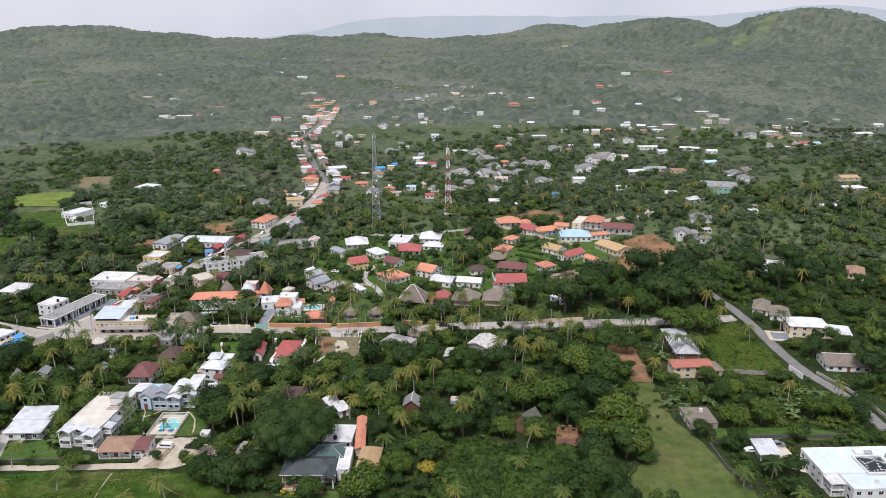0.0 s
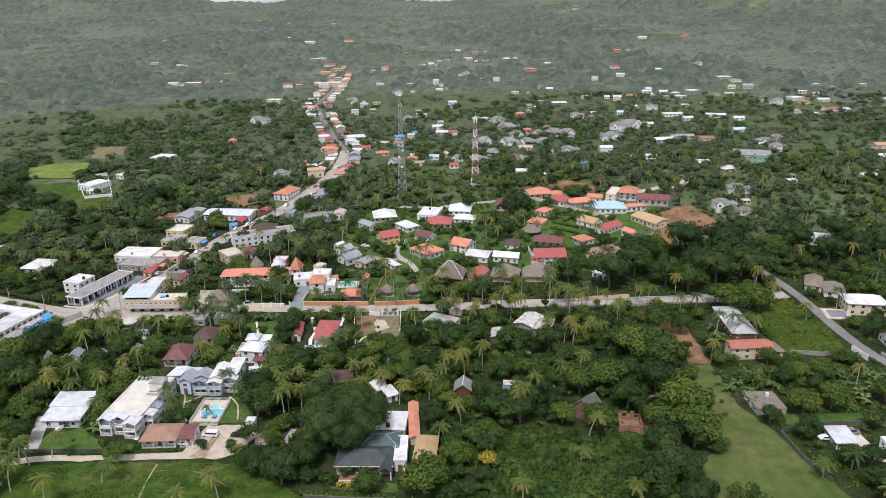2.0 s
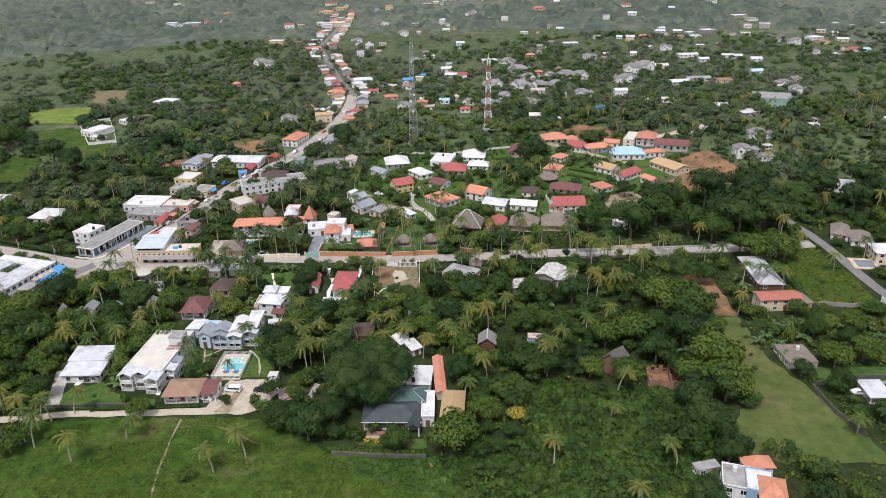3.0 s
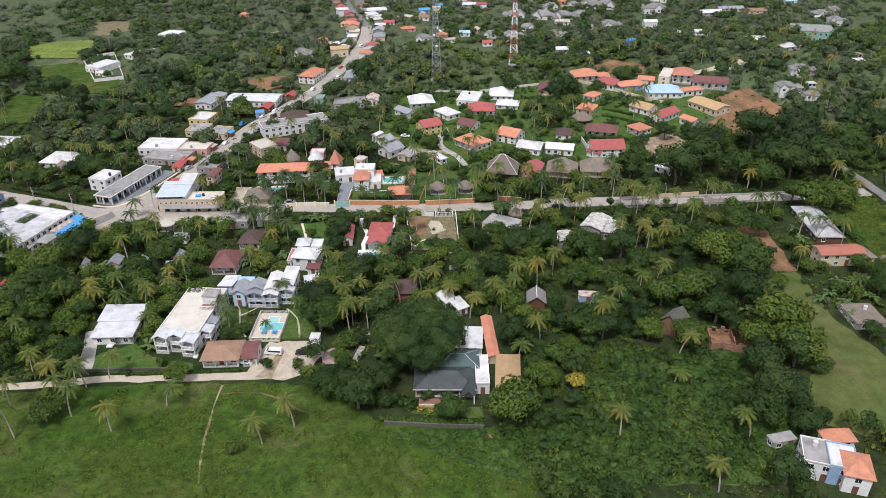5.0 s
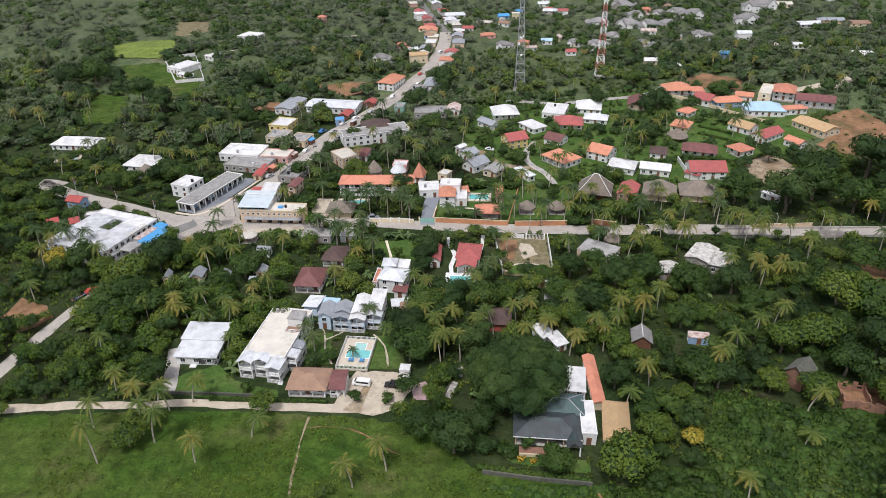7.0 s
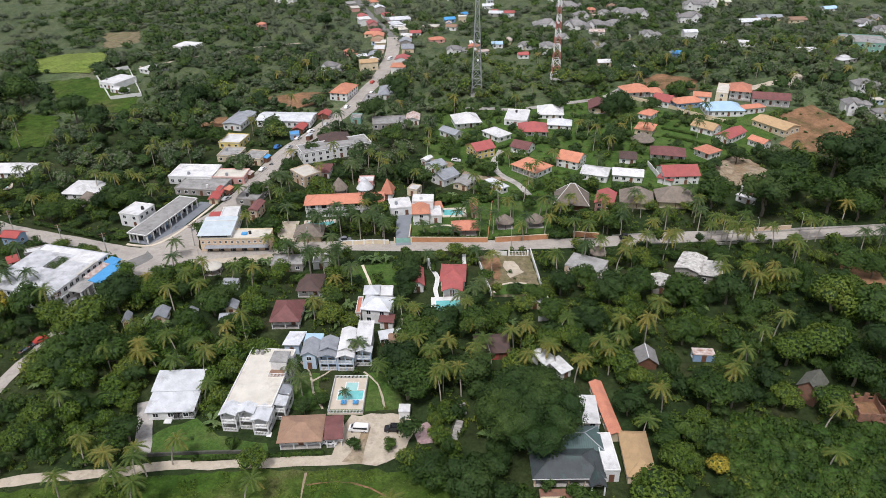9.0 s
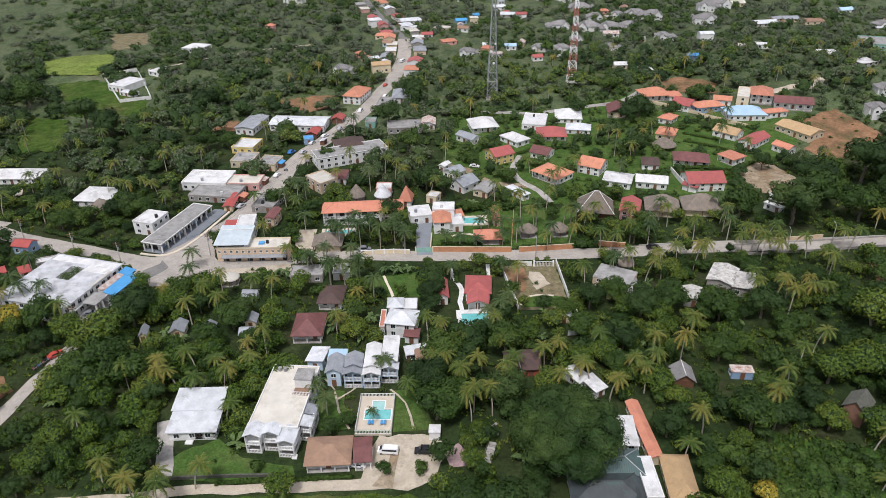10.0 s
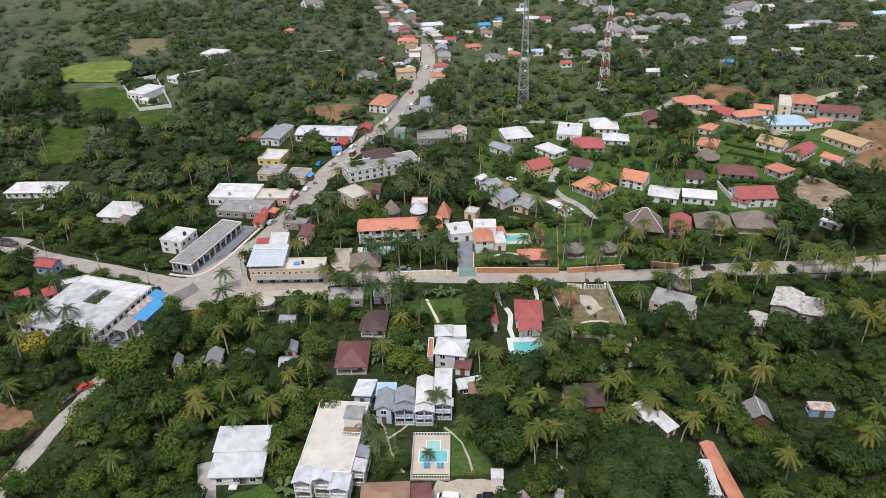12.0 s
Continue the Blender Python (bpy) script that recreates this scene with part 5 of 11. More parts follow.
patch("dirt_lot", "walled bare dirt lot with weeds", "lot", [(-43.1, 274.8), (-24.9, 276.9), (-25, 250.9), (-30.5, 248.6), (-41.2, 250.3)], "rough_lot", 0.06)
patch("earth_patch", "orange earth scraped bare in a lot", "bare ground", [(-42, 273), (-36.5, 273.5), (-36, 266), (-38, 260), (-41, 262)], "red_dirt", 0.10, 1.0, clear=False)
patch("concrete_patch", "pale spilled concrete and gravel in a lot", "bare ground", [(-34.5, 272), (-31.5, 271), (-29.5, 263), (-33, 260), (-35, 265)], "track", 0.12, 0.9, clear=False)
patch("garden_lawn", "small lawn at the end of a dirt lot", "lawn", [(-40.5, 256), (-33, 257.5), (-26, 255.5), (-26.5, 250.5), (-40, 250.6)], "garden", 0.11, 0.5, clear=False)
ribbon("footpath", "pale curved path in a lot", "path", [(-40, 252), (-38.5, 255.5), (-34, 257.3), (-29, 256.6)], 0.8, "sand_paving", 0.15, clear=0.0, rough=0.08)
patch("sand_lot", "graded sandy building plot", "lot", [(65.5, 347.3), (82.3, 357.3), (88.3, 336.4), (81.9, 325.8), (74.9, 322.4), (64.2, 325.6)], "dirt", 0.12)
patch("ploughed_field", "bare reddish ploughed field", "field", [(121.5, 400.7), (143.2, 411), (151.4, 378.2), (134.2, 365.8), (112.3, 350.7), (105.8, 366.6), (119.8, 381.2)], "red_dirt", 0.25)
patch("field", "bright yellow-green grass field", "field", [(-298.2, 517), (-313, 546.4), (-295.1, 556.8), (-271.6, 560.5), (-258.5, 541.5), (-263.2, 513)], "bright_field", 0.45, 1.2)
keep_clear_box(-276, 504, 8, 36, 22, 0)
patch("field", "dry brownish pasture behind the trees", "field", [(-289.8, 611.3), (-262.7, 614.7), (-254.3, 579.1), (-268.3, 569.7), (-271.6, 562.5)], "rough_lot", 0.5, 2.0)
patch("field", "rough green pasture beside a walled house", "field", [(-281.9, 496.6), (-259.5, 505), (-216, 462), (-213.5, 438.9), (-252.6, 442)], "meadow", 0.35, 2.0)
patch("field", "rough green pasture between trees", "field", [(-273, 442.5), (-252.4, 437), (-234.6, 396.3), (-257, 392)], "meadow", 0.35, 2.0)
patch("bare_yard", "bare red earth behind a long white building", "bare ground", [(-146.5, 457.1), (-126, 464.3), (-112.1, 463.1), (-112.6, 445.7), (-129.9, 436)], "red_dirt", 0.25, 1.0)
patch("bare_yard", "bare red earth beside a white building", "bare ground", [(-177.5, 416), (-171, 428.8), (-160.6, 427.6), (-160.4, 412.6)], "red_dirt", 0.25, 1.0)
patch("bare_yard", "bare red earth behind the villas", "bare ground", [(57.2, 456.7), (82.1, 470.8), (99.3, 455.7), (93.6, 438.8), (80.3, 442.7), (68, 450)], "red_dirt", 0.25, 1.0)
ribbon("track", "pale dirt track past fields", "track", [(-236, 523), (-221, 530.8), (-204.6, 543.5), (-189.6, 549.5), (-164.2, 563.8), (-140, 570)], 2.6, "track", 0.35, clear=1.0, rough=0.4)
ribbon("lane", "pale concrete lane between villas", "lane", [(-40, 430), (-25.8, 428.8), (-7, 425.6), (14, 431), (40, 437), (56, 452)], 4.0, "concrete", 0.25, clear=0.6)
ribbon("lane", "grey lane between villa gardens", "lane", [(-18, 322), (-21, 332.8), (-27.3, 344.2), (-28.2, 356.2), (-22.1, 372.4), (-17, 381), (-3, 379), (3, 381)], 3.0, "concrete", 0.2, clear=0.5)
ribbon("footpath", "pale path curving through a villa garden", "path", [(2.5, 385.3), (5.4, 373.3), (9, 367), (16.3, 362.5), (27, 366), (30, 378), (23.4, 390.5), (12, 387.4), (4.5, 380)], 1.3, "concrete", 0.2, clear=0.2)
ribbon("footpath", "pale path between villas", "path", [(52, 395), (60.2, 386.8), (68.8, 379.4), (73.5, 367.9)], 1.2, "concrete", 0.2, clear=0.2)
ribbon("lane", "bare earth lane beside grey-roofed houses", "lane", [(-60, 364), (-48.7, 356.9), (-43.9, 348.1), (-36.9, 341.4), (-24, 338)], 4.0, "dirt", 0.12, clear=0.5)
patch("villa_gardens", "lawns and beds round the villas", "lawn", [(-62, 345), (-30, 322), (30, 318), (64, 318), (68, 345), (92, 358), (118, 388), (130, 420), (112, 440), (60, 452), (0, 430), (-50, 428)], "garden", 0.04, clear=False)
patch("paved_yard", "pale paved yard beside a white villa", "yard", [(106.5, 174), (111, 171), (111.5, 187), (104, 187.5)], "sand_paving", 0.1, 0.2)
ribbon("footpath", "faint curved trail under the track", "path", [(-90.5, 178), (-84, 178.5), (-76, 176), (-69, 171), (-62, 168)], 0.4, "red_dirt", 0.10, clear=0.0, rough=0.25)
patch("garden_lawn", "garden lawn around white houses", "lawn", [(-129.8, 196.2), (-120.5, 200.7), (-113, 194.1), (-101.5, 191.1), (-100, 188.2), (-123.8, 188.1), (-129.5, 189.3)], "garden", 0.06)
patch("garden_lawn", "garden lawn beside a pool", "lawn", [(-99.9, 217.3), (-91.3, 216.8), (-89.3, 202.3), (-97.2, 202)], "garden", 0.06)
patch("garden_lawn", "garden lawn with winding path", "lawn", [(-79, 216.1), (-70.6, 214.2), (-69.2, 201.2), (-78.7, 201.2)], "garden", 0.06)
patch("garden_lawn", "green lawn below the road", "lawn", [(-86, 270.9), (-69.9, 274.6), (-69.8, 259.4), (-80.3, 257.2), (-86, 263.3)], "garden", 0.06)
patch("garden_lawn", "fenced garden of a villa", "lawn", [(-66.7, 291.7), (-65.9, 303.2), (-53.3, 317), (-32.8, 320), (-9.4, 316.1), (-14.9, 288.1), (-38, 286.8)], "garden", 0.06)
patch("garden_lawn", "lawns between the villas", "lawn", [(-10.3, 320.7), (-2.9, 345), (13.4, 349.2), (34.5, 336.9), (34.1, 324.4), (7.1, 314.9)], "garden", 0.06, clear=False)
patch("garden_lawn", "curving lawn among the villas", "lawn", [(44.9, 364), (59.4, 395), (74, 385.4), (68.9, 368), (52.8, 365.1)], "garden", 0.06)
patch("garden_lawn", "lawn between rows of villas", "lawn", [(91.3, 391.4), (107.2, 399.3), (111.3, 381.5), (102.2, 374.2)], "garden", 0.06)
patch("orchard_grass", "rough grass under an orchard", "grass", [(93.9, 195.6), (122.7, 195.8), (134.2, 190.2), (132.3, 187), (92.8, 190.7)], "garden", 0.06)
patch("grass_plot", "overgrown grass plot beside the road", "grass", [(116.2, 270), (138, 280.8), (139.3, 257.3), (137.1, 234.8), (115.1, 233.8), (110.4, 243.5)], "meadow", 0.06)
patch("forecourt", "grey tiled forecourt of a row of shops", "forecourt", [(-160.1, 291.6), (-163, 295.4), (-149.9, 326.3), (-144.2, 324.9), (-151.5, 303.2)], "paving", 0.22, 0.1)
ribbon("kerb", "pale yellow kerb round a forecourt", "kerb", [(-167.9, 292.8), (-160.9, 290.9), (-156.3, 292.7), (-151.1, 301.3), (-143.5, 323.5)], 1.0, "sand_paving", 0.3, rough=0.02, thick=0.3)
patch("yard", "sandy yard beside a peach building", "yard", [(-114.5, 295), (-114.6, 306.6), (-108.2, 306.2), (-106.6, 290.8), (-111, 287.5)], "track", 0.07)
ribbon("driveway", "grey paved drive up to a villa", "drive", [(-68.6, 284.6), (-68.4, 303.4), (-66.7, 315.8)], 5.5, "paving", 0.13, rough=0.05)
ribbon("footpath", "pale curving garden path", "path", [(-96.9, 221.6), (-93.9, 216.9), (-92.2, 208.9), (-89, 202.3)], 0.55, "track", 0.10, clear=0.2, rough=0.1)
ribbon("footpath", "pale curving garden path", "path", [(-79.3, 216.1), (-75.4, 210.7), (-73.5, 201.4)], 0.55, "track", 0.10, clear=0.2, rough=0.1)
ribbon("footpath", "white paved walk round a red-roofed villa", "path", [(-60.3, 275), (-58.9, 267), (-57.4, 262), (-58.4, 255), (-57.8, 249)], 1.5, "white", 0.12, clear=0.2, rough=0.15)
ribbon("footpath", "white paved walk from the road to a villa", "path", [(-47.6, 277), (-48.0, 271), (-48.6, 266)], 1.3, "white", 0.12, clear=0.2, rough=0.05)
ribbon("footpath", "pale curved path to a garden pavilion", "path", [(-58.5, 297.5), (-54, 299), (-50, 297.6), (-47, 296)], 1.0, "sand_paving", 0.12, clear=0.1, rough=0.05)
ribbon("footpath", "pale garden path branching to a villa", "path", [(-93.2, 213), (-89.5, 216), (-86.5, 219.5)], 0.6, "track", 0.10, clear=0.1, rough=0.1)
ribbon("footpath", "pale garden path up a lawn", "path", [(-82.4, 272.2), (-80.8, 266), (-79.2, 259.4)], 0.9, "sand_paving", 0.10, clear=0.2, rough=0.1)
patch("bare_bank", "bare orange earth cut beside a lane", "bare ground", [(-194, 232), (-183.9, 227.6), (-178.6, 222.3), (-180.4, 217.6), (-185.8, 213.2), (-195, 214)], "red_dirt", 0.05)
ribbon("kerb", "pale kerb along the village road", "kerb", [(6.7, 286.3), (28, 286.8), (68.4, 286.4), (111.4, 287), (134.9, 288.3)], 0.35, "concrete", 0.20, clear=0.0, rough=0.01, thick=0.25)
ribbon("kerb", "pale kerb along the village road", "kerb", [(6.7, 278.9), (28, 279.4), (68.4, 279), (111.4, 279.6), (134.9, 280.9)], 0.35, "concrete", 0.20, clear=0.0, rough=0.01, thick=0.25)
patch("junction", "broad worn tarmac where two streets meet", "road", [(-174.5, 292.3), (-166.8, 288.5), (-157.5, 287.6), (-151.6, 293.1), (-147.7, 303.6), (-143.8, 296.7), (-140.8, 288.2), (-138, 282), (-142, 276), (-147, 270.9), (-158, 270.6), (-164, 278)], "asphalt", 0.15, 0.4)
patch("road_shoulder", "dusty earth shoulder beside the road", "bare ground", [(-140, 282), (-114, 285), (-113.7, 281.7), (-113, 277), (-133, 276.6), (-141, 274)], "track", 0.09, 0.6)
patch("worn_tarmac", "dark worn patch of tarmac at a junction", "road", [(-162.1, 272.8), (-158.3, 277.9), (-155.7, 283), (-158, 287.2), (-161.9, 283.4), (-163.7, 278.3), (-164.5, 272)], "asphalt_dark", 0.16, 1.0)
patch("wet_patch", "damp brown stain on a gravel yard", "bare ground", [(-82.5, 184.5), (-80, 190), (-78.5, 196), (-76.8, 195), (-77.5, 188), (-78.5, 183.5)], "dirt", 0.19, 0.5, clear=False)
patch("flower_bed", "flower bed covered in pink petals", "flower bed", [(-65.2, 188.7), (-66, 193.5), (-63.1, 195.8), (-61, 192.5), (-61.7, 188.5)], "petals", 0.12)
patch("terrace_garden", "small terraced lawn before a house", "lawn", [(-43.6, 171.2), (-40.2, 168.3), (-23.9, 165.6), (-23.5, 169.4), (-37.3, 170.1)], "garden", 0.07)
ribbon("track", "pale dirt track past the villas", "track", [(106.9, 441.4), (122.1, 435.8), (140, 442.1), (145.6, 435.8), (155.4, 451.3)], 5.0, "track", 0.25, rough=0.5)

# ---- particular buildings and fixtures ----
def stairs(base, x0, x1, y0, y1, z0, z1, n, mat="concrete"):
    """Steps that rise from y0 to y1."""
    s = Shape()
    for i in range(n):
        ya, yb = y0 + (y1 - y0) * i / n, y0 + (y1 - y0) * (i + 1) / n
        s.box(x0, x1, min(ya, yb), max(ya, yb), z0 - 0.3, z0 + (z1 - z0) * (i + 1) / n)
    return part("steps", s, mat, base)


def balcony_bay(base, x0, x1, y0, y1, h, roof_mat, wall="white", rise=0.9, rail="white", arches=False):
    """A two-storey bay of open galleries under a small gable: floors, corner posts, railings."""
    part("gallery_floor", Shape().box(x0, x1, y0, y1, -0.4, 0.15), "concrete", base)
    part("gallery_floor", Shape().box(x0, x1, y0, y1, h / 2 - 0.12, h / 2 + 0.12), wall, base)
    n = max(1, round((x1 - x0) / 2.8))
    for i in range(n + 1):
        px = x0 + 0.15 + (x1 - x0 - 0.3) * i / n
        part("post", Shape().box(px - 0.13, px + 0.13, y0 + 0.02, y0 + 0.28, 0.15, h), wall, base)
    for z in (0.15, h / 2 + 0.12):
        add_railing(base, [(x0 + 0.1, y1 - 0.1), (x0 + 0.1, y0 + 0.1), (x1 - 0.1, y0 + 0.1), (x1 - 0.1, y1 - 0.1)], z, rail)
    add_roof(base, "gable", x0, x1, y0, y1 + 0.5, h, rise, 0.35, roof_mat, "y")


def balcony_villa(x, y, yaw, w, d):
    """The large white guest house: a long flat-roofed block with gabled galleries on its front and one side."""
    b = thing("guest_house", "large white two-storey guest house with balconies", "house", x, y, yaw)
    keep_clear_box(x, y, yaw, w, d, 2.0)
    x0, x1, y0, y1, h = -w / 2, w / 2, -d / 2, d / 2, 5.3
    yb, xr = y0 + 4.2, x1 - 2.6
    add_walls(b, x0, xr, yb, y1, -0.6, h, "white")
    add_roof(b, "flat", x0, xr, yb, y1, h + 0.003, 0, 0.1, "flat_cream")
    add_parapet(b, x0 - 0.1, xr + 0.1, yb - 0.1, y1 + 0.1, h + 0.17, "white", 0.3)
    windows_on(b, x0, xr, yb, y1, 0, h, 2, "flr", 2.8, True, 1.3, 1.4)
    third = (xr - x0) / 3
    balcony_bay(b, x0, x0 + third - 0.2, y0 + 0.8, yb - 0.05, h, "tin_white", rise=1.0)
    balcony_bay(b, x0 + third + 0.1, x0 + 2 * third - 0.1, y0 + 1.8, yb - 0.05, h, "tin_white", rise=1.0)
    balcony_bay(b, x0 + 2 * third + 0.1, x0 + 3 * third, y0, yb - 0.05, h - 0.5, "tin_white", rise=0.8)
    # roof room with a terrace
    add_walls(b, xr - 4.2, xr, y1 - 8.2, y1 - 4.0, h + 0.1, h + 2.7, "white")
    add_roof(b, "flat", xr - 4.2, xr, y1 - 8.2, y1 - 4.0, h + 2.703, 0, 0.15, "flat_grey")
    part("terrace_roof", Shape().box(xr - 4.2, xr + 0.3, y1 - 11.0, y1 - 8.4, h + 0.12, h + 0.3), "tile_brown", b, "brown tiled terrace")
    add_railing(b, [(xr - 4.2, y1 - 11.0), (xr + 0.2, y1 - 11.0), (xr + 0.2, y1 - 8.4)], h + 0.3)
    # side galleries
    for k, (ya, yc) in enumerate(((y0 + 5.5, y0 + 9.0), (y0 + 9.6, y0 + 13.0))):
        part("gallery_floor", Shape().box(xr + 0.003, x1, ya, yc, h / 2 - 0.12, h / 2 + 0.12), "white", b)
        part("gallery_floor", Shape().box(xr + 0.003, x1, ya, yc, -0.3, 0.12), "concrete", b)
        add_posts(b, [(x1 - 0.15, ya + 0.15), (x1 - 0.15, yc - 0.15)], 0.12, h - 0.4, 0.13, "white")
        for z in (0.12, h / 2 + 0.12):
            add_railing(b, [(xr + 0.1, ya + 0.1), (x1 - 0.1, ya + 0.1), (x1 - 0.1, yc - 0.1), (xr + 0.1, yc - 0.1)], z)
        part("roof", roof_shape("shedx", xr + 0.05, x1 + 0.2, ya, yc, h - 0.3, -0.5, 0.1), ("tin_white", "tin_grey")[k], b)
    stairs(b, xr - 0.8, xr + 0.4, y0 - 0.4, y0 + 0.8, 0, 0.5, 3, "white")
    for i in range(2):
        part("water_tank", Shape().bar((x0 + 2 + 1.4 * i, y1 - 2, h + 0.2), (x0 + 2 + 1.4 * i, y1 - 2, h + 1.2), 0.5, 10), "flat_grey", b)


def deck_pool(x, y, yaw, w, d):
    """The guest house's pool: a stepped basin in a cream deck with balustrade, loungers and a planting strip."""
    base = thing("swimming_pool", "turquoise stepped swimming pool in a cream paved deck", "pool", x, y, yaw)
    keep_clear_box(x, y, yaw, w, d, 1.5)
    lift, a, b, c, e = 0.5, -w * 0.30, w * 0.42, -d * 0.13, d * 0.13
    c2, e2, b2 = e, d * 0.36, w * 0.22
    s = Shape().box(-w / 2, a, -d / 2, d / 2, -0.5, lift).box(b, w / 2, -d / 2, d / 2, -0.5, lift).box(a, b, -d / 2, c, -0.5, lift)
    s.box(a, b, e2, d / 2, -0.5, lift).box(b2, b, c2, e2, -0.5, lift).box(a, a + 1.6, c2, e2, -0.5, lift)
    part("deck", s, "sand_paving", base)
    part("water", Shape().box(a + 0.01, b - 0.01, c + 0.01, e - 0.005, -0.45, lift - 0.12), "water", base)
    part("shallow_water", Shape().box(a + 1.61, b2 - 0.01, e + 0.005, e2 - 0.01, -0.45, lift - 0.11), "pool_tile", base, "pale shallow end of the pool")
    rim = Shape()
    for q in ((a, b, c - 0.25, c), (a - 0.25, a, c - 0.25, e + 0.25), (b, b + 0.25, c - 0.25, e + 0.25), (b2, b, e, e + 0.25), (a, a + 1.6, e, e + 0.25), (a + 1.35, a + 1.6, e + 0.25, e2), (b2, b2 + 0.25, e + 0.25, e2), (a + 1.35, b2 + 0.25, e2, e2 + 0.25)):
        rim.box(*q, lift + 0.003, lift + 0.06)
    part("coping", rim, "white", base)
    part("planting_strip", Shape().box(-w / 2 + 0.4, w / 2 - 0.4, -d / 2 + 0.3, -d / 2 + 1.3, lift + 0.003, lift + 0.12), "garden", base)
    fence = thing("balustrade", "white balustrade round a pool deck", "railing", x, y, yaw)
    k, g = w / 2 - 0.15, d / 2 - 0.15
    add_railing(fence, [(-k, -g), (k, -g), (k, g), (-k, g), (-k, -g)], lift)
    for i, px in enumerate((-0.14, -0.05, 0.2, 0.29)):
        m = pose(x, y, ground_z(x, y) + lift, 0, 0, yaw) @ pose(px * w, -d * 0.23, 0, 0, 0, -90)
        chair = new("sun_lounger")
        chair.matrix_basis = m
        tagged(chair, "blue sun lounger on a pool deck", "lounger", "sun loungers")
        part("bed", Shape().box(-0.9, 0.5, -0.3, 0.3, 0.28, 0.36), "tin_bright_blue", chair)
        part("backrest", Shape().slab([(0.5, -0.3), (1.0, -0.3), (1.0, 0.3), (0.5, 0.3)], lambda u, v: 0.36 + (u - 0.5), lambda u, v: 0.28 + (u - 0.5)), "tin_bright_blue", chair)
        for lx in (-0.8, 0.4):
            for ly in (-0.25, 0.25):
                part("leg", Shape().box(lx - 0.03, lx + 0.03, ly - 0.03, ly + 0.03, 0, 0.28), "white_paint", chair)


def ruin(label, x, y, yaw, w, d, h, seed):
    """Roofless brick walls, broken along the top, with empty openings."""
    b = thing("ruin", label, "ruin", x, y, yaw)
    keep_clear_box(x, y, yaw, w, d, -1.0)
    rnd = random.Random(seed)
    for ax, ay, bx, by in ((-w / 2, -d / 2, w / 2, -d / 2), (w / 2, -d / 2, w / 2, d / 2), (-w / 2, d / 2, w / 2, d / 2), (-w / 2, -d / 2, -w / 2, d / 2), (0, -d / 2, 0, d / 2)):
        n = max(3, int(math.hypot(bx - ax, by - ay) / 1.1))
        for i in range(n):
            s = Shape()
            q0, q1 = i / n, (i + 1) / n
            top = h * rnd.uniform(0.55, 1.05)
            x0, x1 = sorted((ax + (bx - ax) * q0, ax + (bx - ax) * q1))
            y0, y1 = sorted((ay + (by - ay) * q0, ay + (by - ay) * q1))
            px, py = (0.0, 0.15) if x1 - x0 > 0.01 else (0.15, 0.0)
            if i % 3 == 1 and rnd.random() < 0.75:
                s.box(x0 - px, x1 + px, y0 - py, y1 + py, -0.3, 0.8)
                s.box(x0 - px, x1 + px, y0 - py, y1 + py, min(2.1, top - 0.25), top)
            else:
                s.box(x0 - px, x1 + px, y0 - py, y1 + py, -0.3, top)
            part("wall", s, "brick", b)
    part("rubble", Shape().box(-w / 2 + 0.3, w / 2 - 0.3, -d / 2 + 0.3, d / 2 - 0.3, -0.3, 0.15), "red_dirt", b)


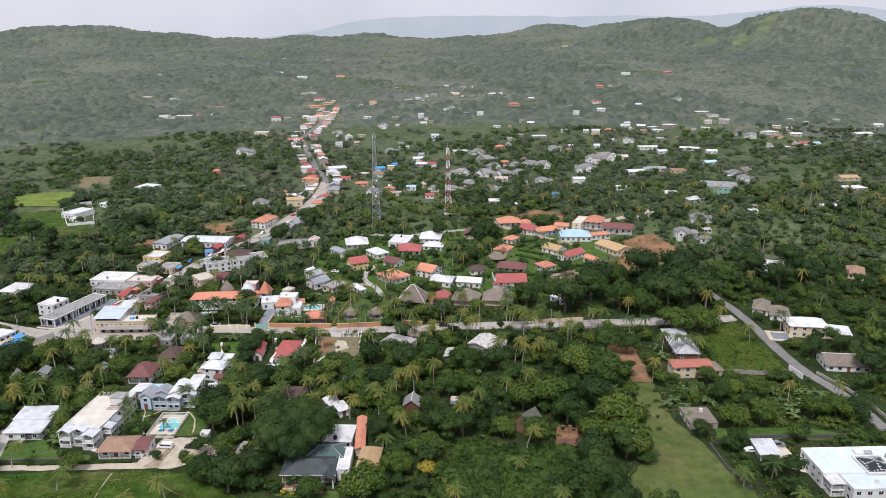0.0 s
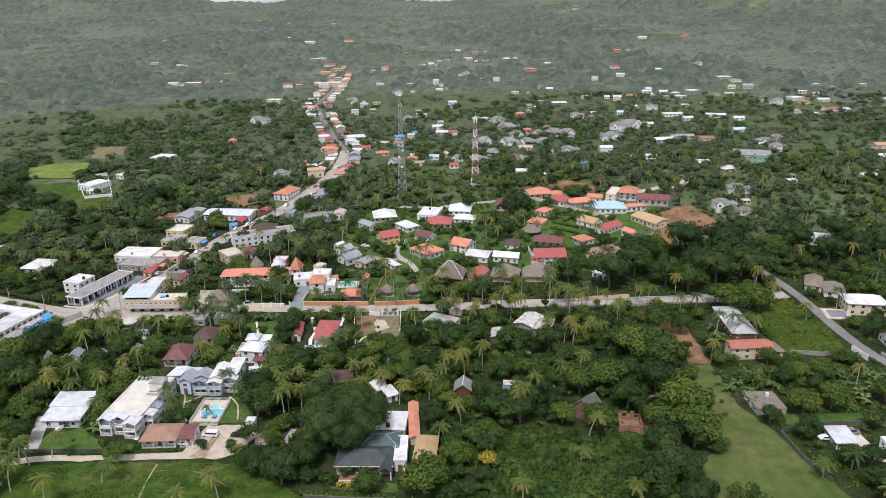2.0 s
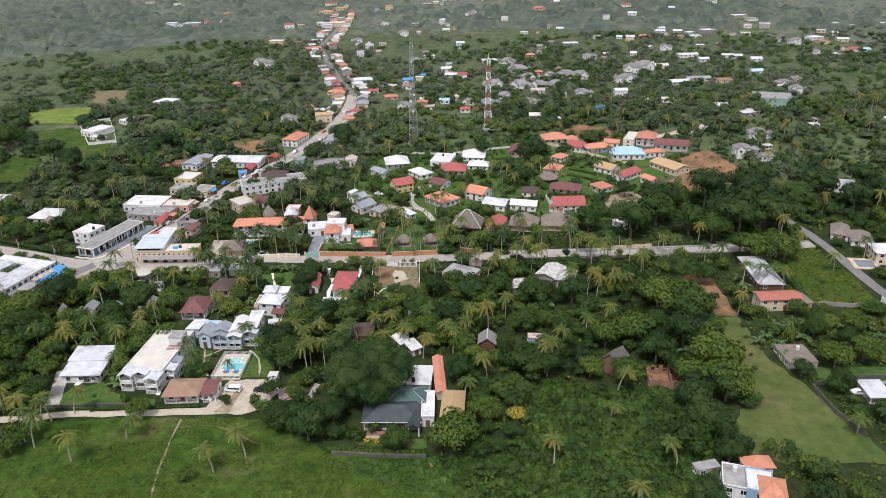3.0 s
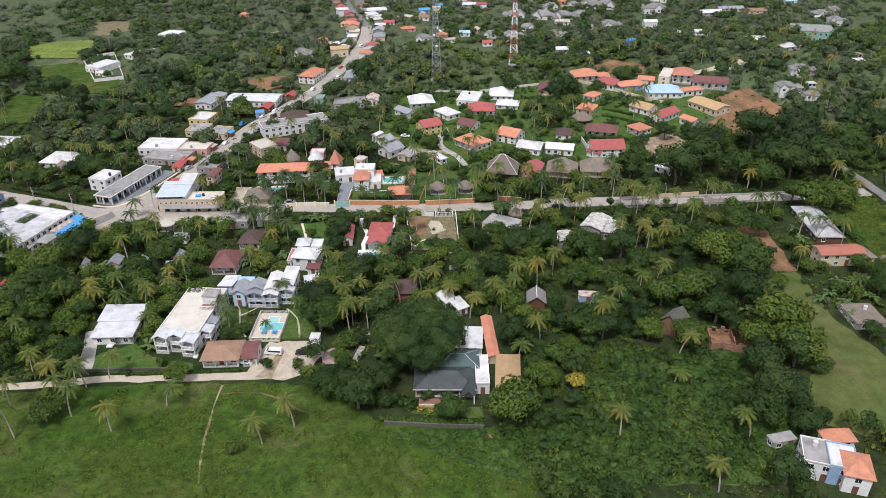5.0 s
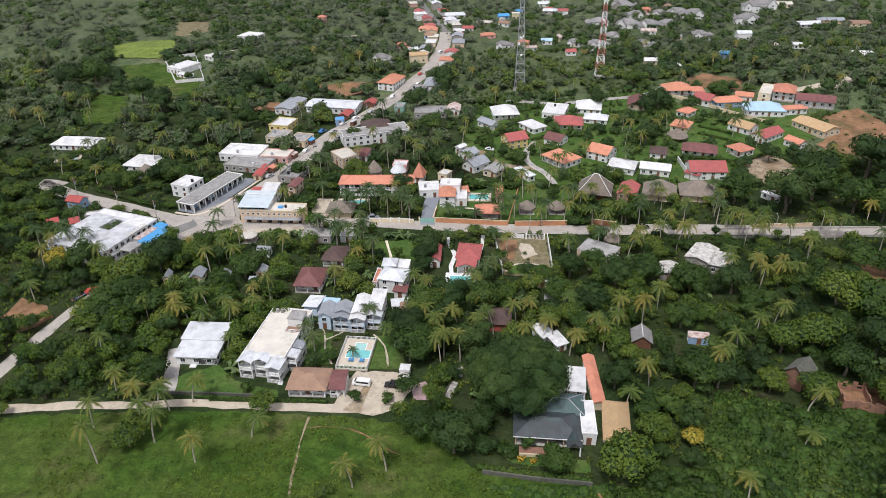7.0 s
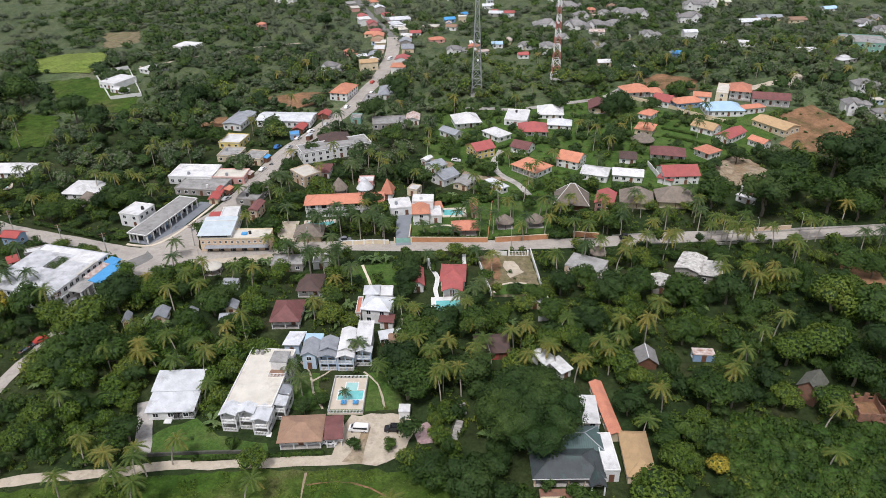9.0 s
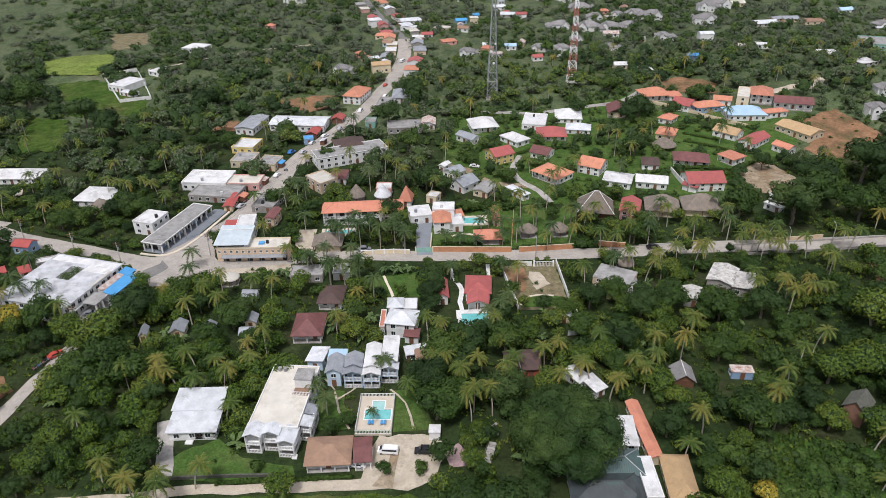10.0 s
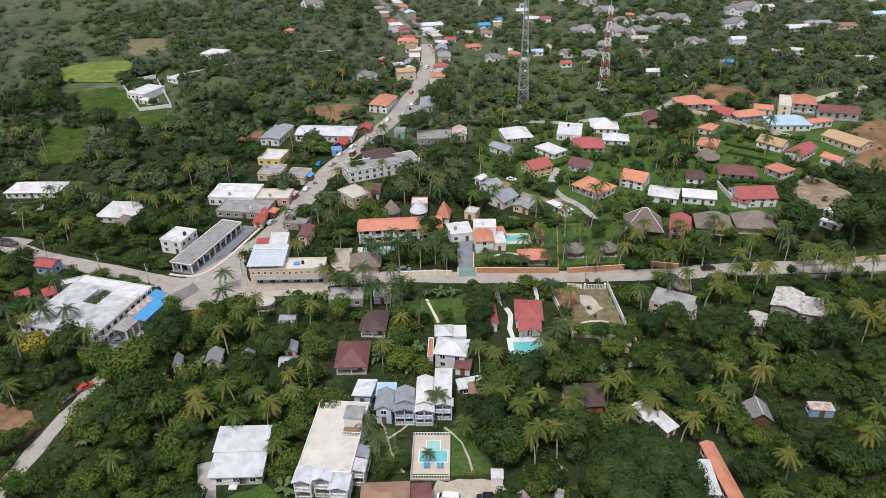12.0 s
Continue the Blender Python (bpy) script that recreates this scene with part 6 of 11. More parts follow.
def corner_block(x, y, yaw, w, d):
    """The long peach building on the corner: shops below a slab awning, small upper windows, a glazed attic under pale metal sheets."""
    b = thing("corner_building", "long peach two-storey building with a pale metal roof", "building", x, y, yaw)
    keep_clear_box(x, y, yaw, w, d, 2.0)
    x0, x1, y0, y1, h = -w / 2, w / 2, -d / 2, d / 2, 4.8
    add_walls(b, x0, x1, y0, y1, -0.5, h, "peach")
    part("roof", Shape().box(x0 - 0.15, x1 + 0.15, y0 - 0.15, y1 + 0.15, h + 0.003, h + 0.18), "flat_cream", b)
    add_parapet(b, x0 - 0.15, x1 + 0.15, y0 - 0.15, y1 + 0.15, h + 0.183, "cream", 0.35)
    part("awning", Shape().slab([(x0 + 1.5, y0 - 1.6), (x1 - 0.5, y0 - 1.6), (x1 - 0.5, y0 - 0.01), (x0 + 1.5, y0 - 0.01)], lambda u, v: 2.5 + 0.25 * (v - y0), lambda u, v: 2.35 + 0.25 * (v - y0)), "tin_grey", b, "grey sheet awning over the shop fronts")
    n = int(w / 1.9)
    for i in range(n):
        add_window(b, x0 + w * (i + 0.5) / n, y0, 3.3, 0, 0.7, 0.8)
        if i % 2:
            part("shopfront", Shape().box(x0 + w * (i + 0.5) / n - 0.9, x0 + w * (i + 0.5) / n + 0.9, y0 - 0.05, y0 - 0.004, 0.1, 2.2), "dark", b)
    xm = x0 + w * 0.45
    add_walls(b, x0 + 0.3, xm, y0 + 0.4, y1 + 5.0, h + 0.19, h + 1.7, "white")
    part("window_band", Shape().box(x0 + 0.6, xm - 1.2, y0 + 0.34, y0 + 0.396, h + 0.7, h + 1.5), "glass", b)
    part("metal_roof", roof_shape("shed", x0 - 0.3, xm + 0.2, y0 - 0.4, y1 + 5.0, h + 1.7, 1.1, 0.2), "tin_blue_white", b, "pale blue-white sheet roof")
    part("roof_ridge", Shape().box(x0 + 0.2, xm, y1 + 2.0, y1 + 2.3, h + 2.75, h + 2.95), "white", b)
    part("water_tank", Shape().bar((x1 - w * 0.3, 0, h + 0.18), (x1 - w * 0.3, 0, h + 1.2), 0.5, 10), "rubber", b)
    part("roof_hatch", Shape().box(x1 - w * 0.42, x1 - w * 0.34, -1, 0.6, h + 0.185, h + 0.7), "tin_bright_blue", b)
    for i in range(6):
        part("pavement_post", Shape().bar((x0 - 0.6 + i * w / 6, y0 - 2.2, -0.2), (x0 - 0.6 + i * w / 6, y0 - 2.2, 2.4), 0.06, 6), "steel", b)


def hotel(x, y, yaw, w, d):
    """The long two-storey hotel: tiled hipped roof, two rows of recessed balconies in pairs."""
    b = thing("hotel", "long two-storey white hotel with terracotta tiled roof", "hotel", x, y, yaw)
    keep_clear_box(x, y, yaw, w, d, 2.0)
    x0, x1, y0, y1, h = -w / 2, w / 2, -d / 2, d / 2, 5.3
    yw = y0 + 2.0
    add_walls(b, x0 + 0.4, x1 - 0.4, yw, y1 - 0.4, -0.6, h, "white")
    add_roof(b, "hip", x0 + 0.4, x1 - 0.4, y0 + 0.4, y1 - 0.4, h, 1.9, 0.5, "tile_salmon", "x", "tile_salmon")
    n = 7
    bay = (w - 0.8) / n
    for z in (0.1, h / 2):
        part("gallery_floor", Shape().box(x0 + 0.4, x1 - 0.4, y0 + 0.5, yw - 0.003, z - 0.3, z + 0.1), "white", b)
        for i in range(n):
            xa = x0 + 0.4 + i * bay
            # dark panel on the wall, coloured as the shade deep in the balcony
            part("balcony_door", Shape().box(xa + 0.6, xa + bay - 0.6, yw - 0.06, yw - 0.004, z + 0.12, z + 2.35), "dark", b)
            part("curtain", Shape().box(xa + 0.75, xa + bay * 0.42, yw - 0.10, yw - 0.064, z + 0.2, z + 2.2), "white", b)
            add_railing(b, [(xa + 0.45, y0 + 0.6), (xa + bay - 0.45, y0 + 0.6)], z + 0.1, "white", 0.9, 0.5)
    for i in range(n + 1):
        xa = x0 + 0.4 + i * bay
        part("pier", Shape().box(max(xa - 0.4, x0 + 0.4), min(xa + 0.4, x1 - 0.4), y0 + 0.5, yw - 0.003, 0.2, h), "white", b)
    windows_on(b, x0 + 0.4, x1 - 0.4, yw, y1 - 0.4, 0, h, 2, "lr", 3.0)


def court_block(x, y, yaw, w, d):
    """The large two-storey block round a planted court, with blue sheet roofs along its street front."""
    b = thing("courtyard_building", "large white two-storey building round a planted courtyard", "building", x, y, yaw)
    keep_clear_box(x, y, yaw, w + 8, d, 2.0)
    x0, x1, y0, y1, h = -w / 2, w / 2, -d / 2, d / 2, 5.6
    a, c, e, f = -2.4, 2.6, 0.5, 8.0
    walls = Shape()
    for q in ((x0, a, y0, y1), (c, x1, y0, y1), (a, c, y0, e), (a, c, f, y1)):
        walls.box(*q, -0.6, h)
    part("wall", walls, "white", b)
    roof = Shape()
    for q in ((x0 - 0.4, a, y0 - 0.4, y1 + 0.4), (c, x1 + 0.4, y0 - 0.4, y1 + 0.4), (a, c, y0 - 0.4, e), (a, c, f, y1 + 0.4)):
        roof.box(*q, h + 0.003, h + 0.22)
    part("roof", roof, "flat_pale", b, "stained pale roof slab")
    coat = Shape().box(c + 0.3, x1 - 0.2, y1 - 7, y1 - 0.3, h + 0.226, h + 0.25).box(x0 + 0.5, c, y1 - 3.5, y1 - 0.3, h + 0.226, h + 0.25)
    part("roof_coating", coat, "flat_white", b, "freshly painted white strip of roof")
    part("edge_trim", Shape().box(x1 - 0.6, x1 + 0.3, y1 - 14, y1 - 5, h + 0.23, h + 0.4), "flat_cream", b)
    windows_on(b, x0, x1, y0, y1, 0, h, 2, "fr", 2.6, True, 1.4, 1.3)
    part("ledge", Shape().box(x1, x1 + 0.6, y0, y1, h / 2 - 0.1, h / 2 + 0.1), "white", b)
    part("ledge", Shape().box(x0, x1, y0 - 0.6, y0, h / 2 - 0.1, h / 2 + 0.1), "tin_bright_blue", b)
    # street-side lean-tos
    part("awning", roof_shape("shedx", x1 + 3.2, x1 + 7.0, y1 - 13.5, y1 - 1.5, 3.9, -0.7, 0.1), "tin_bright_blue", b, "bright blue sheet roof")
    part("awning", roof_shape("shedx", x1 + 0.7, x1 + 4.4, y1 - 3.0, y1 + 0.8, 4.3, -0.5, 0.1), "tin_bright_blue", b, "bright blue sheet roof")
    part("awning", roof_shape("shedx", x1 + 0.65, x1 + 3.1, y1 - 13.0, y1 - 3.2, 4.3, -0.3, 0.0), "tin_rust", b, "rust-brown sheet roof")
    add_posts(b, [(x1 + 6.6, y1 - 13 + 3.6 * i) for i in range(4)], -0.3, 3.3, 0.12, "blue_wall")
    part("wall", Shape().box(x1 + 0.65, x1 + 3.4, y1 - 12.8, y1 - 1.8, -0.4, 3.7), "white", b)
    # entrance porch
    part("porch_roof", Shape().box(x1 + 0.65, x1 + 5.6, y1 - 20, y1 - 14, 3.6, 3.85), "flat_grey", b, "grey slab porch roof")
    add_posts(b, [(x1 + 5.3, y1 - 19.6), (x1 + 5.3, y1 - 16.9), (x1 + 5.3, y1 - 14.4)], -0.3, 3.6, 0.22, "white")
    part("forecourt_floor", Shape().box(x1 + 0.1, x1 + 9.0, y0, y1, -0.3, 0.16), "concrete", b)


def shop_row(x, y, yaw, w, d):
    """The long row of shops with a colonnade towards the street."""
    b = thing("shop_row", "long single-storey white shop row with a colonnade", "shops", x, y, yaw)
    keep_clear_box(x, y, yaw, w, d, 2.0)
    x0, x1, y0, y1, h = -w / 2, w / 2, -d / 2, d / 2, 3.3
    part("wall", Shape().box(x0, x1 - 2.4, y0 + 2.0, y1, -0.4, h), "white", b)
    part("roof", Shape().box(x0 - 0.3, x1 + 0.2, y0, y1 + 0.3, h + 0.003, h + 0.3), "flat_grey", b, "stained grey roof slab")
    add_parapet(b, x0 - 0.3, x1 + 0.2, y0, y1 + 0.3, h + 0.303, "white", 0.3, 0.25)
    part("floor", Shape().box(x0 - 0.3, x1 + 0.4, y0, y1, -0.4, 0.2), "paving", b)
    n = 9
    for i in range(n + 1):
        part("post", Shape().box(x1 - 0.35, x1 + 0.05, y0 + 0.3 + (d - 0.9) * i / n, y0 + 0.7 + (d - 0.9) * i / n, 0.2, h), "white", b)
    for i in range(n):
        yc = y0 + 2.2 + (d - 2.6) * (i + 0.5) / n
        part("shopfront", Shape().box(x1 - 2.44, x1 - 2.36, yc - 1.2, yc + 1.2, 0.25, 2.7), "glass" if i % 3 else "blue_wall", b)
    for i in range(2):
        part("post", Shape().box(x0 + 0.2 + 3.2 * i, x0 + 0.6 + 3.2 * i, y0 + 0.2, y0 + 0.6, 0.2, h), "white", b)
    part("shopfront", Shape().box(x0 + 1.0, x1 - 3.2, y0 + 1.94, y0 + 2.04, 0.25, 2.8), "dark", b)


def lattice_tower(label, x, y, h, w0, w1, mats, sections, dishes):
    """A square lattice mast: each section with legs, rings and crossed braces."""
    b = thing("lattice_tower", label, "tower", x, y)
    keep_clear_box(x, y, 0, w0, w0, 2)
    for k in range(sections):
        s = Shape()
        za, zb = h * k / sections, h * (k + 1) / sections
        ra, rb = (w0 + (w1 - w0) * (k / sections) ** 0.8) / 2, (w0 + (w1 - w0) * ((k + 1) / sections) ** 0.8) / 2
        ca = [(ra * i, ra * j, za) for i, j in ((-1, -1), (1, -1), (1, 1), (-1, 1))]
        cb = [(rb * i, rb * j, zb) for i, j in ((-1, -1), (1, -1), (1, 1), (-1, 1))]
        for i in range(4):
            j = (i + 1) % 4
            s.bar(ca[i], cb[i], 0.17)
            s.bar(ca[i], cb[j], 0.09).bar(ca[j], cb[i], 0.09).bar(cb[i], cb[j], 0.1)
        part("section", s, mats[k % len(mats)], b)
    for z, r, g in dishes:
        q = Vector((math.cos(g), math.sin(g), 0))
        c = q * (w0 + (w1 - w0) * z / h) * 0.6 + Vector((0, 0, z))
        part("dish", Shape().bar(c, c + q * 0.35, r, 12, r * 0.8), "white_paint", b)
    part("mast", Shape().bar((0, 0, h), (0, 0, h + 3.5), 0.08, 5), mats[0], b)
    part("base_slab", Shape().box(-w0 / 2 - 0.5, w0 / 2 + 0.5, -w0 / 2 - 0.5, w0 / 2 + 0.5, -0.5, 0.3), "concrete", b)
    for i in range(3):
        part("antenna_panel", Shape().box(-0.15, 0.15, -0.1, 0.1, -1.0, 1.0), "white_paint", b, at=pose(0, 0, h - 2, 0, 0, 120 * i) @ pose(w1 / 2 + 0.5, 0, 0))


def car_profile(ln, wd, ht, kind):
    """Side outline of a vehicle's body and of its glazed cabin: (x, z) rows."""
    if kind == "van":
        body = ((-ln / 2, 0.35), (-ln / 2, ht * 0.62), (-ln / 2 + 0.1, ht - 0.1), (-ln / 2 + 0.4, ht), (ln / 2 - 1.6, ht), (ln / 2 - 0.7, ht * 0.62), (ln / 2 - 0.05, ht * 0.52), (ln / 2, 0.35))
        band = (-ln / 2 + 0.3, ln / 2 - 1.15, ht * 0.6, ht * 0.86)
    else:
        body = ((-ln / 2, 0.3), (-ln / 2, 0.85), (-ln / 2 + 0.7, 0.95), (-ln / 2 + 1.3, ht), (ln / 2 - 2.0, ht), (ln / 2 - 1.2, 0.95), (ln / 2 - 0.1, 0.8), (ln / 2, 0.3))
        band = (-ln / 2 + 1.05, ln / 2 - 1.55, 0.95, ht - 0.12)
    return body, band


def vehicle(label, x, y, yaw, kind="car", paint="white_paint", group=""):
    ln, wd, ht = {"car": (4.3, 1.75, 1.45), "van": (4.9, 1.8, 1.95), "suv": (4.6, 1.85, 1.75)}[kind]
    b = thing("van" if kind == "van" else "car", label, "van" if kind == "van" else "car", x, y, yaw, z=ground_z(x, y) + 0.14, group=group)
    keep_clear_box(x, y, yaw, ln, wd, 0.8)
    body, band = car_profile(ln, wd, ht, kind)
    bm = bmesh.new()
    left = [bm.verts.new((px, -wd / 2 + (0.16 if pz > ht * 0.7 else 0), pz)) for px, pz in body]
    right = [bm.verts.new((px, wd / 2 - (0.16 if pz > ht * 0.7 else 0), pz)) for px, pz in body]
    bm.faces.new(left)
    bm.faces.new(right[::-1])
    for i in range(len(body)):
        j = (i + 1) % len(body)
        bm.faces.new((left[j], left[i], right[i], right[j]))
    bmesh.ops.bevel(bm, geom=bm.edges[:], offset=0.06, segments=2, affect="EDGES")
    me = bpy.data.meshes.new("body")
    bm.to_mesh(me)
    bm.free()
    me.materials.append(M[paint])
    part("body", me, paint, b)
    for sg in (-1, 1):
        yy = sg * (wd / 2 - 0.07)
        part("side_window", Shape().box(band[0], band[1], min(yy, yy + sg * 0.06), max(yy, yy + sg * 0.06), band[2], band[3]), "glass", b)
        for fx in (-0.31, 0.3):
            wheel = part("wheel", Shape().bar((fx * ln, sg * (wd / 2 - 0.2), 0.33), (fx * ln, sg * (wd / 2 + 0.01), 0.33), 0.33, 12), "rubber", b)
            part("rim", Shape().bar((fx * ln, sg * (wd / 2 + 0.012), 0.33), (fx * ln, sg * (wd / 2 + 0.025), 0.33), 0.19, 8), "silver_paint", wheel)
    zf = band[3]
    part("windscreen", Shape().face((band[1] + 0.02, -wd / 2 + 0.25, zf + 0.05), (band[1] + (0.62 if kind == "van" else 0.5), -wd / 2 + 0.2, band[2] + 0.03), (band[1] + (0.62 if kind == "van" else 0.5), wd / 2 - 0.2, band[2] + 0.03), (band[1] + 0.02, wd / 2 - 0.25, zf + 0.05)), "glass", b)
    return b


def motorbike(label, x, y, yaw, paint):
    b = thing("motorcycle", label, "motorcycle", x, y, yaw, z=ground_z(x, y) + 0.13, group="parked motorcycles")
    for px in (-0.62, 0.62):
        part("wheel", Shape().bar((px, -0.06, 0.3), (px, 0.06, 0.3), 0.3, 12), "rubber", b)
    part("engine", Shape().box(-0.3, 0.25, -0.13, 0.13, 0.25, 0.6), "grey_paint", b)
    part("tank", Shape().box(-0.05, 0.4, -0.16, 0.16, 0.62, 0.88), paint, b)
    part("seat", Shape().box(-0.7, -0.06, -0.13, 0.13, 0.7, 0.82), "rubber", b)
    part("fork", Shape().bar((0.62, 0, 0.3), (0.4, 0, 1.0), 0.05), "silver_paint", b)
    part("handlebar", Shape().bar((0.38, -0.35, 1.02), (0.38, 0.35, 1.02), 0.03), "rubber", b)
    return b


def utility_pole(x, y, yaw, h=9.0, lamp=False):
    b = thing("street_lamp" if lamp else "utility_pole", "grey street lamp with a bent arm" if lamp else "concrete utility pole with crossarms", "lamp" if lamp else "pole", x, y, yaw, group="street lamps" if lamp else "utility poles")
    part("pole", Shape().bar((0, 0, -0.4), (0, 0, h), 0.17, 8, 0.10), "concrete", b)
    if lamp:
        part("arm", Shape().bar((0, 0, h - 0.1), (1.3, 0, h + 0.4), 0.05), "steel", b)
        part("lamp_head", Shape().box(1.1, 1.7, -0.13, 0.13, h + 0.36, h + 0.5), "steel", b)
    else:
        for z in (h - 0.5, h - 1.3):
            part("crossarm", Shape().box(-1.0, 1.0, -0.07, 0.07, z - 0.07, z + 0.07), "wood", b)
        part("transformer", Shape().bar((0.35, 0, h - 2.9), (0.35, 0, h - 2.0), 0.26, 10), "grey_paint", b)
    return b


def wires(name, pts, h, offsets=(-0.9, 0, 0.9)):
    s = Shape()
    for (ax, ay), (bx, by) in zip(pts, pts[1:]):
        d = math.hypot(bx - ax, by - ay)
        nx, ny = -(by - ay) / d, (bx - ax) / d
        for o in offsets:
            last = None
            for i in range(9):
                q = i / 8
                p = (ax + (bx - ax) * q + nx * o, ay + (by - ay) * q + ny * o, h - 0.5 - 0.09 * d * q * (1 - q) + ground_z(ax, ay))
                if last:
                    s.bar(last, p, 0.02, 3)
                last = p
    return alone(name, s, "rubber", "black power lines slung between utility poles", "cables")


def hedge(label, pts, w, h, seed, leaf="shrub"):
    """A clipped or rough hedge along a line: leaf clumps over an inner mass coloured dark for shade."""
    rnd, vs, fs, inner, norms, k = np.random.default_rng(seed), [], [], [], [], 0
    for (ax, ay), (bx, by) in zip(pts, pts[1:]):
        n = max(1, int(math.hypot(bx - ax, by - ay) / (w * 0.8)))
        for i in range(n + 1):
            v, f, inn, nn = crown_arrays(int(rnd.integers(1e6)), w * 0.75, h * rnd.uniform(0.9, 1.1), 0.0, 3, int(90 + 28 * h), 0.3)
            px, py = ax + (bx - ax) * i / n, ay + (by - ay) * i / n
            vs.append(v + (px, py, ground_z(px, py)))
            fs += [tuple(k + q for q in g) for g in f]
            inner += inn
            norms.append(nn)
            k += len(v)
    keep_clear_line(pts, w * 0.6)
    return tagged(new("hedge", crown_mesh("hedge", (np.concatenate(vs), fs, inner, np.concatenate(norms)), leaf)), label, "hedge", kind="stuff")


def far_house(x, y, yaw, w, d, h, roof, mat, wall, name="house", rise=1.4):
    """A distant house: walls, roof, and windows in its front."""
    label = FAR_LABEL[mat] if name == "house" else FAR_LABEL[mat].replace("small house", "roadside shop").replace("small pale house", "pale roadside shop").replace("small concrete house", "concrete roadside shop") if name == "shop" else FAR_LABEL[mat].replace("house", "outbuilding")
    b = thing(name, label, name, x, y, yaw, group="distant " + name + "s")
    keep_clear_box(x, y, yaw, w, d, 0.5)
    x0, x1, y0, y1 = -w / 2, w / 2, -d / 2, d / 2
    if mat == "thatch":
        rise = 0.32 * min(w, d)
    add_walls(b, x0, x1, y0, y1, -2.5, h, wall, roof, rise)
    add_roof(b, roof, x0, x1, y0, y1, h + 0.003, 0.0 if roof == "flat" else rise, 0.35, "shingle" if mat == "thatch" else mat)
    n = max(2, int(w / 4))
    if mat == "thatch":
        # a gabled wing towards the front and a lower one beside it
        side = 1 if int(abs(x)) % 2 else -1
        xa = side * w * 0.22
        add_walls(b, xa - w * 0.2, xa + w * 0.2, y0 - 2.6, y0 - 0.02, -2.5, h - 0.1, wall, "gable", rise * 1.1, "y")
        part("roof", roof_shape("gable", xa - w * 0.2, xa + w * 0.2, y0 - 2.6, 0.5, h - 0.1, rise * 1.1, 0.3, axis="y"), "shingle", b)
        part("window", window_mesh(1.2, 1.1, "plain")[1], "glass", b, at=pose(xa, y0 - 2.64, h - 1.7))
        xb = -side * (w * 0.5 + 2.0)
        add_walls(b, xb - 1.9, xb + 1.9, y0 + 1.0, y1 - 1.0, -2.5, h - 0.9, wall)
        part("roof", roof_shape("hip", xb - 2.3, xb + 2.3, y0 + 0.6, y1 - 0.6, h - 0.9, rise * 0.8, 0.3), "shingle", b)
    for i in range(n):
        part("window", window_mesh(1.2, 1.1, "plain")[1], "glass", b, at=pose(x0 + w * (i + 0.5) / n, y0 - 0.02, 1.0))


FAR_LABEL = {
    "flat_white": "small pale house with a white flat roof", "flat_grey": "small concrete house with a grey slab roof", "tin_white": "small house with a pale tin roof",
    "tin_grey": "small house with a grey sheet roof", "tile_orange": "small house with an orange roof", "tile_red": "small house with a red roof", "tile_salmon": "small house with a pinkish tiled roof",
    "tile_brown": "small house with a brown roof", "tin_blue": "small house with a pale blue roof", "tin_bright_blue": "small shed with a bright blue roof", "flat_cream": "small house with a cream slab roof", "thatch": "pale house with grey gabled shingle roofs in an estate", "tin_rust": "small shed with a rusty roof", "tile_tan": "small house with a tan roof"}

# ---- houses of the village ----

hotel(-90.9, 313.6, 1.4, 30.4, 9.3)
house("white house with a wide white metal roof", -241.9, 361.9, -3, 22.7, 10.6, 2.5, "hip", "flat_white", "white", cap="white")
house("white house with a patched white roof", -198.8, 338.5, -9.4, 15.4, 13.7, 2.5, "hip", "flat_white", "white", 1.6, cap="white")
house("white two-storey cubic house with a flat roof", -169.2, 311.4, -19.1, 8.4, 9.6, 4.9, "flat", "flat_white", "white", storeys=2)
house("long white commercial building with a flat white roof", -157.3, 350.4, -7.5, 18.7, 12.8, 3.3, "flat", "flat_white", "white", category="shop")
house("low shop with a pale slab roof", -141.8, 347.4, -6, 13.9, 8.8, 2.9, "flat", "flat_cream", "pink", category="shop")
house("bare concrete block building with a stained slab roof", -151.2, 338.2, -11.5, 19.6, 11.5, 2.5, "flat", "flat_grey", "grey_wall", category="shop")
house("street stall under a rusty red sheet roof", -143.7, 329.3, -3.3, 4.4, 12.1, 2.1, "gable", "tin_red", "cream", axis="y", category="stall")
house("white shop with a yellow side wall", -148.9, 389.3, -13, 10.4, 11.7, 2.9, "flat", "flat_white", "yellow", category="shop")
house("bare concrete house with a grey slab roof", -146.6, 372.2, -8.8, 9.8, 10.5, 2.9, "flat", "flat_grey", "cream")
house("bare concrete house with a stained slab roof", -134.9, 367.6, -14.2, 8.5, 9.9, 2.9, "flat", "flat_grey", "cream")
house("white building wing with a grey tin roof", -151.7, 417.3, -14.2, 10.2, 19.9, 3.3, "gable", "tin_grey", "white", 0.8, axis="y", category="shop")
house("long white building with a striped tin roof", -127.8, 416.8, -8.5, 28.5, 13.9, 3.3, "gable", "tin_white", "white", 1.0, category="shop")
house("two-storey house with a bright orange-red hipped roof", -101.4, 456.7, -18.7, 10.9, 17.5, 4.1, "hip", "tile_orange", "white", storeys=2, cap="tile_orange")
house("street stall under a pink sheet awning", -139.6, 333.6, 72, 4.2, 2.6, 2.2, "shed", "tile_salmon", "wood", 0.5, category="stall", name="stall", sides="", door=False, clear=0.5)
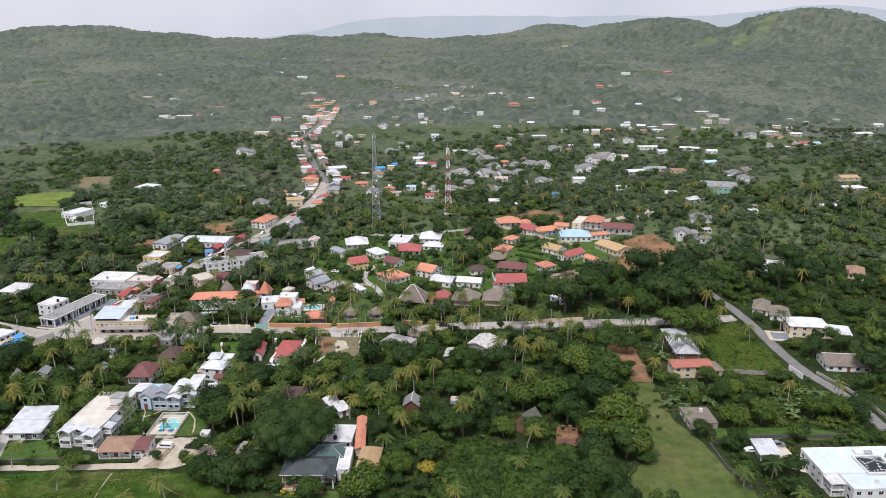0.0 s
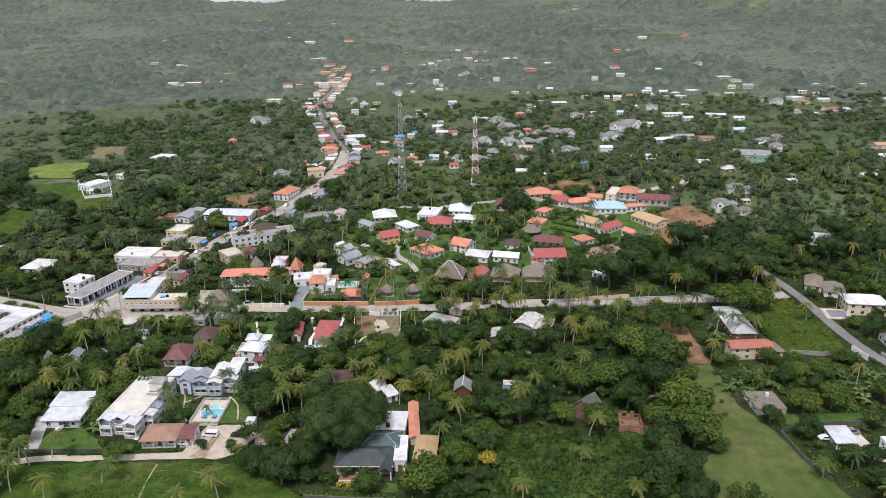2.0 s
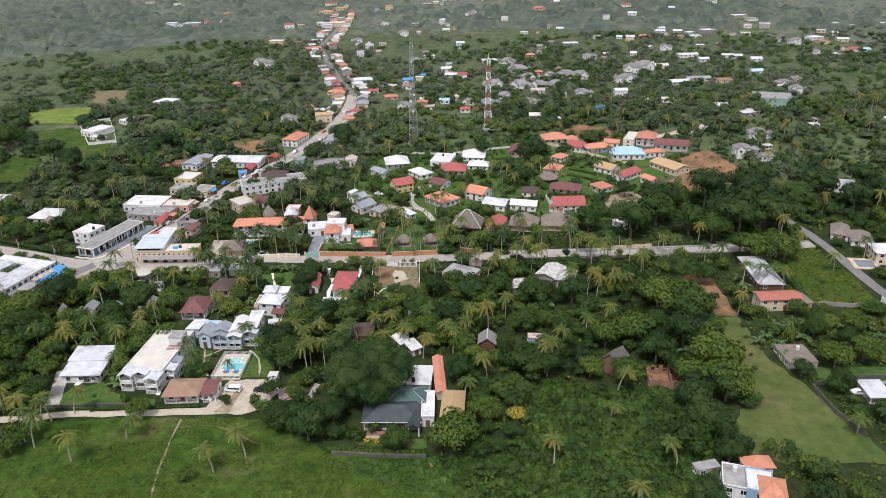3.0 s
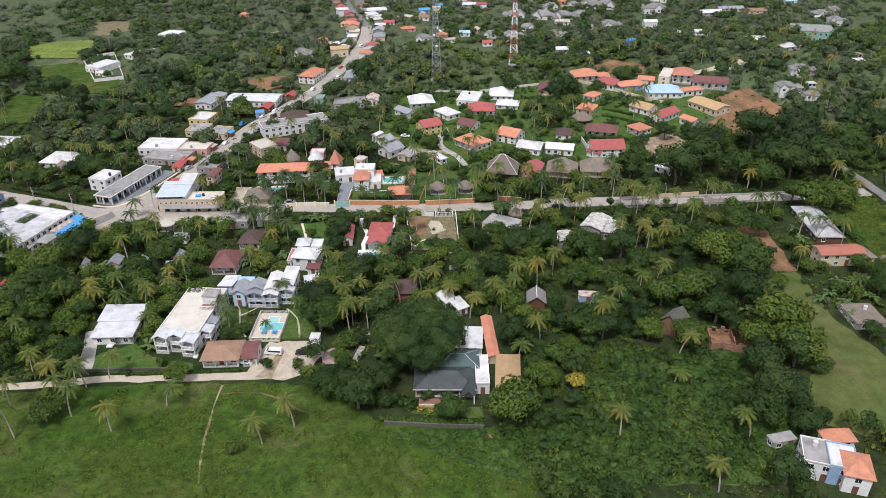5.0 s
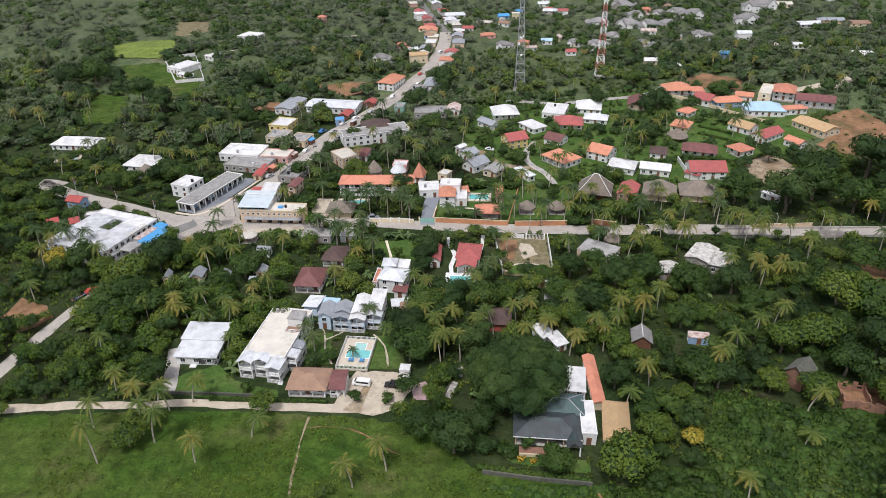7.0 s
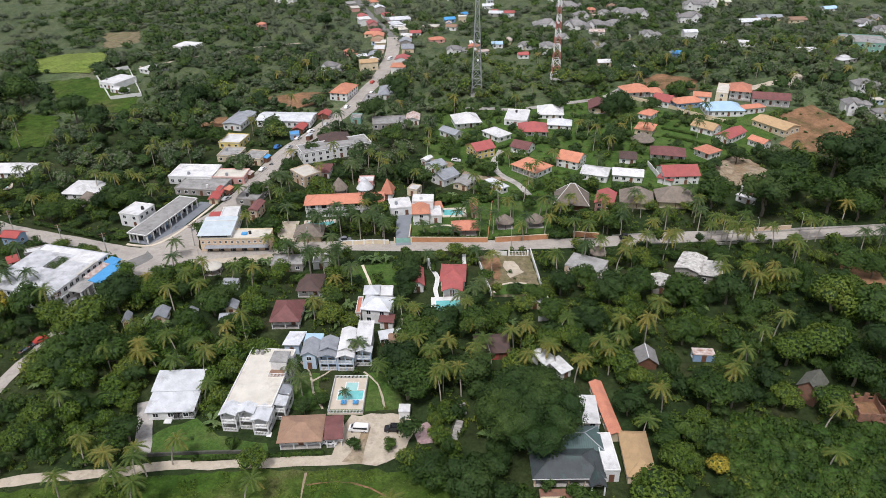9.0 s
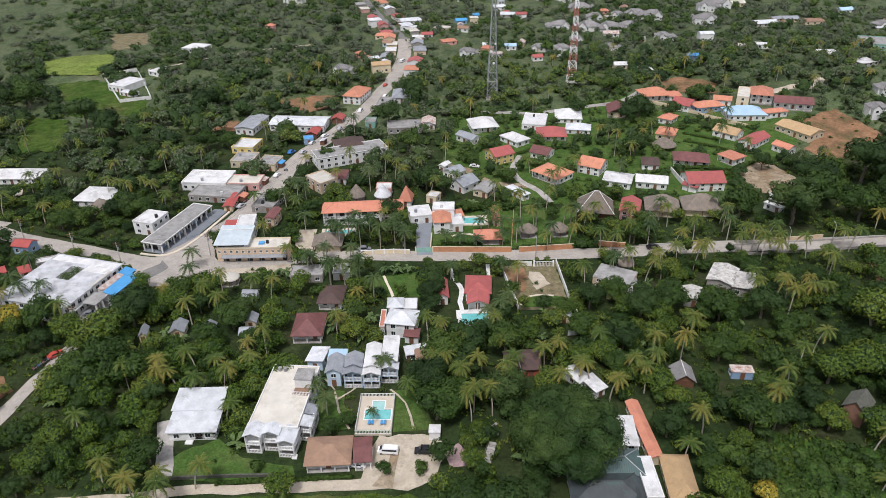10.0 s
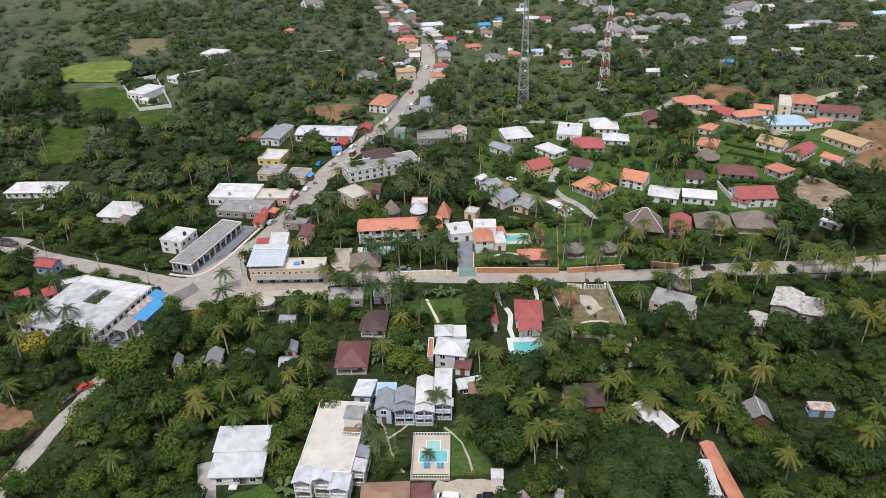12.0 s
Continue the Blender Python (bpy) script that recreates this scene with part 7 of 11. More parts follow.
house("street stall under a blue tarpaulin", -129.9, 366.8, 72, 4.2, 2.6, 2.2, "shed", "tin_bright_blue", "wood", 0.5, category="stall", name="stall", sides="", door=False, clear=0.5)
house("street stall under a white awning", -113.8, 392.6, -108, 4.2, 2.6, 2.2, "shed", "tin_white", "wood", 0.5, category="stall", name="stall", sides="", door=False, clear=0.5)
house("street stall under a rusty awning", -134.2, 349.0, 72, 4.2, 2.6, 2.2, "shed", "tin_rust", "wood", 0.5, category="stall", name="stall", sides="", door=False, clear=0.5)
house("street stall with a red roof", -109.2, 423.3, -10, 6.3, 7.5, 2.1, "gable", "tin_red", "wood", category="stall")
house("street stall with a red roof", -119.6, 404.8, -13.1, 5.8, 8.8, 2.1, "gable", "tin_red", "wood", category="stall")
house("blue kiosk beside the street", -121.1, 394.9, 11, 4.4, 4.5, 2.6, "flat", "tin_bright_blue", "blue_wall", category="kiosk")
house("long white two-storey building with dark roofs", -99.9, 372.7, 21.4, 32.2, 10.8, 4.9, "flat", "flat_grey", "white", storeys=2, category="shop")
house("house with a dark brown hipped roof", -100.4, 381.6, 14.4, 14.7, 14.4, 4.1, "hip", "tile_darkbrown", "white")
house("tan house with a pale flat roof", -109.5, 343.6, -50.8, 10.9, 8.4, 4.5, "flat", "flat_cream", "peach", storeys=2)
house("house with a dark maroon hipped roof", -102.8, 349.8, -4, 7.2, 9.7, 2.9, "hip", "tile_maroon", "white")
house("small pink house with a flat roof", -83.6, 334.8, -3.6, 6.1, 5.4, 3.7, "flat", "flat_white", "pink")
house("small house under a steep red pyramid roof", -74.7, 325.4, -10, 5.3, 6.7, 2.5, "pyramid", "tile_salmon", "white", 5.5)
house("tan house with a maroon gabled roof", -124.6, 312.4, -11, 4.2, 9.1, 4.1, "gable", "tile_maroon", "peach", storeys=2, axis="y")
corner_block(-127.2, 288.5, -2, 24.1, 6.7)
house("white flat-roofed building beside the street", -132.6, 302.9, 2.7, 6.1, 12.5, 5.3, "flat", "flat_white", "white", storeys=2, category="shop")
house("low building with a red and white sheet roof", -138.5, 304.9, -0.2, 5.1, 7.7, 3.3, "shed", "tin_red", "white", category="shop")
house("small grey-roofed wooden cabin", -141.1, 244.5, 1, 4.5, 5.8, 2.3, "gable", "tin_grey", "cream", 1.4, axis="y", name="cabin", category="cabin")
house("small grey-roofed wooden cabin", -131.9, 243.3, 5, 3.7, 5.4, 2.3, "gable", "tin_grey", "cream", 1.4, axis="y", name="cabin", category="cabin")
house("small grey-roofed wooden cabin", -150.6, 242.8, 7.5, 2.5, 4.9, 2.3, "gable", "tin_grey", "cream", 1.4, axis="y", name="cabin", category="cabin")
house("small cabin with a sagging grey roof", -123.5, 261.1, -6.1, 5, 4.2, 2.3, "gable", "tin_grey", "white", 1.2, name="cabin", category="cabin")
house("small grey-roofed wooden cabin", -120.7, 247.2, -0.5, 4, 4.6, 2.3, "gable", "tin_grey", "cream", 1.3, name="cabin", category="cabin")
house("small grey-roofed wooden cabin", -120.4, 241.1, -1.5, 5, 4.6, 2.3, "gable", "tin_grey", "cream", 1.3, name="cabin", category="cabin")
house("house with a very dark brown roof", -97.9, 258.2, -4.9, 8, 10.4, 2.6, "hip", "tile_darkbrown", "white", porch=1.5)
house("house with a brown hipped roof and arched porch", -103.1, 242.5, -2.2, 9.1, 11.6, 2.8, "hip", "tile_maroon", "white", 3.0, porch=2.0)
house("low roadside building with a grey slab roof", -107.2, 272.9, -1.9, 10.5, 6.3, 2.5, "flat", "flat_grey", "grey_wall", category="shop")
house("low white roadside shop with a slab roof", -96.1, 273.4, 0, 5.3, 5.7, 2.5, "flat", "flat_grey", "white", category="shop")
house("brown-roofed house with a covered porch", -69.7, 227, 5.5, 6.2, 4.9, 2.8, "hip", "tile_brown", "wood", porch=2.0)
house("shed with a pale blue-white sheet roof", -72, 228.8, 10.9, 7.2, 3.6, 2.6, "shed", "tin_white", "wood", 0.6, name="shed", category="shed")
house("peach house with a stained grey slab roof", -8.6, 261.7, -31.3, 11.8, 8.9, 3.8, "flat", "flat_grey", "peach", storeys=2, parapet=False)
house("peach house wing with large windows", -7.7, 256.5, -21.7, 8.1, 9, 3.0, "flat", "flat_grey", "peach", parapet=False)
house("abandoned white villa with broken roof slabs", 25.2, 259.5, -33.6, 8.1, 11.6, 3.8, "gable", "ruin_slab", "grey_wall", 1.0)
house("abandoned wing with bleached roof slabs", 30.2, 255.7, -19.7, 7.6, 8.9, 3.3, "shed", "ruin_slab", "grey_wall", 0.8)
house("small ruined white outbuilding", 12.7, 251, -14.1, 6.5, 8, 2.6, "gable", "ruin_slab", "grey_wall", 0.8)
house("blue hut with a rust-streaked white tin roof", 13, 215.5, -7.6, 5.6, 2.9, 2.3, "flat", "tin_rust", "blue_wall", parapet=False, name="shed", category="shed")
house("small hut with a grey gabled roof and white ridge", -3.1, 214.7, -7.1, 6.0, 6.4, 2.0, "gable", "shingle", "wood", 2.2, axis="y", cap="white", name="cabin", category="cabin")
house("outbuilding with a bright white roof", -30.5, 215.9, 30.4, 4.6, 6.6, 2.6, "gable", "flat_white", "white", 0.6, clear=1.5)
house("small outbuilding with a white sloping roof", -27, 212.1, 29.4, 4.2, 6.1, 2.5, "shed", "flat_white", "white", 0.5, clear=1.5)
house("house with a weathered white slab roof", -25.8, 195.1, -5.9, 9.1, 9.8, 2.8, "flat", "flat_white", "white", parapet=False, porch=1.0)
house("small pale outbuilding at the end of a dirt lot", -28.3, 244.8, -8, 4.5, 6.5, 2.4, "gable", "flat_pale", "cream", 0.8, axis="y", name="shed", category="shed", clear=1.0)
house("wooden cabin with a dark brown roof", -44.2, 222.7, 0.5, 9.7, 8.8, 2.5, "gable", "tile_darkbrown", "red_wall", 2.2, axis="x", name="cabin", category="cabin")
house("derelict brick gable house with a mossy grey roof", 34, 198.5, -48, 5.6, 7.0, 4.4, "gable", "stone", "brick", 2.6, axis="y", sides="", door=False, clear=1.2)
ruin("derelict low brick walls choked by plants", 48.6, 191.8, -12, 12.6, 7.6, 2.9, 5)
house("yellow house with a red tiled roof", 99.7, 233.4, 0.6, 15.3, 6.9, 4.5, "gable", "tile_terracotta", "cream", 1.0, storeys=2)
house("thatched house with a peeling white roof", 104.7, 256.9, -4.7, 9.8, 24.1, 2.6, "hip", "flat_pale", "wood", 2.6, axis="y", cap="thatch")
house("small house with a thatched roof", 107.2, 234.6, 3.7, 9.2, 7.8, 2.3, "hip", "thatch", "cream", 2.2)
house("grey flat-roofed shed beside the lawn", 90.5, 200.9, -1, 8.9, 10, 2.1, "flat", "thatch", "grey_wall", parapet=False, name="shed", category="shed")
house("pale yellow two-storey villa with a white hipped roof", 161.8, 267, -11.1, 15.8, 10, 4.9, "hip", "flat_white", "cream", storeys=2, cap="white")
house("garage wing with white and orange walls", 173.9, 264.4, -20.6, 9.6, 10.3, 2.5, "flat", "flat_white", "peach", parapet=False)
house("long house with a white ridge and grey thatched roof", 160.3, 237, -9.2, 16.6, 11.4, 2.3, "gable", "thatch", "white", 2.6, cap="white")
house("house with grey shingled roofs", 155.5, 293, -29.2, 7.5, 12.8, 2.5, "hip", "thatch", "white", 2.6)
house("house with grey shingled roofs", 159.9, 285.6, -21.4, 8.7, 11.9, 2.5, "hip", "thatch", "white", 2.4)
house("brown and white villa with grey roofs", 225.7, 336.6, -30.2, 8.7, 14.3, 2.8, "hip", "tile_brown", "cream", storeys=1)
house("white house with a flat white roof among trees", 187.8, 349.3, -19.1, 12.6, 12, 2.8, "flat", "flat_white", "white")
house("white canopy on posts beside a garden wall", 103.3, 181.3, -6.1, 6.5, 8.8, 2.3, "shedx", "tin_white", "white", 0.3, name="car_shelter", category="shelter", porch=3.0)
house("white villa with a broad white roof", 7.8, 415.6, -9.6, 13.7, 13.8, 2.5, "hip","flat_white","white",cap="white")
house("villa with a maroon tiled roof", 33.7, 420.6, -12.1, 9.9, 14.6, 2.5, "gable","tile_maroon","cream",porch=1.5)
house("white villa with an orange tiled roof and arches", 59.1, 440.7, 4.2, 15.6, 12.9, 2.8, "hip","tile_orange","white",porch=1.5)
house("small villa with a pink tiled roof", 69.1, 436.9, -4, 7.1, 8.8, 2.6, "hip","tile_salmon","white")
house("white villa with a red tiled roof", 69.9, 423.8, -41, 10.3, 10.7, 2.9, "gable","tile_red","white",axis="x")
house("white and blue villa with an orange roof", 80.4, 419.2, 9.2, 16, 9.1, 2.9, "hip","tile_orange","blue_wall")
house("white villa with an orange tiled roof", 90.9, 425.7, -21.7, 9.4, 7.1, 2.8, "gable","tile_orange","white")
house("white villa with a light blue metal roof", 94.9, 407.8, -3.9, 19.5, 12.8, 2.9, "hip","tin_blue","white")
house("two-storey white villa with a red tiled roof", 111.8, 427.1, -21.8, 11.5, 14.6, 4.5, "hip","tile_salmon","white",storeys=2,porch=1.5)
house("cream tower wing with a flat roof", 102.3, 426.8, -25.8, 5.8, 18.1, 4.9, "flat","flat_cream","cream",storeys=2)
house("villa with a pale red roof", 109.6, 406.7, 10.3, 13.1, 6.1, 2.8, "hip","tile_salmon","white")
house("white villa with red and maroon roofs", 123.3, 415.8, -18.8, 18.9, 10.1, 3.3, "gable","tile_maroon","white",porch=1.5)
house("long house with a tan sheet roof", 112.1, 384.5, -61.7, 19.1, 12, 3.1, "gable","tile_tan","cream",axis="x",rise=1.6)
house("villa with a faded orange roof", 78.2, 385.4, -48.7, 12.2, 9.4, 2.8, "gable","tile_tan","white",axis="x")
house("white villa with a red tiled roof", 85.9, 374.7, -52.4, 8.1, 16, 2.9, "gable","tile_red","white",axis="y")
house("white villa with an orange-red roof", 95.6, 365.3, -60.2, 9.1, 6.6, 2.8, "gable","tile_salmon","white",axis="x")
house("white villa with a salmon roof and arched porch", 68, 356.6, -60.5, 9.1, 9.1, 2.9, "hip","tile_salmon","white",porch=1.2)
house("white villa with a dark maroon roof", 49.8, 356.2, -16.9, 15.5, 10.5, 2.7, "hip","tile_maroon","white",porch=1.5)
house("small house with a dark brown roof", 31, 353.6, -14.9, 7.9, 9, 2.6, "hip","tile_darkbrown","white")
house("villa with an orange tiled roof", 49.2, 387.4, -29.7, 9.1, 10.7, 2.8, "hip","tile_orange","cream")
house("villa with a salmon tiled roof", 56.1, 406.2, -41.9, 7.3, 9.4, 2.8, "hip","tile_salmon","white")
house("white villa with a pale roof", 9.2, 398.1, -13.6, 12.3, 8.9, 2.5, "hip","tin_white","white")
house("two-storey white villa with an orange roof", 5.5, 351.7, -34, 10.6, 11.2, 3.7, "gable","tile_orange","white",storeys=2,axis="x")
house("bright white house with a white gabled roof", 12.8, 337.4, -24.3, 11.8, 10.3, 2.9, "gable","flat_white","white",1.6,axis="x")
house("bright white house with a white gabled roof", 25.7, 334.8, -16, 13, 8.5, 2.9, "gable","flat_white","white",1.6,axis="x")
house("house with a bright red tiled roof", 46.1, 332.7, -0.9, 15.5, 11.9, 3.7, "gable","tile_red","white",storeys=2,axis="x")
house("low wing with a red tiled roof", 40.6, 329.6, -40.8, 6.8, 5.6, 2.4, "shed","tile_red","white")
house("house with a faded pinkish-red roof", 9.8, 309.7, -20.7, 7.6, 11.8, 3.7, "gable","tile_red","pink",storeys=2,axis="y")
house("house with dark blue-grey tin roof", -45.1, 390.3, -49.3, 11.5, 6.5, 2.9, "gable","tin_grey","white",axis="x")
house("long white house with a white roof", -36.7, 406.9, 7.9, 13.7, 14.2, 2.9, "hip","flat_white","white",cap="white",porch=1.2)
house("house with a bright white hipped roof", -23.4, 387, -55.3, 12.7, 8.9, 2.8, "hip","flat_white","white")
house("white house with a flat stepped roof", -10.2, 409.6, -14.9, 11.3, 16.2, 2.9, "flat","flat_white","white")
house("house with a bright red roof", -5.2, 391.7, -6.1, 14.3, 12.8, 2.8, "hip","tile_red","white",porch=1.2)
house("white house with a dull red roof", -13.4, 369.1, -33.4, 9.3, 9.3, 2.8, "gable","tile_maroon","white",axis="x")
house("white villa with a wide orange tiled roof", -13.1, 345.8, -49, 14.4, 11.8, 2.9, "hip","tile_orange","white",porch=1.5)
house("pale yellow house with a bright red roof", -33.2, 366.4, -65.4, 10.1, 10.5, 4.1, "gable","tile_red","yellow",storeys=2,axis="y")
house("white shed with a steep white roof", -58, 357.1, -37, 3.4, 5.6, 2.9, "gable","flat_white","white")
house("house with a grey sheet roof", -54.4, 350.1, -47.1, 7.4, 7.6, 2.9, "gable","tin_grey","white")
house("white house with a grey sheet roof", -51, 338.4, -48, 8.8, 9.8, 3.1, "gable","tin_grey","white")
house("low house with a pale grey slab roof", -42.8, 333, -32.5, 7.2, 10, 2.6, "gable","flat_grey","cream",0.8)
house("house with a pale grey hipped roof", -30.1, 329.1, -56.5, 11.2, 4.1, 2.6, "hip","tin_white","white")
house("small white house with an open side", -63.9, 327.1, -26.2, 4.3, 4.8, 2.8, "flat","flat_white","cream")
house("house with a white shed roof beside palms", 64.9, 308.6, -56.8, 7.7, 2.5, 2.5, "shedx","flat_white","white")
house("shed with a pale sheet roof", 70.5, 317.4, -52.7, 6, 3.3, 2.3, "flat","tin_white","grey_wall",parapet=False)
rancho("tall grey thatched hall with a white ridge", -2.9, 312.1, -12.2, 13.2, 11.6, 2.6, 6.5, "wood", cap="white")
rancho("wide thatched roof over a restaurant", 22.4, 311.2, -14, 12.7, 11.1, 2.8, 4.5, "cream")
rancho("wide thatched roof over a restaurant", 37.1, 310.6, -10.2, 14, 11.2, 2.8, 4.5, "cream")
rancho("thatched roof of a large hut", -102.3, 292.9, -1.8, 10.3, 8.5, 2.6, 3.2, "cream")
rancho("round grey thatched shelter", -94.5, 330.6, 0, 7, 7, 2.4, 4.5, cone=True)
rancho("round blue-white conical roof", -84.1, 329.9, 0, 7, 7, 2.4, 4.5, cone=True, mat="tin_white")
rancho("round grey thatched shelter beside a white house", -194.2, 328.6, 0, 8, 8, 2.4, 3, cone=True)
rancho("round grey thatched shelter", 43.6, 373.4, 0, 11, 11, 2.4, 3.2, cone=True)
rancho("round thatched shelter on the lawn", -31, 296.7, 0, 7, 7, 2.3, 2.6, cone=True)
rancho("round thatched shelter on the lawn", -19.7, 296.7, 0, 7, 7, 2.3, 2.6, cone=True)
rancho("open garden pavilion under a hipped orange-tiled roof", -46.0, 293.0, -3, 9.8, 6.8, 2.5, 2.2, mat="tile_salmon", cap="tile_salmon")
rancho("small round thatched shelter", -2.4, 271.4, 0, 6, 6, 2.3, 2.4, cone=True)
rancho("round beige sunshade roof", -131.9, 271.3, 0, 6, 6, 2.4, 2.0, cone=True, mat="flat_cream")
house("small blue house with a red sheet roof", -209, 297.5, -14.4, 7.2, 5.8, 3.3, "gable", "tin_red", "blue_wall", axis="x")
house("shed with a faded red roof", -209.8, 280.3, 33.2, 4.3, 5.3, 2.5, "gable", "tin_red", "white", axis="x", name="shed", category="shed")
house("shed with a faded red roof", -201.5, 280.4, 33.5, 3.7, 5, 2.5, "shed", "tin_red", "white", name="shed", category="shed")
house("low building with a pale patched roof", -195.8, 286.7, 19.8, 8.2, 3.5, 2.5, "flat", "flat_white", "grey_wall")
house("low shop with a stained slab roof", -129, 327.6, -13.1, 8.8, 12.2, 2.5, "flat", "flat_grey", "grey_wall", category="shop")
house("low shop with a rusty sheet roof", -116.9, 417.9, -13.8, 6.9, 7.2, 2.5, "shed", "tin_rust", "wood", category="shop")
house("teal shop front beside the street", -92.2, 415.8, -4.4, 5.1, 7.5, 2.8, "flat", "flat_grey", "green_wall", category="shop")
house("house with a grey slab roof beside the street", -84.9, 443.3, -9.1, 9.1, 14.2, 2.8, "flat", "flat_grey", "grey_wall")
house("house with a dark tin roof", -76.4, 455.1, -3.1, 11.1, 15.7, 3.0, "hip", "tin_grey", "white")
house("low house with a grey slab roof", -75.4, 409, 2.5, 16.6, 11.2, 2.6, "flat", "flat_grey", "grey_wall")
house("small house with a rusty roof", -63.3, 412.4, -3.3, 7.2, 10.3, 2.6, "gable", "tin_rust", "white")

# ---- particular buildings ----
balcony_villa(-103.8, 207.3, -7.5, 14.4, 26.2)
b = thing("house", "white house with two stepped pale metal roofs", "house", -126.4, 207.4, -1.2)
house("", -126.4, 211.2, -1.2, 12.4, 7.6, 3.5, "shed", "tin_white", "white", 0.7, base=b, sides="lr")
house("", -126.2, 204.1, -1.2, 12.2, 7.2, 2.7, "shed", "tin_white", "white", 0.6, base=b, door=False)
# two solid dark panels for the shade inside open bays
for xa in (0.6, 3.3):
    part("open_bay", Shape().box(xa, xa + 2.3, -3.1, -2.84, 0.2, 2.2), "dark", b, "dark panel for the shade inside an open bay")
part("step", Shape().box(-1.6, 0.2, -4.6, -3.3, -0.2, 0.3), "white", b)
b = thing("house", "low white house with brown and dark red roofs", "house", -92.9, 192.9, -0.3)
house("", -92.9, 192.9, -0.3, 10.7, 9.1, 2.6, "hip", "tile_brown", "white", 1.9, porch=1.2, base=b)
house("", -85.1, 192.6, 1.9, 4.4, 8, 2.8, "gable", "tile_maroon", "white", 0.9, axis="x", porch=1.6, base=b, over=0.3)
deck_pool(-82.8, 206.5, -3.6, 8.9, 13.5)
court_block(-183.6, 267.7, -18.8, 24.8, 26.6)
shop_row(-158.5, 308.2, -19.5, 7.8, 31.6)
b = thing("villa", "white two-storey villa with orange tiled roofs", "house", -60.8, 309.6, -4.5)
house("", -60.8, 309.6, -4.5, 7.9, 6.1, 6.1, "flat", "flat_white", "white", storeys=2, base=b)
house("", -61.8, 303.9, 0.6, 6.9, 9.7, 4.8, "hip", "tile_orange", "white", 1.8, storeys=2, base=b)
house("", -56.5, 304.5, 2.1, 4.5, 7.8, 3, "flat", "flat_white", "white", base=b)
house("", -69.7, 312.3, 7.7, 8.1, 8.4, 3.1, "flat", "flat_white", "white", base=b, sides="f")
house("", -55.5, 310, 11.3, 4.2, 4.6, 2.6, "shed", "tile_orange", "white", 0.8, base=b, sides="f")
pool("blue villa pool with a paved edge", -49.5, 308.9, -1.1, 7.4, 4.7, 10.4, 7.7)
house("narrow open shelter with an orange tiled roof", -41.3, 309.2, -1.2, 3.2, 11.3, 2.3, "gable", "tile_orange", "cream", 1.0, axis="y", name="garden_shelter", category="shelter")
b = thing("villa", "white villa with a deep red tiled roof", "house", -52.4, 259.9, -6.1)
house("", -52.4, 259.9, -6.1, 8.4, 10.6, 3.1, "hip", "tile_red", "white", 1.9, base=b, cap="tile_red")
house("", -53.2, 252.2, -5.3, 6.8, 6.2, 3, "gable", "tile_red", "white", 1.3, axis="y", base=b, porch=1.5)
house("small annexe with a deep red roof", -63.9, 259, 0.4, 4.2, 11, 2.6, "gable", "tile_red", "white", 1.6, axis="y")
pool("bright blue pool beside a red-roofed villa", -54.7, 245.9, -0.7, 7.7, 5.3, 10.7, 9.3, "white")
pool("long narrow hotel pool", -99.5, 303.4, 0.7, 9.8, 3, 12.8, 6)
pool("small half-dry pool beside the road", 150, 264.7, -12.8, 7, 7, 10, 10, "peach", fill="paving")
pool("blue pool beside a white house", -239.7, 347.4, 19.9, 7.3, 4.5, 11.3, 8.5)
b = thing("villa", "blue and white two-storey villa with galleries", "house", -88.7, 222.1, -2.5)
house("", -88.7, 222.1, -2.5, 4.9, 5.7, 5.1, "gable", "tin_grey", "pale_blue_wall", 1.2, axis="y", storeys=2, base=b)
wing(b, -88.7, 222.1, -2.5)
balcony_bay(b, -2.4, 2.4, -4.8, -2.9, 4.6, "tin_grey", "pale_blue_wall")
house("", -93.7, 221.4, -4.9, 4.6, 7.2, 4.6, "gable", "tin_grey", "pale_blue_wall", 1.4, axis="y", storeys=2, base=b)
house("", -93.5, 226.3, -4.6, 5.1, 4.6, 3.6, "shed", "tin_blue", "white", 0.6, base=b, sides="f")
house("", -83.8, 223.6, -2.8, 4.3, 10, 5.4, "gable", "flat_white", "white", 0.9, axis="y", storeys=2, base=b)
balcony_bay(b, -2.2, 2.2, -6.8, -5, 4.6, "flat_white", "pale_blue_wall")
house("", -79.1, 225.5, -4, 4.5, 10.3, 5.7, "shed", "flat_white", "white", 0.7, storeys=2, base=b)
balcony_bay(b, -2.3, 2.3, -7, -5.2, 4.8, "tin_white", "pale_blue_wall")
house("lean-to with a pale sheet roof beside a blue villa", -99.1, 228, -12.5, 5.2, 6.5, 3.0, "shedx", "tin_white", "pale_blue_wall", 0.5, name="shed", category="shed")
b = thing("villa", "white villa with pale hipped roofs and terraces", "house", -76.1, 241.5, -12.4)
house("", -76.1, 241.5, -12.4, 9, 7.7, 4.8, "hip", "tin_white", "white", 1.8, storeys=2, base=b, cap="white")
house("", -78.1, 248.6, -1.6, 5, 5.4, 5.1, "pyramid", "tin_white", "white", 1.6, storeys=2, base=b)
house("", -81.8, 244.2, -3.4, 1.4, 8.3, 2.6, "flat", "tile_salmon", "white", base=b, sides="l")
house("", -73.4, 236.5, -10.4, 4.6, 3.4, 2.5, "shed", "tile_maroon", "white", 0.8, base=b, sides="f")
house("", -73.7, 249, -2.5, 3.9, 5.2, 4.1, "flat", "flat_white", "white", base=b, sides="r")
b = thing("house", "house with broad dark slate and faded teal hipped roofs", "house", -31.4, 180.6, -3)
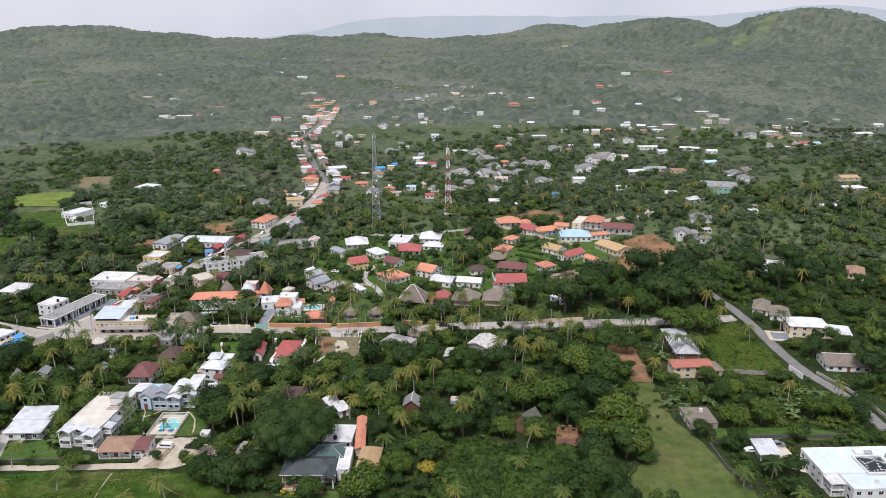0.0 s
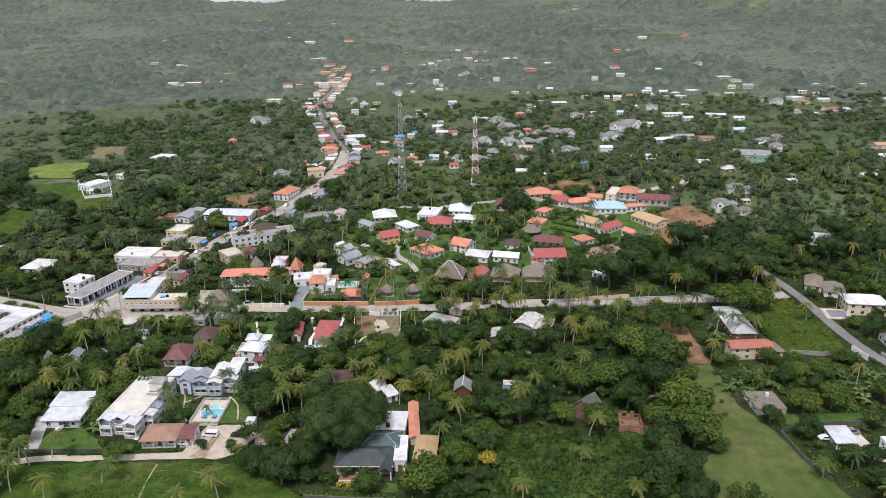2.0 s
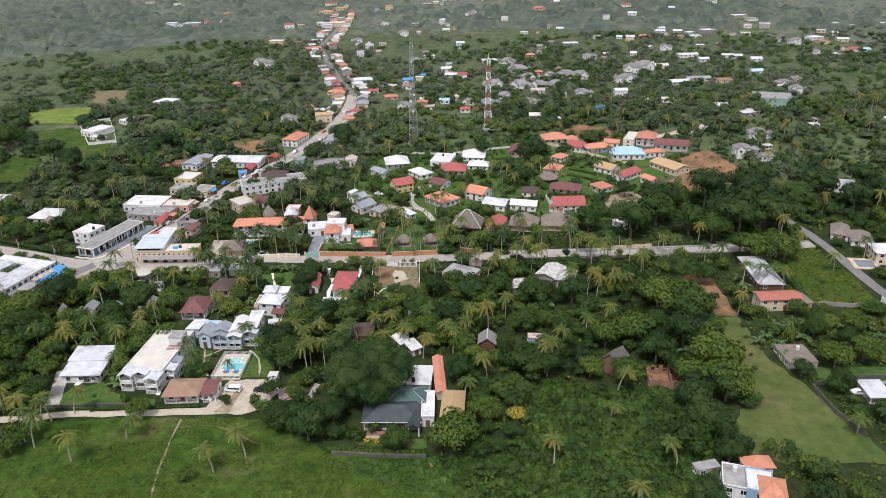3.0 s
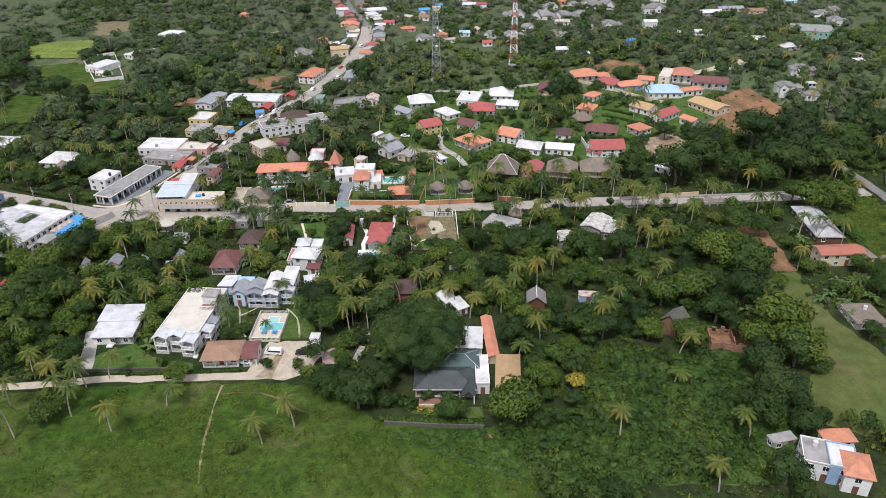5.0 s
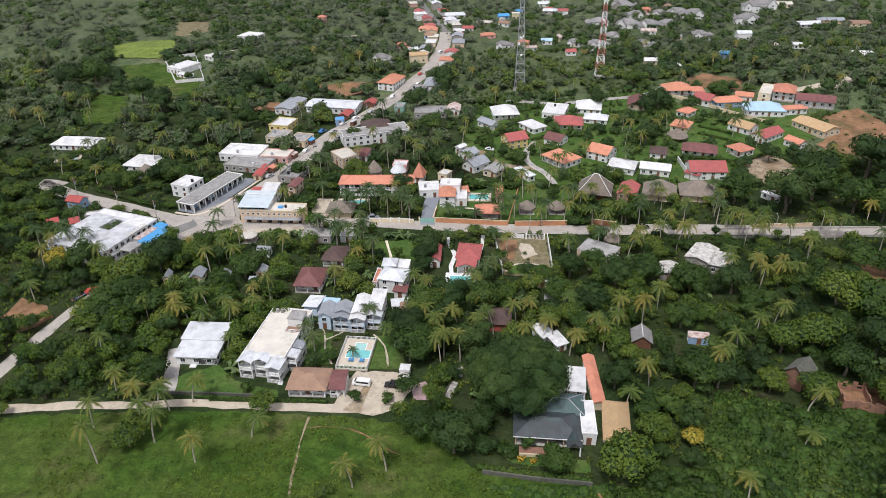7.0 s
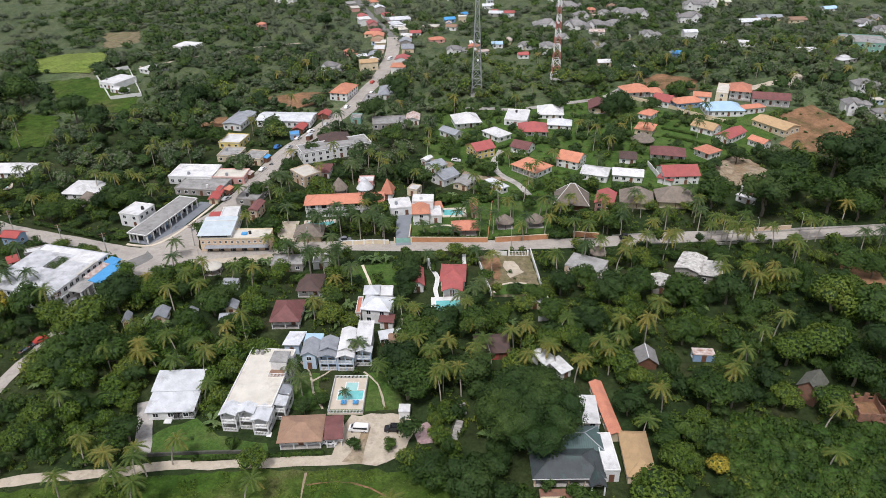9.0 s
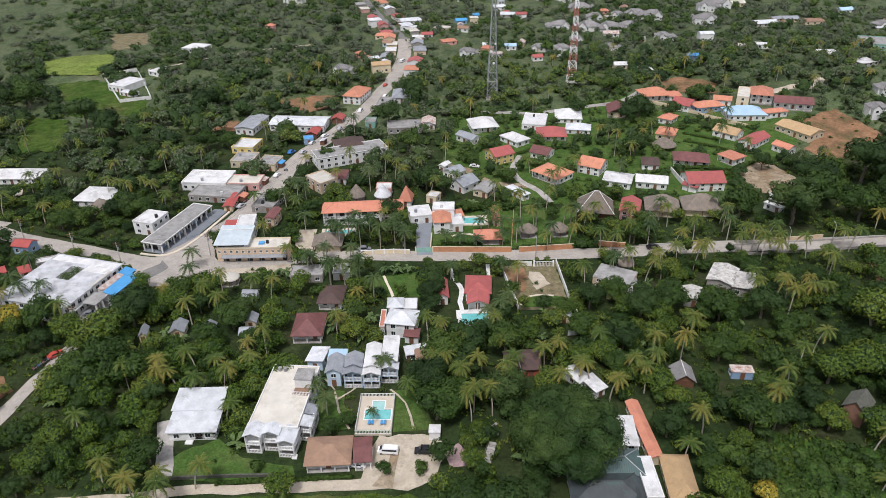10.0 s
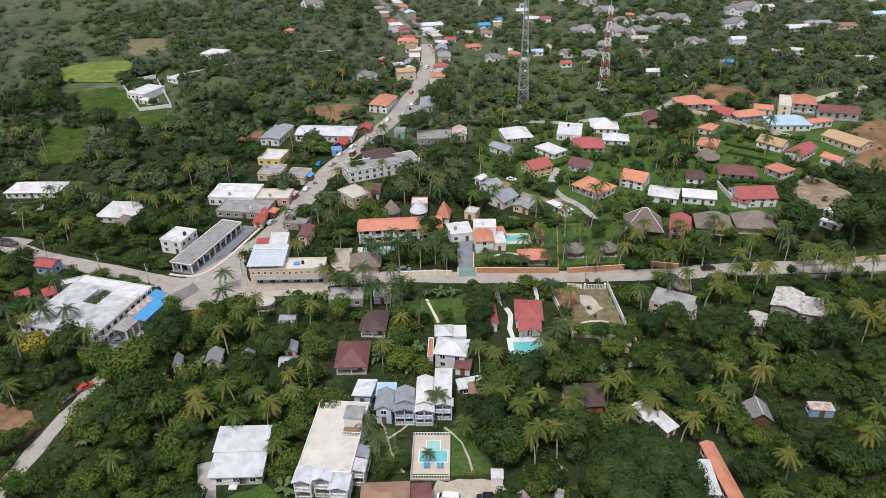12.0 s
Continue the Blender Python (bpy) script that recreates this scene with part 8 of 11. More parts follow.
house("", -32.3, 178.2, -3, 16.2, 9.8, 2.9, "hip", "slate", "peach", 2.0, porch=2.4, base=b, axis="x", cap="slate")
part("fascia", Shape().box(-8.1, 8.1, -4.98, -4.9, 2.86, 3.06), "white", b)
add_roof(b, "gable", 4.4, 7.6, -7.0, -1.0, 2.7, 1.3, 0.2, "slate", "y")
add_posts(b, [(4.6, -6.8), (7.4, -6.8)], -0.3, 3.0, 0.16, "white")
house("", -28.7, 184.8, -3, 11.6, 8.0, 3.3, "hip", "slate_teal", "peach", 1.8, base=b, axis="x", cap="tin_grey")
b = thing("terrace", "raised brick-paved terrace with a low white wall", "terrace", -35.0, 171.9, -3)
part("paving", Shape().box(-4.2, 4.6, -1.4, 1.2, -0.3, 0.4), "brick", b)
part("wall", Shape().box(-4.2, 1.0, -1.7, -1.42, -0.3, 0.95), "cream", b)
for i in range(3):
    part("step", Shape().box(4.9, 7.4, -2.2 - 0.4 * i, -1.8 - 0.4 * i, -0.3, 0.42 - 0.14 * i), "brick", b)
house("white flat-roofed wing between two roofs", -22.6, 180.2, -2.2, 3.4, 11.2, 3.3, "flat", "flat_white", "white", sides="f")
house("long narrow building with an orange sheet roof", -19.1, 195.6, 1.7, 3.3, 19, 2.5, "gable", "tile_salmon", "cream", 0.7, axis="y", sides="lr")
house("open hall with a tan shingled hipped roof", -15.8, 180, -6.5, 6.6, 14, 2.6, "hip", "tile_tan", "cream", 2.4, axis="y", cap="tile_tan")
b = thing("villa", "pale blue-white villa with orange pyramid roofs", "house", 50, 143.7, -15.3)
house("", 48.8, 146.5, -20.1, 6.1, 7.6, 4.9, "flat", "flat_grey", "white", storeys=2, base=b)
house("", 55.9, 151.2, -0.5, 7.5, 4.4, 4.6, "pyramid", "tile_orange", "white", 2.2, storeys=2, base=b)
house("", 55.2, 142, -19.5, 6.3, 7.9, 5.1, "pyramid", "tile_orange", "white", 2.2, storeys=2, base=b)
house("", 53.3, 144.5, -19.3, 5.7, 7.4, 5.2, "flat", "flat_white", "blue_wall", storeys=2, base=b)
house("grey concrete shed beside the villa", 44.9, 153.8, 10.5, 6, 2.6, 2.1, "flat", "flat_grey", "grey_wall", parapet=False, name="shed", category="shed")
b = thing("villa", "large white villa with pale blue flat roofs and a skylight", "house", 122, 166, 0)
house("", 123.5, 170, -1, 25, 12, 4.6, "flat", "tin_blue_white", "white", storeys=2, base=b)
house("", 125.8, 160.4, -1, 21, 7.4, 4.4, "flat", "tin_blue_white", "white", storeys=2, base=b)
wing(b, 113.2, 162.2, -1)
balcony_bay(b, -1.9, 1.9, -2.0, 1.7, 4.0, "flat_white", "white", 0.25, arches=True)
wing(b, 127.2, 167, -1)
add_parapet(b, -4.2, 4.2, -4.2, 4.2, 4.77, "flat_white", 0.6, 0.5)
add_roof(b, "pyramid", -3.4, 3.4, -3.4, 3.4, 5.1, 1.3, 0.0, "glass", label="dark glazed skylight")
bars = Shape()
for i in range(-3, 4):
    f = 1 - abs(i) / 3.5
    bars.bar((i, -3.4, 5.3), (i, 0, 5.3 + 1.3 * f), 0.06).bar((i, 3.4, 5.3), (i, 0, 5.3 + 1.3 * f), 0.06)
    bars.bar((-3.4, i, 5.3), (0, i, 5.3 + 1.3 * f), 0.06).bar((3.4, i, 5.3), (0, i, 5.3 + 1.3 * f), 0.06)
part("glazing_bars", bars, "white", b)
add_walls(b, -2.2, 0.2, 5.2, 7.2, 4.77, 5.6, "white")
part("roof_light", roof_shape("gable", 0.8, 2.6, 5.4, 7.0, 5.0, 0.6, 0.1), "tin_grey", b)
put(ROYALS, -183.4, 270.8, 0.6)
put(ROYALS, -181.1, 272.2, 0.6)
put(ROYALS, -181.3, 273.9, 0.6)
put(ROYALS, -181.8, 269.4, 0.6)
lattice_tower("tall galvanised steel lattice mast", -27.1, 451.8, 60.2, 6.0, 1.2, ("steel",), 12, ((26, 0.8, 4.2), (30, 0.6, 5.2), (20, 0.7, 4.8)))
lattice_tower("red and white lattice mast", 21.2, 472.9, 45.6, 5.0, 1.6, ("white_paint", "faded_red"), 11, ((33, 0.7, 4.4), (28, 0.6, 5.4)))
# ---- garden walls, hedges, poles and vehicles ----
fence_wall("garden_wall", "peach garden wall along the road", [(-65.8, 286.9), (-38.7, 284.7)], 2.0, 0.25, "terracotta_wall", "cream")
fence_wall("garden_wall", "peach garden wall along the road", [(-36, 284.5), (-16.8, 285.4)], 2.0, 0.25, "terracotta_wall", "cream")
fence_wall("garden_wall", "peach garden wall along the road", [(-7.6, 286.9), (1.2, 284.8)], 2.0, 0.25, "terracotta_wall", "cream")
fence_wall("garden_wall", "peach garden wall along the road", [(50.3, 284.7), (72.2, 286.2)], 1.6, 0.25, "peach", "cream")
fence_wall("garden_wall", "cream garden wall with tall gate piers", [(-90.5, 286.5), (-79.3, 286.8), (-73.7, 286)], 1.6, 0.3, "cream", "white", 4.0)
fence_wall("garden_wall", "peach garden wall beside a drive", [(-66.5, 287.3), (-65.7, 297.3)], 1.8, 0.25, "terracotta_wall", "cream")
fence_wall("garden_wall", "orange side wall of a villa garden", [(-38.7, 284.7), (-33.2, 317.8)], 1.0, 0.25, "terracotta_wall")
fence_wall("garden_wall", "white wall round a dirt lot", [(-43.6, 274.2), (-41.2, 251.9), (-41.2, 249.2)], 1.8, 0.2, "white")
fence_wall("garden_wall", "white wall round a dirt lot", [(-24.7, 276.2), (-24.7, 250.9), (-23.6, 241.7), (-25.6, 236.2), (-28.8, 235.9)], 1.8, 0.2, "white")
fence_wall("garden_wall", "white roadside wall of a dirt lot", [(-37.7, 275.7), (-33, 274.8)], 1.8, 0.2, "white")
fence_wall("garden_wall", "low stone wall above the meadow", [(-131.6, 189), (-116.6, 188.9), (-103, 188.4)], 0.9, 0.4, "stone")
fence_wall("garden_wall", "grey stone wall below a hedge", [(-47.7, 164.9), (-34.9, 163.2), (-23.5, 162.2)], 1.2, 0.4, "stone")
fence_wall("garden_wall", "grey block wall of the lawn", [(89, 186.8), (97.7, 189.5), (112, 189.4), (129.5, 188.5), (146.2, 189.5)], 1.5, 0.25, "stone")
fence_wall("garden_wall", "grey block wall below a drive", [(88.3, 186.2), (88.5, 174.4), (91.1, 163.7)], 1.5, 0.25, "stone")
fence_wall("garden_wall", "pale wall beside the road", [(115.1, 233.8), (125.7, 231.4), (136, 232.6)], 1.6, 0.25, "grey_wall")
fence_wall("garden_wall", "white wall beside the road", [(138.2, 234.8), (139.4, 227)], 2.2, 0.25, "white")
fence_wall("garden_wall", "long pale wall beside the road", [(146.9, 231.1), (150.8, 217.9), (152.5, 206), (152.2, 198.7)], 1.2, 0.3, "concrete")
fence_wall("garden_wall", "low pale wall beside the road", [(38.7, 283.5), (56.7, 284.3), (72.4, 284.7), (95.1, 285.7), (113.5, 286.5), (138.6, 286.9)], 0.7, 0.3, "concrete")
fence_wall("garden_wall", "low grey wall below the road", [(39.1, 276.7), (67.6, 277.7), (96.9, 279.6)], 0.9, 0.3, "grey_wall")
fence_wall("garden_wall", "white compound wall round a house", [(-241.8, 520.5), (-258.7, 509.9), (-232.6, 461.5), (-217.1, 466.7), (-241.8, 520.5)], 2.2, 0.3, "white")
fence_wall("garden_wall", "white garden wall beside a red-roofed house", [(38.4, 348.3), (38.7, 331.4)], 2.2, 0.25, "white")
fence_wall("garden_wall", "white garden wall between villas", [(47.3, 441.2), (71.4, 418.7), (77.1, 405.2), (92.7, 394.5)], 1.5, 0.25, "cream")
b = thing("gate", "green sheet-metal gate across a drive", "gate", -68.7, 286.6, -1)
part("leaf", Shape().box(-2.7, -0.03, -0.05, 0.05, 0.1, 1.9), "green_wall", b)
part("leaf", Shape().box(0.03, 2.7, -0.05, 0.05, 0.1, 1.9), "green_wall", b)
add_posts(b, [(-2.95, 0), (2.95, 0)], -0.3, 2.3, 0.22, "cream")
b = thing("garden_steps", "weathered concrete garden steps up a bank", "steps", -56.8, 189.6, -20)
for i in range(8):
    part("step", Shape().box(-0.9, 0.9, 0.7 * i, 0.7 * i + 0.697, -0.3, 0.12 + 0.14 * i), "concrete", b)
part("side_wall", Shape().box(-1.15, -0.903, -0.2, 5.7, -0.3, 1.2), "stone", b)
rock_rnd = random.Random(17)
for i in range(9):
    ball_v, ball_f = ball()
    r = rock_rnd.uniform(0.35, 0.8)
    rock = Shape()
    rock.v = [tuple(c * r * rock_rnd.uniform(0.75, 1.15) for c in v) for v in ball_v]
    rock.f = list(ball_f)
    x, y = -55.2 + rock_rnd.uniform(-2.0, 2.0), 200.0 + rock_rnd.uniform(-1.8, 1.8)
    alone("boulder", rock, "concrete", "pale weathered boulder lying under trees", "rock", at=pose(x, y, ground_z(x, y) + r * 0.4), group="pale boulders")
b = thing("gate", "white barred gate of a dirt lot", "gate", -29.1, 274.5, -3)
add_railing(b, [(-3.0, 0), (3.0, 0)], 0.0, "white", 1.8, 0.5)
add_posts(b, [(-3.2, 0), (3.2, 0)], -0.3, 2.2, 0.25, "white")
hedge("trimmed green hedge along a road", [(-216.9, 317.9), (-211.5, 327.1), (-200.4, 340.3)], 1.6, 1.8, 1)
hedge("trimmed green hedge along a road", [(-208, 311.2), (-190.3, 303.2), (-176.1, 296.3), (-172.4, 298.2)], 1.8, 2.0, 2)
hedge("trimmed green hedge behind a white house", [(-192.6, 330.3), (-187.4, 344.4)], 1.6, 1.8, 3)
hedge("tall green hedge of a villa garden", [(-55.1, 319.4), (-33.1, 318.7)], 1.8, 3.0, 4)
hedge("green hedge between villas", [(58.7, 389.6), (70.6, 380.5)], 1.4, 1.6, 5)
hedge("green hedge round a plot", [(53.2, 348.8), (63.4, 345.3), (81.8, 356.2), (86.4, 360.5)], 1.6, 2.0, 6)
hedge("green hedge below a villa wall", [(-62, 291.4), (-48.8, 290.5)], 1.2, 1.2, 7)
hedge("green hedge along a garden wall", [(-34.1, 287.3), (-18.8, 287.7)], 1.2, 1.4, 8)
hedge("clipped hedge rows behind a tiled hall", [(-11.5, 199.5), (-7.5, 196.0), (-5.0, 190.5)], 2.2, 2.4, 14)
hedge("clipped green hedge inside a villa wall", [(-64, 289.3), (-52, 288.2), (-40.5, 287.2)], 1.4, 1.3, 15)
hedge("tall green hedge behind a villa pool", [(-54, 316.5), (-44, 317.5), (-34, 316.8)], 2.4, 3.4, 16)
hedge("green hedges between villa gardens", [(-24, 372), (-14, 378), (-4, 377)], 1.4, 1.6, 17)
hedge("green hedges between villa gardens", [(30, 346), (38.5, 350), (58, 349.5)], 1.5, 1.8, 18)
hedge("green hedges between villa gardens", [(56, 380), (64, 374.5), (73, 366)], 1.4, 1.6, 19)
hedge("rough hedge along a meadow wall", [(-48.4, 166.3), (-40.2, 164.9), (-24.1, 163.2)], 1.6, 1.6, 9)
hedge("rough hedge under a garden terrace", [(-8.6, 167.1), (0.8, 165.6)], 1.8, 2.0, 10)
hedge("rough green hedge beside the lawn", [(113.6, 259.7), (113.7, 245.3), (111.1, 234.2)], 2.0, 2.2, 11)
hedge("green hedge along a lawn path", [(-58.7, 266), (-58.7, 273.9)], 1.2, 1.4, 12)
hedge("rough green hedge along a track", [(-117.4, 186.9), (-110.1, 187.2), (-101.2, 186.9), (-87.8, 187.1)], 1.0, 0.9, 13)
house("small white service booth beside the yard", -68.4, 198.6, -5, 2.6, 2.6, 2.4, "flat", "flat_white", "white", sides="", name="booth", category="booth", parapet=False)
vehicle("white passenger van parked on the gravel yard", -79.5, 194, 172, "van", "white_paint")
vehicle("black car parked on the gravel yard", -71.1, 193.5, 175, "suv", "black_paint")
vehicle("white car parked under a porch roof", -86.5, 190.3, 170, "car", "white_paint")
vehicle("silver car driving up the street", -139.7, 327.4, 55, "car", "silver_paint")
vehicle("white car at the side of the street", -114.2, 402.2, 50, "car", "white_paint")
vehicle("silver car on the street", -122.1, 382, 55, "car", "silver_paint")
vehicle("white pickup parked on the street", -85.9, 458.1, 60, "suv", "white_paint")
vehicle("dark car outside a white building", -171.2, 255.9, 10, "car", "grey_paint")
vehicle("blue truck parked by the street", -127.6, 382.4, 60, "suv", "blue_paint")
vehicle("grey car parked in a gateway", -89.5, 289.3, 5, "suv", "grey_paint")
vehicle("dark car on the village road", 10.7, 283.5, 5, "suv", "black_paint")
vehicle("white car parked by the shops", -90.1, 443.7, 60, "car", "white_paint")
vehicle("parked white car by a kiosk", -119.3, 393.6, 60, "car", "white_paint")
vehicle("red car parked beside the lane", -173.2, 236, 45, "car", "red_paint")
vehicle("dark car at a house", 109, 185.1, 0, "suv", "grey_paint")
vehicle("white car under a shelter", 99.8, 182.6, 0, "car", "white_paint")
vehicle("white van far down the street", -76.3, 525, 60, "van", "white_paint")
vehicle("white car far down the street", -115.4, 736.4, 80, "car", "white_paint")
vehicle("old white car on a dirt yard", -44.8, 359.4, -20, "car", "white_paint")
vehicle("white car parked beside the street stalls", -130.2, 356.5, 68, "car", "white_paint")
vehicle("dark car parked outside shops", -118.2, 372.5, 68, "suv", "grey_paint")
vehicle("silver car parked outside shops", -107.5, 411.5, 66, "car", "silver_paint")
vehicle("white pickup outside a roadside shop", -98.5, 436.5, 66, "suv", "white_paint")
vehicle("red car parked beside the street", -86.4, 478.5, 70, "car", "red_paint")
motorbike("motorcycle parked outside street stalls", -139.4, 331.5, 20, "red_paint")
motorbike("motorcycle parked outside street stalls", -138.6, 333.2, 25, "black_paint")
motorbike("motorcycle parked outside street stalls", -127.3, 362.0, 20, "blue_paint")
motorbike("motorcycle parked in a row beside the lane", -176.6, 230.1, -35, "red_paint")
motorbike("motorcycle parked in a row beside the lane", -176.3, 230.7, -29, "black_paint")
motorbike("motorcycle parked in a row beside the lane", -175.9, 231.4, -23, "blue_paint")
motorbike("motorcycle parked in a row beside the lane", -175.6, 232.1, -35, "grey_paint")
motorbike("motorcycle parked in a row beside the lane", -175.2, 232.7, -29, "red_paint")
motorbike("motorcycle parked in a row beside the lane", -174.9, 233.4, -23, "black_paint")
motorbike("motorcycle parked in a row beside the lane", -174.5, 234, -35, "blue_paint")
motorbike("motorcycle parked in a row beside the lane", -174.2, 234.7, -29, "grey_paint")
utility_pole(-190.3, 293.3, 20)
utility_pole(-171.9, 285.4, 20)
utility_pole(-142.9, 289.7, 20)
utility_pole(-213.5, 305.6, 20)
utility_pole(-171.5, 247.9, 20)
utility_pole(-92.9, 400.4, 20)
utility_pole(-108, 401.7, 20)
wires("power_line", [(-213.5, 305.6), (-190.3, 293.3), (-171.9, 285.4), (-142.9, 289.7)], 9.0)
wires("power_line", [(-142.9, 289.7), (-108, 401.7), (-92.9, 400.4)], 9.0)
utility_pole(-154.2, 300.7, 90, 7.0, True)
utility_pole(-165.5, 251.8, 90, 7.0, True)
utility_pole(-102.2, 285.6, 90, 7.0, True)
utility_pole(-30.7, 280.9, 90, 7.0, True)
utility_pole(56.9, 280.6, 90, 7.0, True)
utility_pole(74, 283.1, 90, 7.0, True)

# ---- distant houses ----
house("plain white flat-roofed house inside a walled yard", -237.2, 488.4, -27, 12, 17, 3.6, "flat", "flat_white", "white", storeys=1, parapet=False, sides="f")
house("low white annexe inside a walled yard", -231.5, 474.4, -27, 10, 5, 2.2, "flat", "flat_white", "white", parapet=False, clear=1.0)
# outbuildings and the street-side shops are houses invented to fill the gaps
far_house(-216, 565, -20, 14, 14, 2.8, "hip", "flat_white", "white")
far_house(-224, 514, -32, 12, 12, 2.5, "hip", "flat_white", "white")
far_house(-172.8, 609.4, -20, 5.6, 5, 4.8, "hip", "tile_salmon", "pink")
far_house(-112.5, 501.5, -20, 9.1, 6.3, 4.8, "hip", "thatch", "white")
far_house(-173.6, 804, -8, 14.5, 10.1, 4.8, "flat", "flat_white", "cream")
far_house(-152.2, 806.1, -8, 7.9, 6, 2.5, "flat", "tile_brown", "grey_wall", "outbuilding")
far_house(-168.5, 697.4, -20, 12.6, 8.8, 4.8, "hip", "thatch", "white")
far_house(-130.2, 768.9, 20, 14.8, 10.4, 2.7, "hip", "tile_salmon", "pink")
far_house(-150.7, 1078.5, -20, 20, 11, 2.5, "hip", "tile_orange", "cream")
far_house(-133.3, 1102.3, 0, 15.1, 10.5, 2.4, "gable", "tile_tan", "cream")
far_house(-128.5, 1125, 90, 9.5, 7.1, 2.5, "gable", "flat_cream", "peach", "outbuilding")
far_house(-134.8, 935.8, 12, 14.1, 9.9, 4.8, "flat", "flat_white", "white")
far_house(-146.4, 955, 27, 7.2, 5.4, 2.7, "gable", "tin_white", "cream", "outbuilding")
far_house(-120, 933.8, 12, 12.8, 8.9, 4.8, "gable", "flat_cream", "cream")
far_house(-181.4, 934.8, 6, 11.6, 8.1, 4.8, "gable", "tile_red", "white")
far_house(-168.9, 947.2, 6, 8, 6, 2.5, "flat", "tin_rust", "peach", "outbuilding")
far_house(-89, 584, -8, 12, 8.4, 2.4, "hip", "tile_orange", "cream")
far_house(-86.6, 563.1, -8, 6.2, 4.6, 2.5, "gable", "tile_brown", "pale_blue_wall", "outbuilding")
far_house(-70.7, 624.9, 12, 15.3, 10.7, 2.6, "gable", "tin_white", "white")
far_house(-52.6, 624.7, 27, 8, 6, 2.3, "flat", "tile_brown", "peach", "outbuilding")
far_house(-71.8, 605.5, -15, 10.7, 7.5, 2.4, "flat", "flat_white", "white")
far_house(-32.6, 619.7, 12, 8.4, 5.9, 2.6, "gable", "tin_bright_blue", "blue_wall")
far_house(-20.3, 634.3, 27, 5.2, 4, 2.5, "gable", "tin_bright_blue", "pale_blue_wall", "outbuilding")
far_house(-22.7, 618.5, 0, 5.9, 5, 4.8, "flat", "flat_cream", "cream")
far_house(-33.8, 606.1, 90, 4.6, 4, 2.7, "gable", "tin_rust", "pale_blue_wall", "outbuilding")
far_house(-44.7, 564.3, 12, 10, 7, 2.4, "hip", "tile_salmon", "pink")
far_house(-73.2, 771.8, 12, 7.9, 5.5, 4.8, "flat", "flat_white", "white")
far_house(-59.1, 582.5, 0, 7.9, 5.6, 2.6, "gable", "tile_red", "white")
far_house(-65.5, 569.1, 90, 5.7, 4.2, 2.3, "gable", "flat_cream", "white", "outbuilding")
far_house(-4.5, 547.2, 0, 7.4, 5.2, 2.6, "gable", "tin_blue", "white")
far_house(-20.3, 551.7, 0, 4.5, 4, 2.5, "gable", "tin_white", "pale_blue_wall", "outbuilding")
far_house(5.5, 636.7, -15, 11.2, 7.9, 2.4, "gable", "tin_white", "grey_wall")
far_house(1.5, 661.4, 0, 9, 6.3, 2.5, "gable", "tin_white", "white")
far_house(4.8, 680, 15, 5.1, 4, 2.5, "gable", "tin_grey", "white", "outbuilding")
far_house(13.9, 625.3, 0, 7.6, 5.3, 4.8, "gable", "tile_red", "white")
far_house(4.7, 641.3, 0, 4.8, 4, 2.3, "gable", "tile_red", "cream", "outbuilding")
far_house(-47.2, 601.5, -20, 10.6, 7.4, 2.4, "flat", "flat_cream", "cream")
far_house(-32, 597.3, -20, 8, 6, 2.5, "gable", "tile_brown", "white", "outbuilding")
far_house(-89.8, 506.9, 12, 11.1, 7.8, 4.8, "gable", "tile_tan", "cream")
far_house(-95, 526.1, 27, 6.5, 4.9, 2.5, "gable", "tin_white", "peach", "outbuilding")
far_house(-104, 539.8, 20, 5.6, 5, 2.4, "hip", "tile_salmon", "pink")
far_house(-34.1, 537.4, -8, 9.5, 6.6, 2.8, "hip", "thatch", "white")
far_house(-15.6, 530.5, 7, 7.6, 5.7, 2.7, "flat", "tin_rust", "white", "outbuilding")
far_house(-21, 535.7, -20, 7.3, 5.1, 4.8, "hip", "tile_salmon", "pink")
far_house(-100, 529.1, 12, 5.8, 5, 2.5, "hip", "tile_orange", "cream")
far_house(-291.5, 1582.2, -15, 20, 11, 2.4, "gable", "tin_white", "white")
far_house(-230.4, 1497.4, 0, 20, 11, 2.7, "gable", "tin_white", "white")
far_house(-155.8, 1535.8, 0, 18.9, 11, 2.4, "hip", "tile_orange", "cream")
far_house(-625.7, 1623.8, -20, 20, 11, 2.6, "flat", "flat_white", "white")
far_house(-555.4, 1613.7, 6, 11.6, 8.1, 2.7, "flat", "flat_white", "white")
far_house(-399.9, 1203.3, 0, 10.3, 7.2, 2.5, "flat", "flat_white", "white")
far_house(-388.9, 1190.3, 0, 7.6, 5.7, 2.3, "flat", "tin_white", "pale_blue_wall", "outbuilding")
far_house(-442.7, 1208.3, 0, 12.2, 8.6, 2.6, "flat", "flat_white", "cream")
far_house(-339.6, 980.4, -8, 12.7, 8.9, 4.8, "flat", "flat_white", "white")
far_house(-310.9, 973.6, 0, 20, 11, 4.8, "flat", "flat_white", "grey_wall")
far_house(-330.1, 983.7, 0, 14.7, 11, 2.3, "flat", "flat_grey", "white", "outbuilding")
far_house(-300.3, 1001.8, 0, 7.1, 5, 2.4, "gable", "tile_red", "white")
far_house(-283.4, 1005.3, 90, 4.7, 4, 2.3, "gable", "tin_rust", "white", "outbuilding")
far_house(-299.2, 1106.4, 12, 10.9, 7.6, 2.7, "hip", "tile_orange", "cream")
far_house(-188.5, 1247, -15, 17.1, 11, 2.6, "flat", "flat_white", "grey_wall")
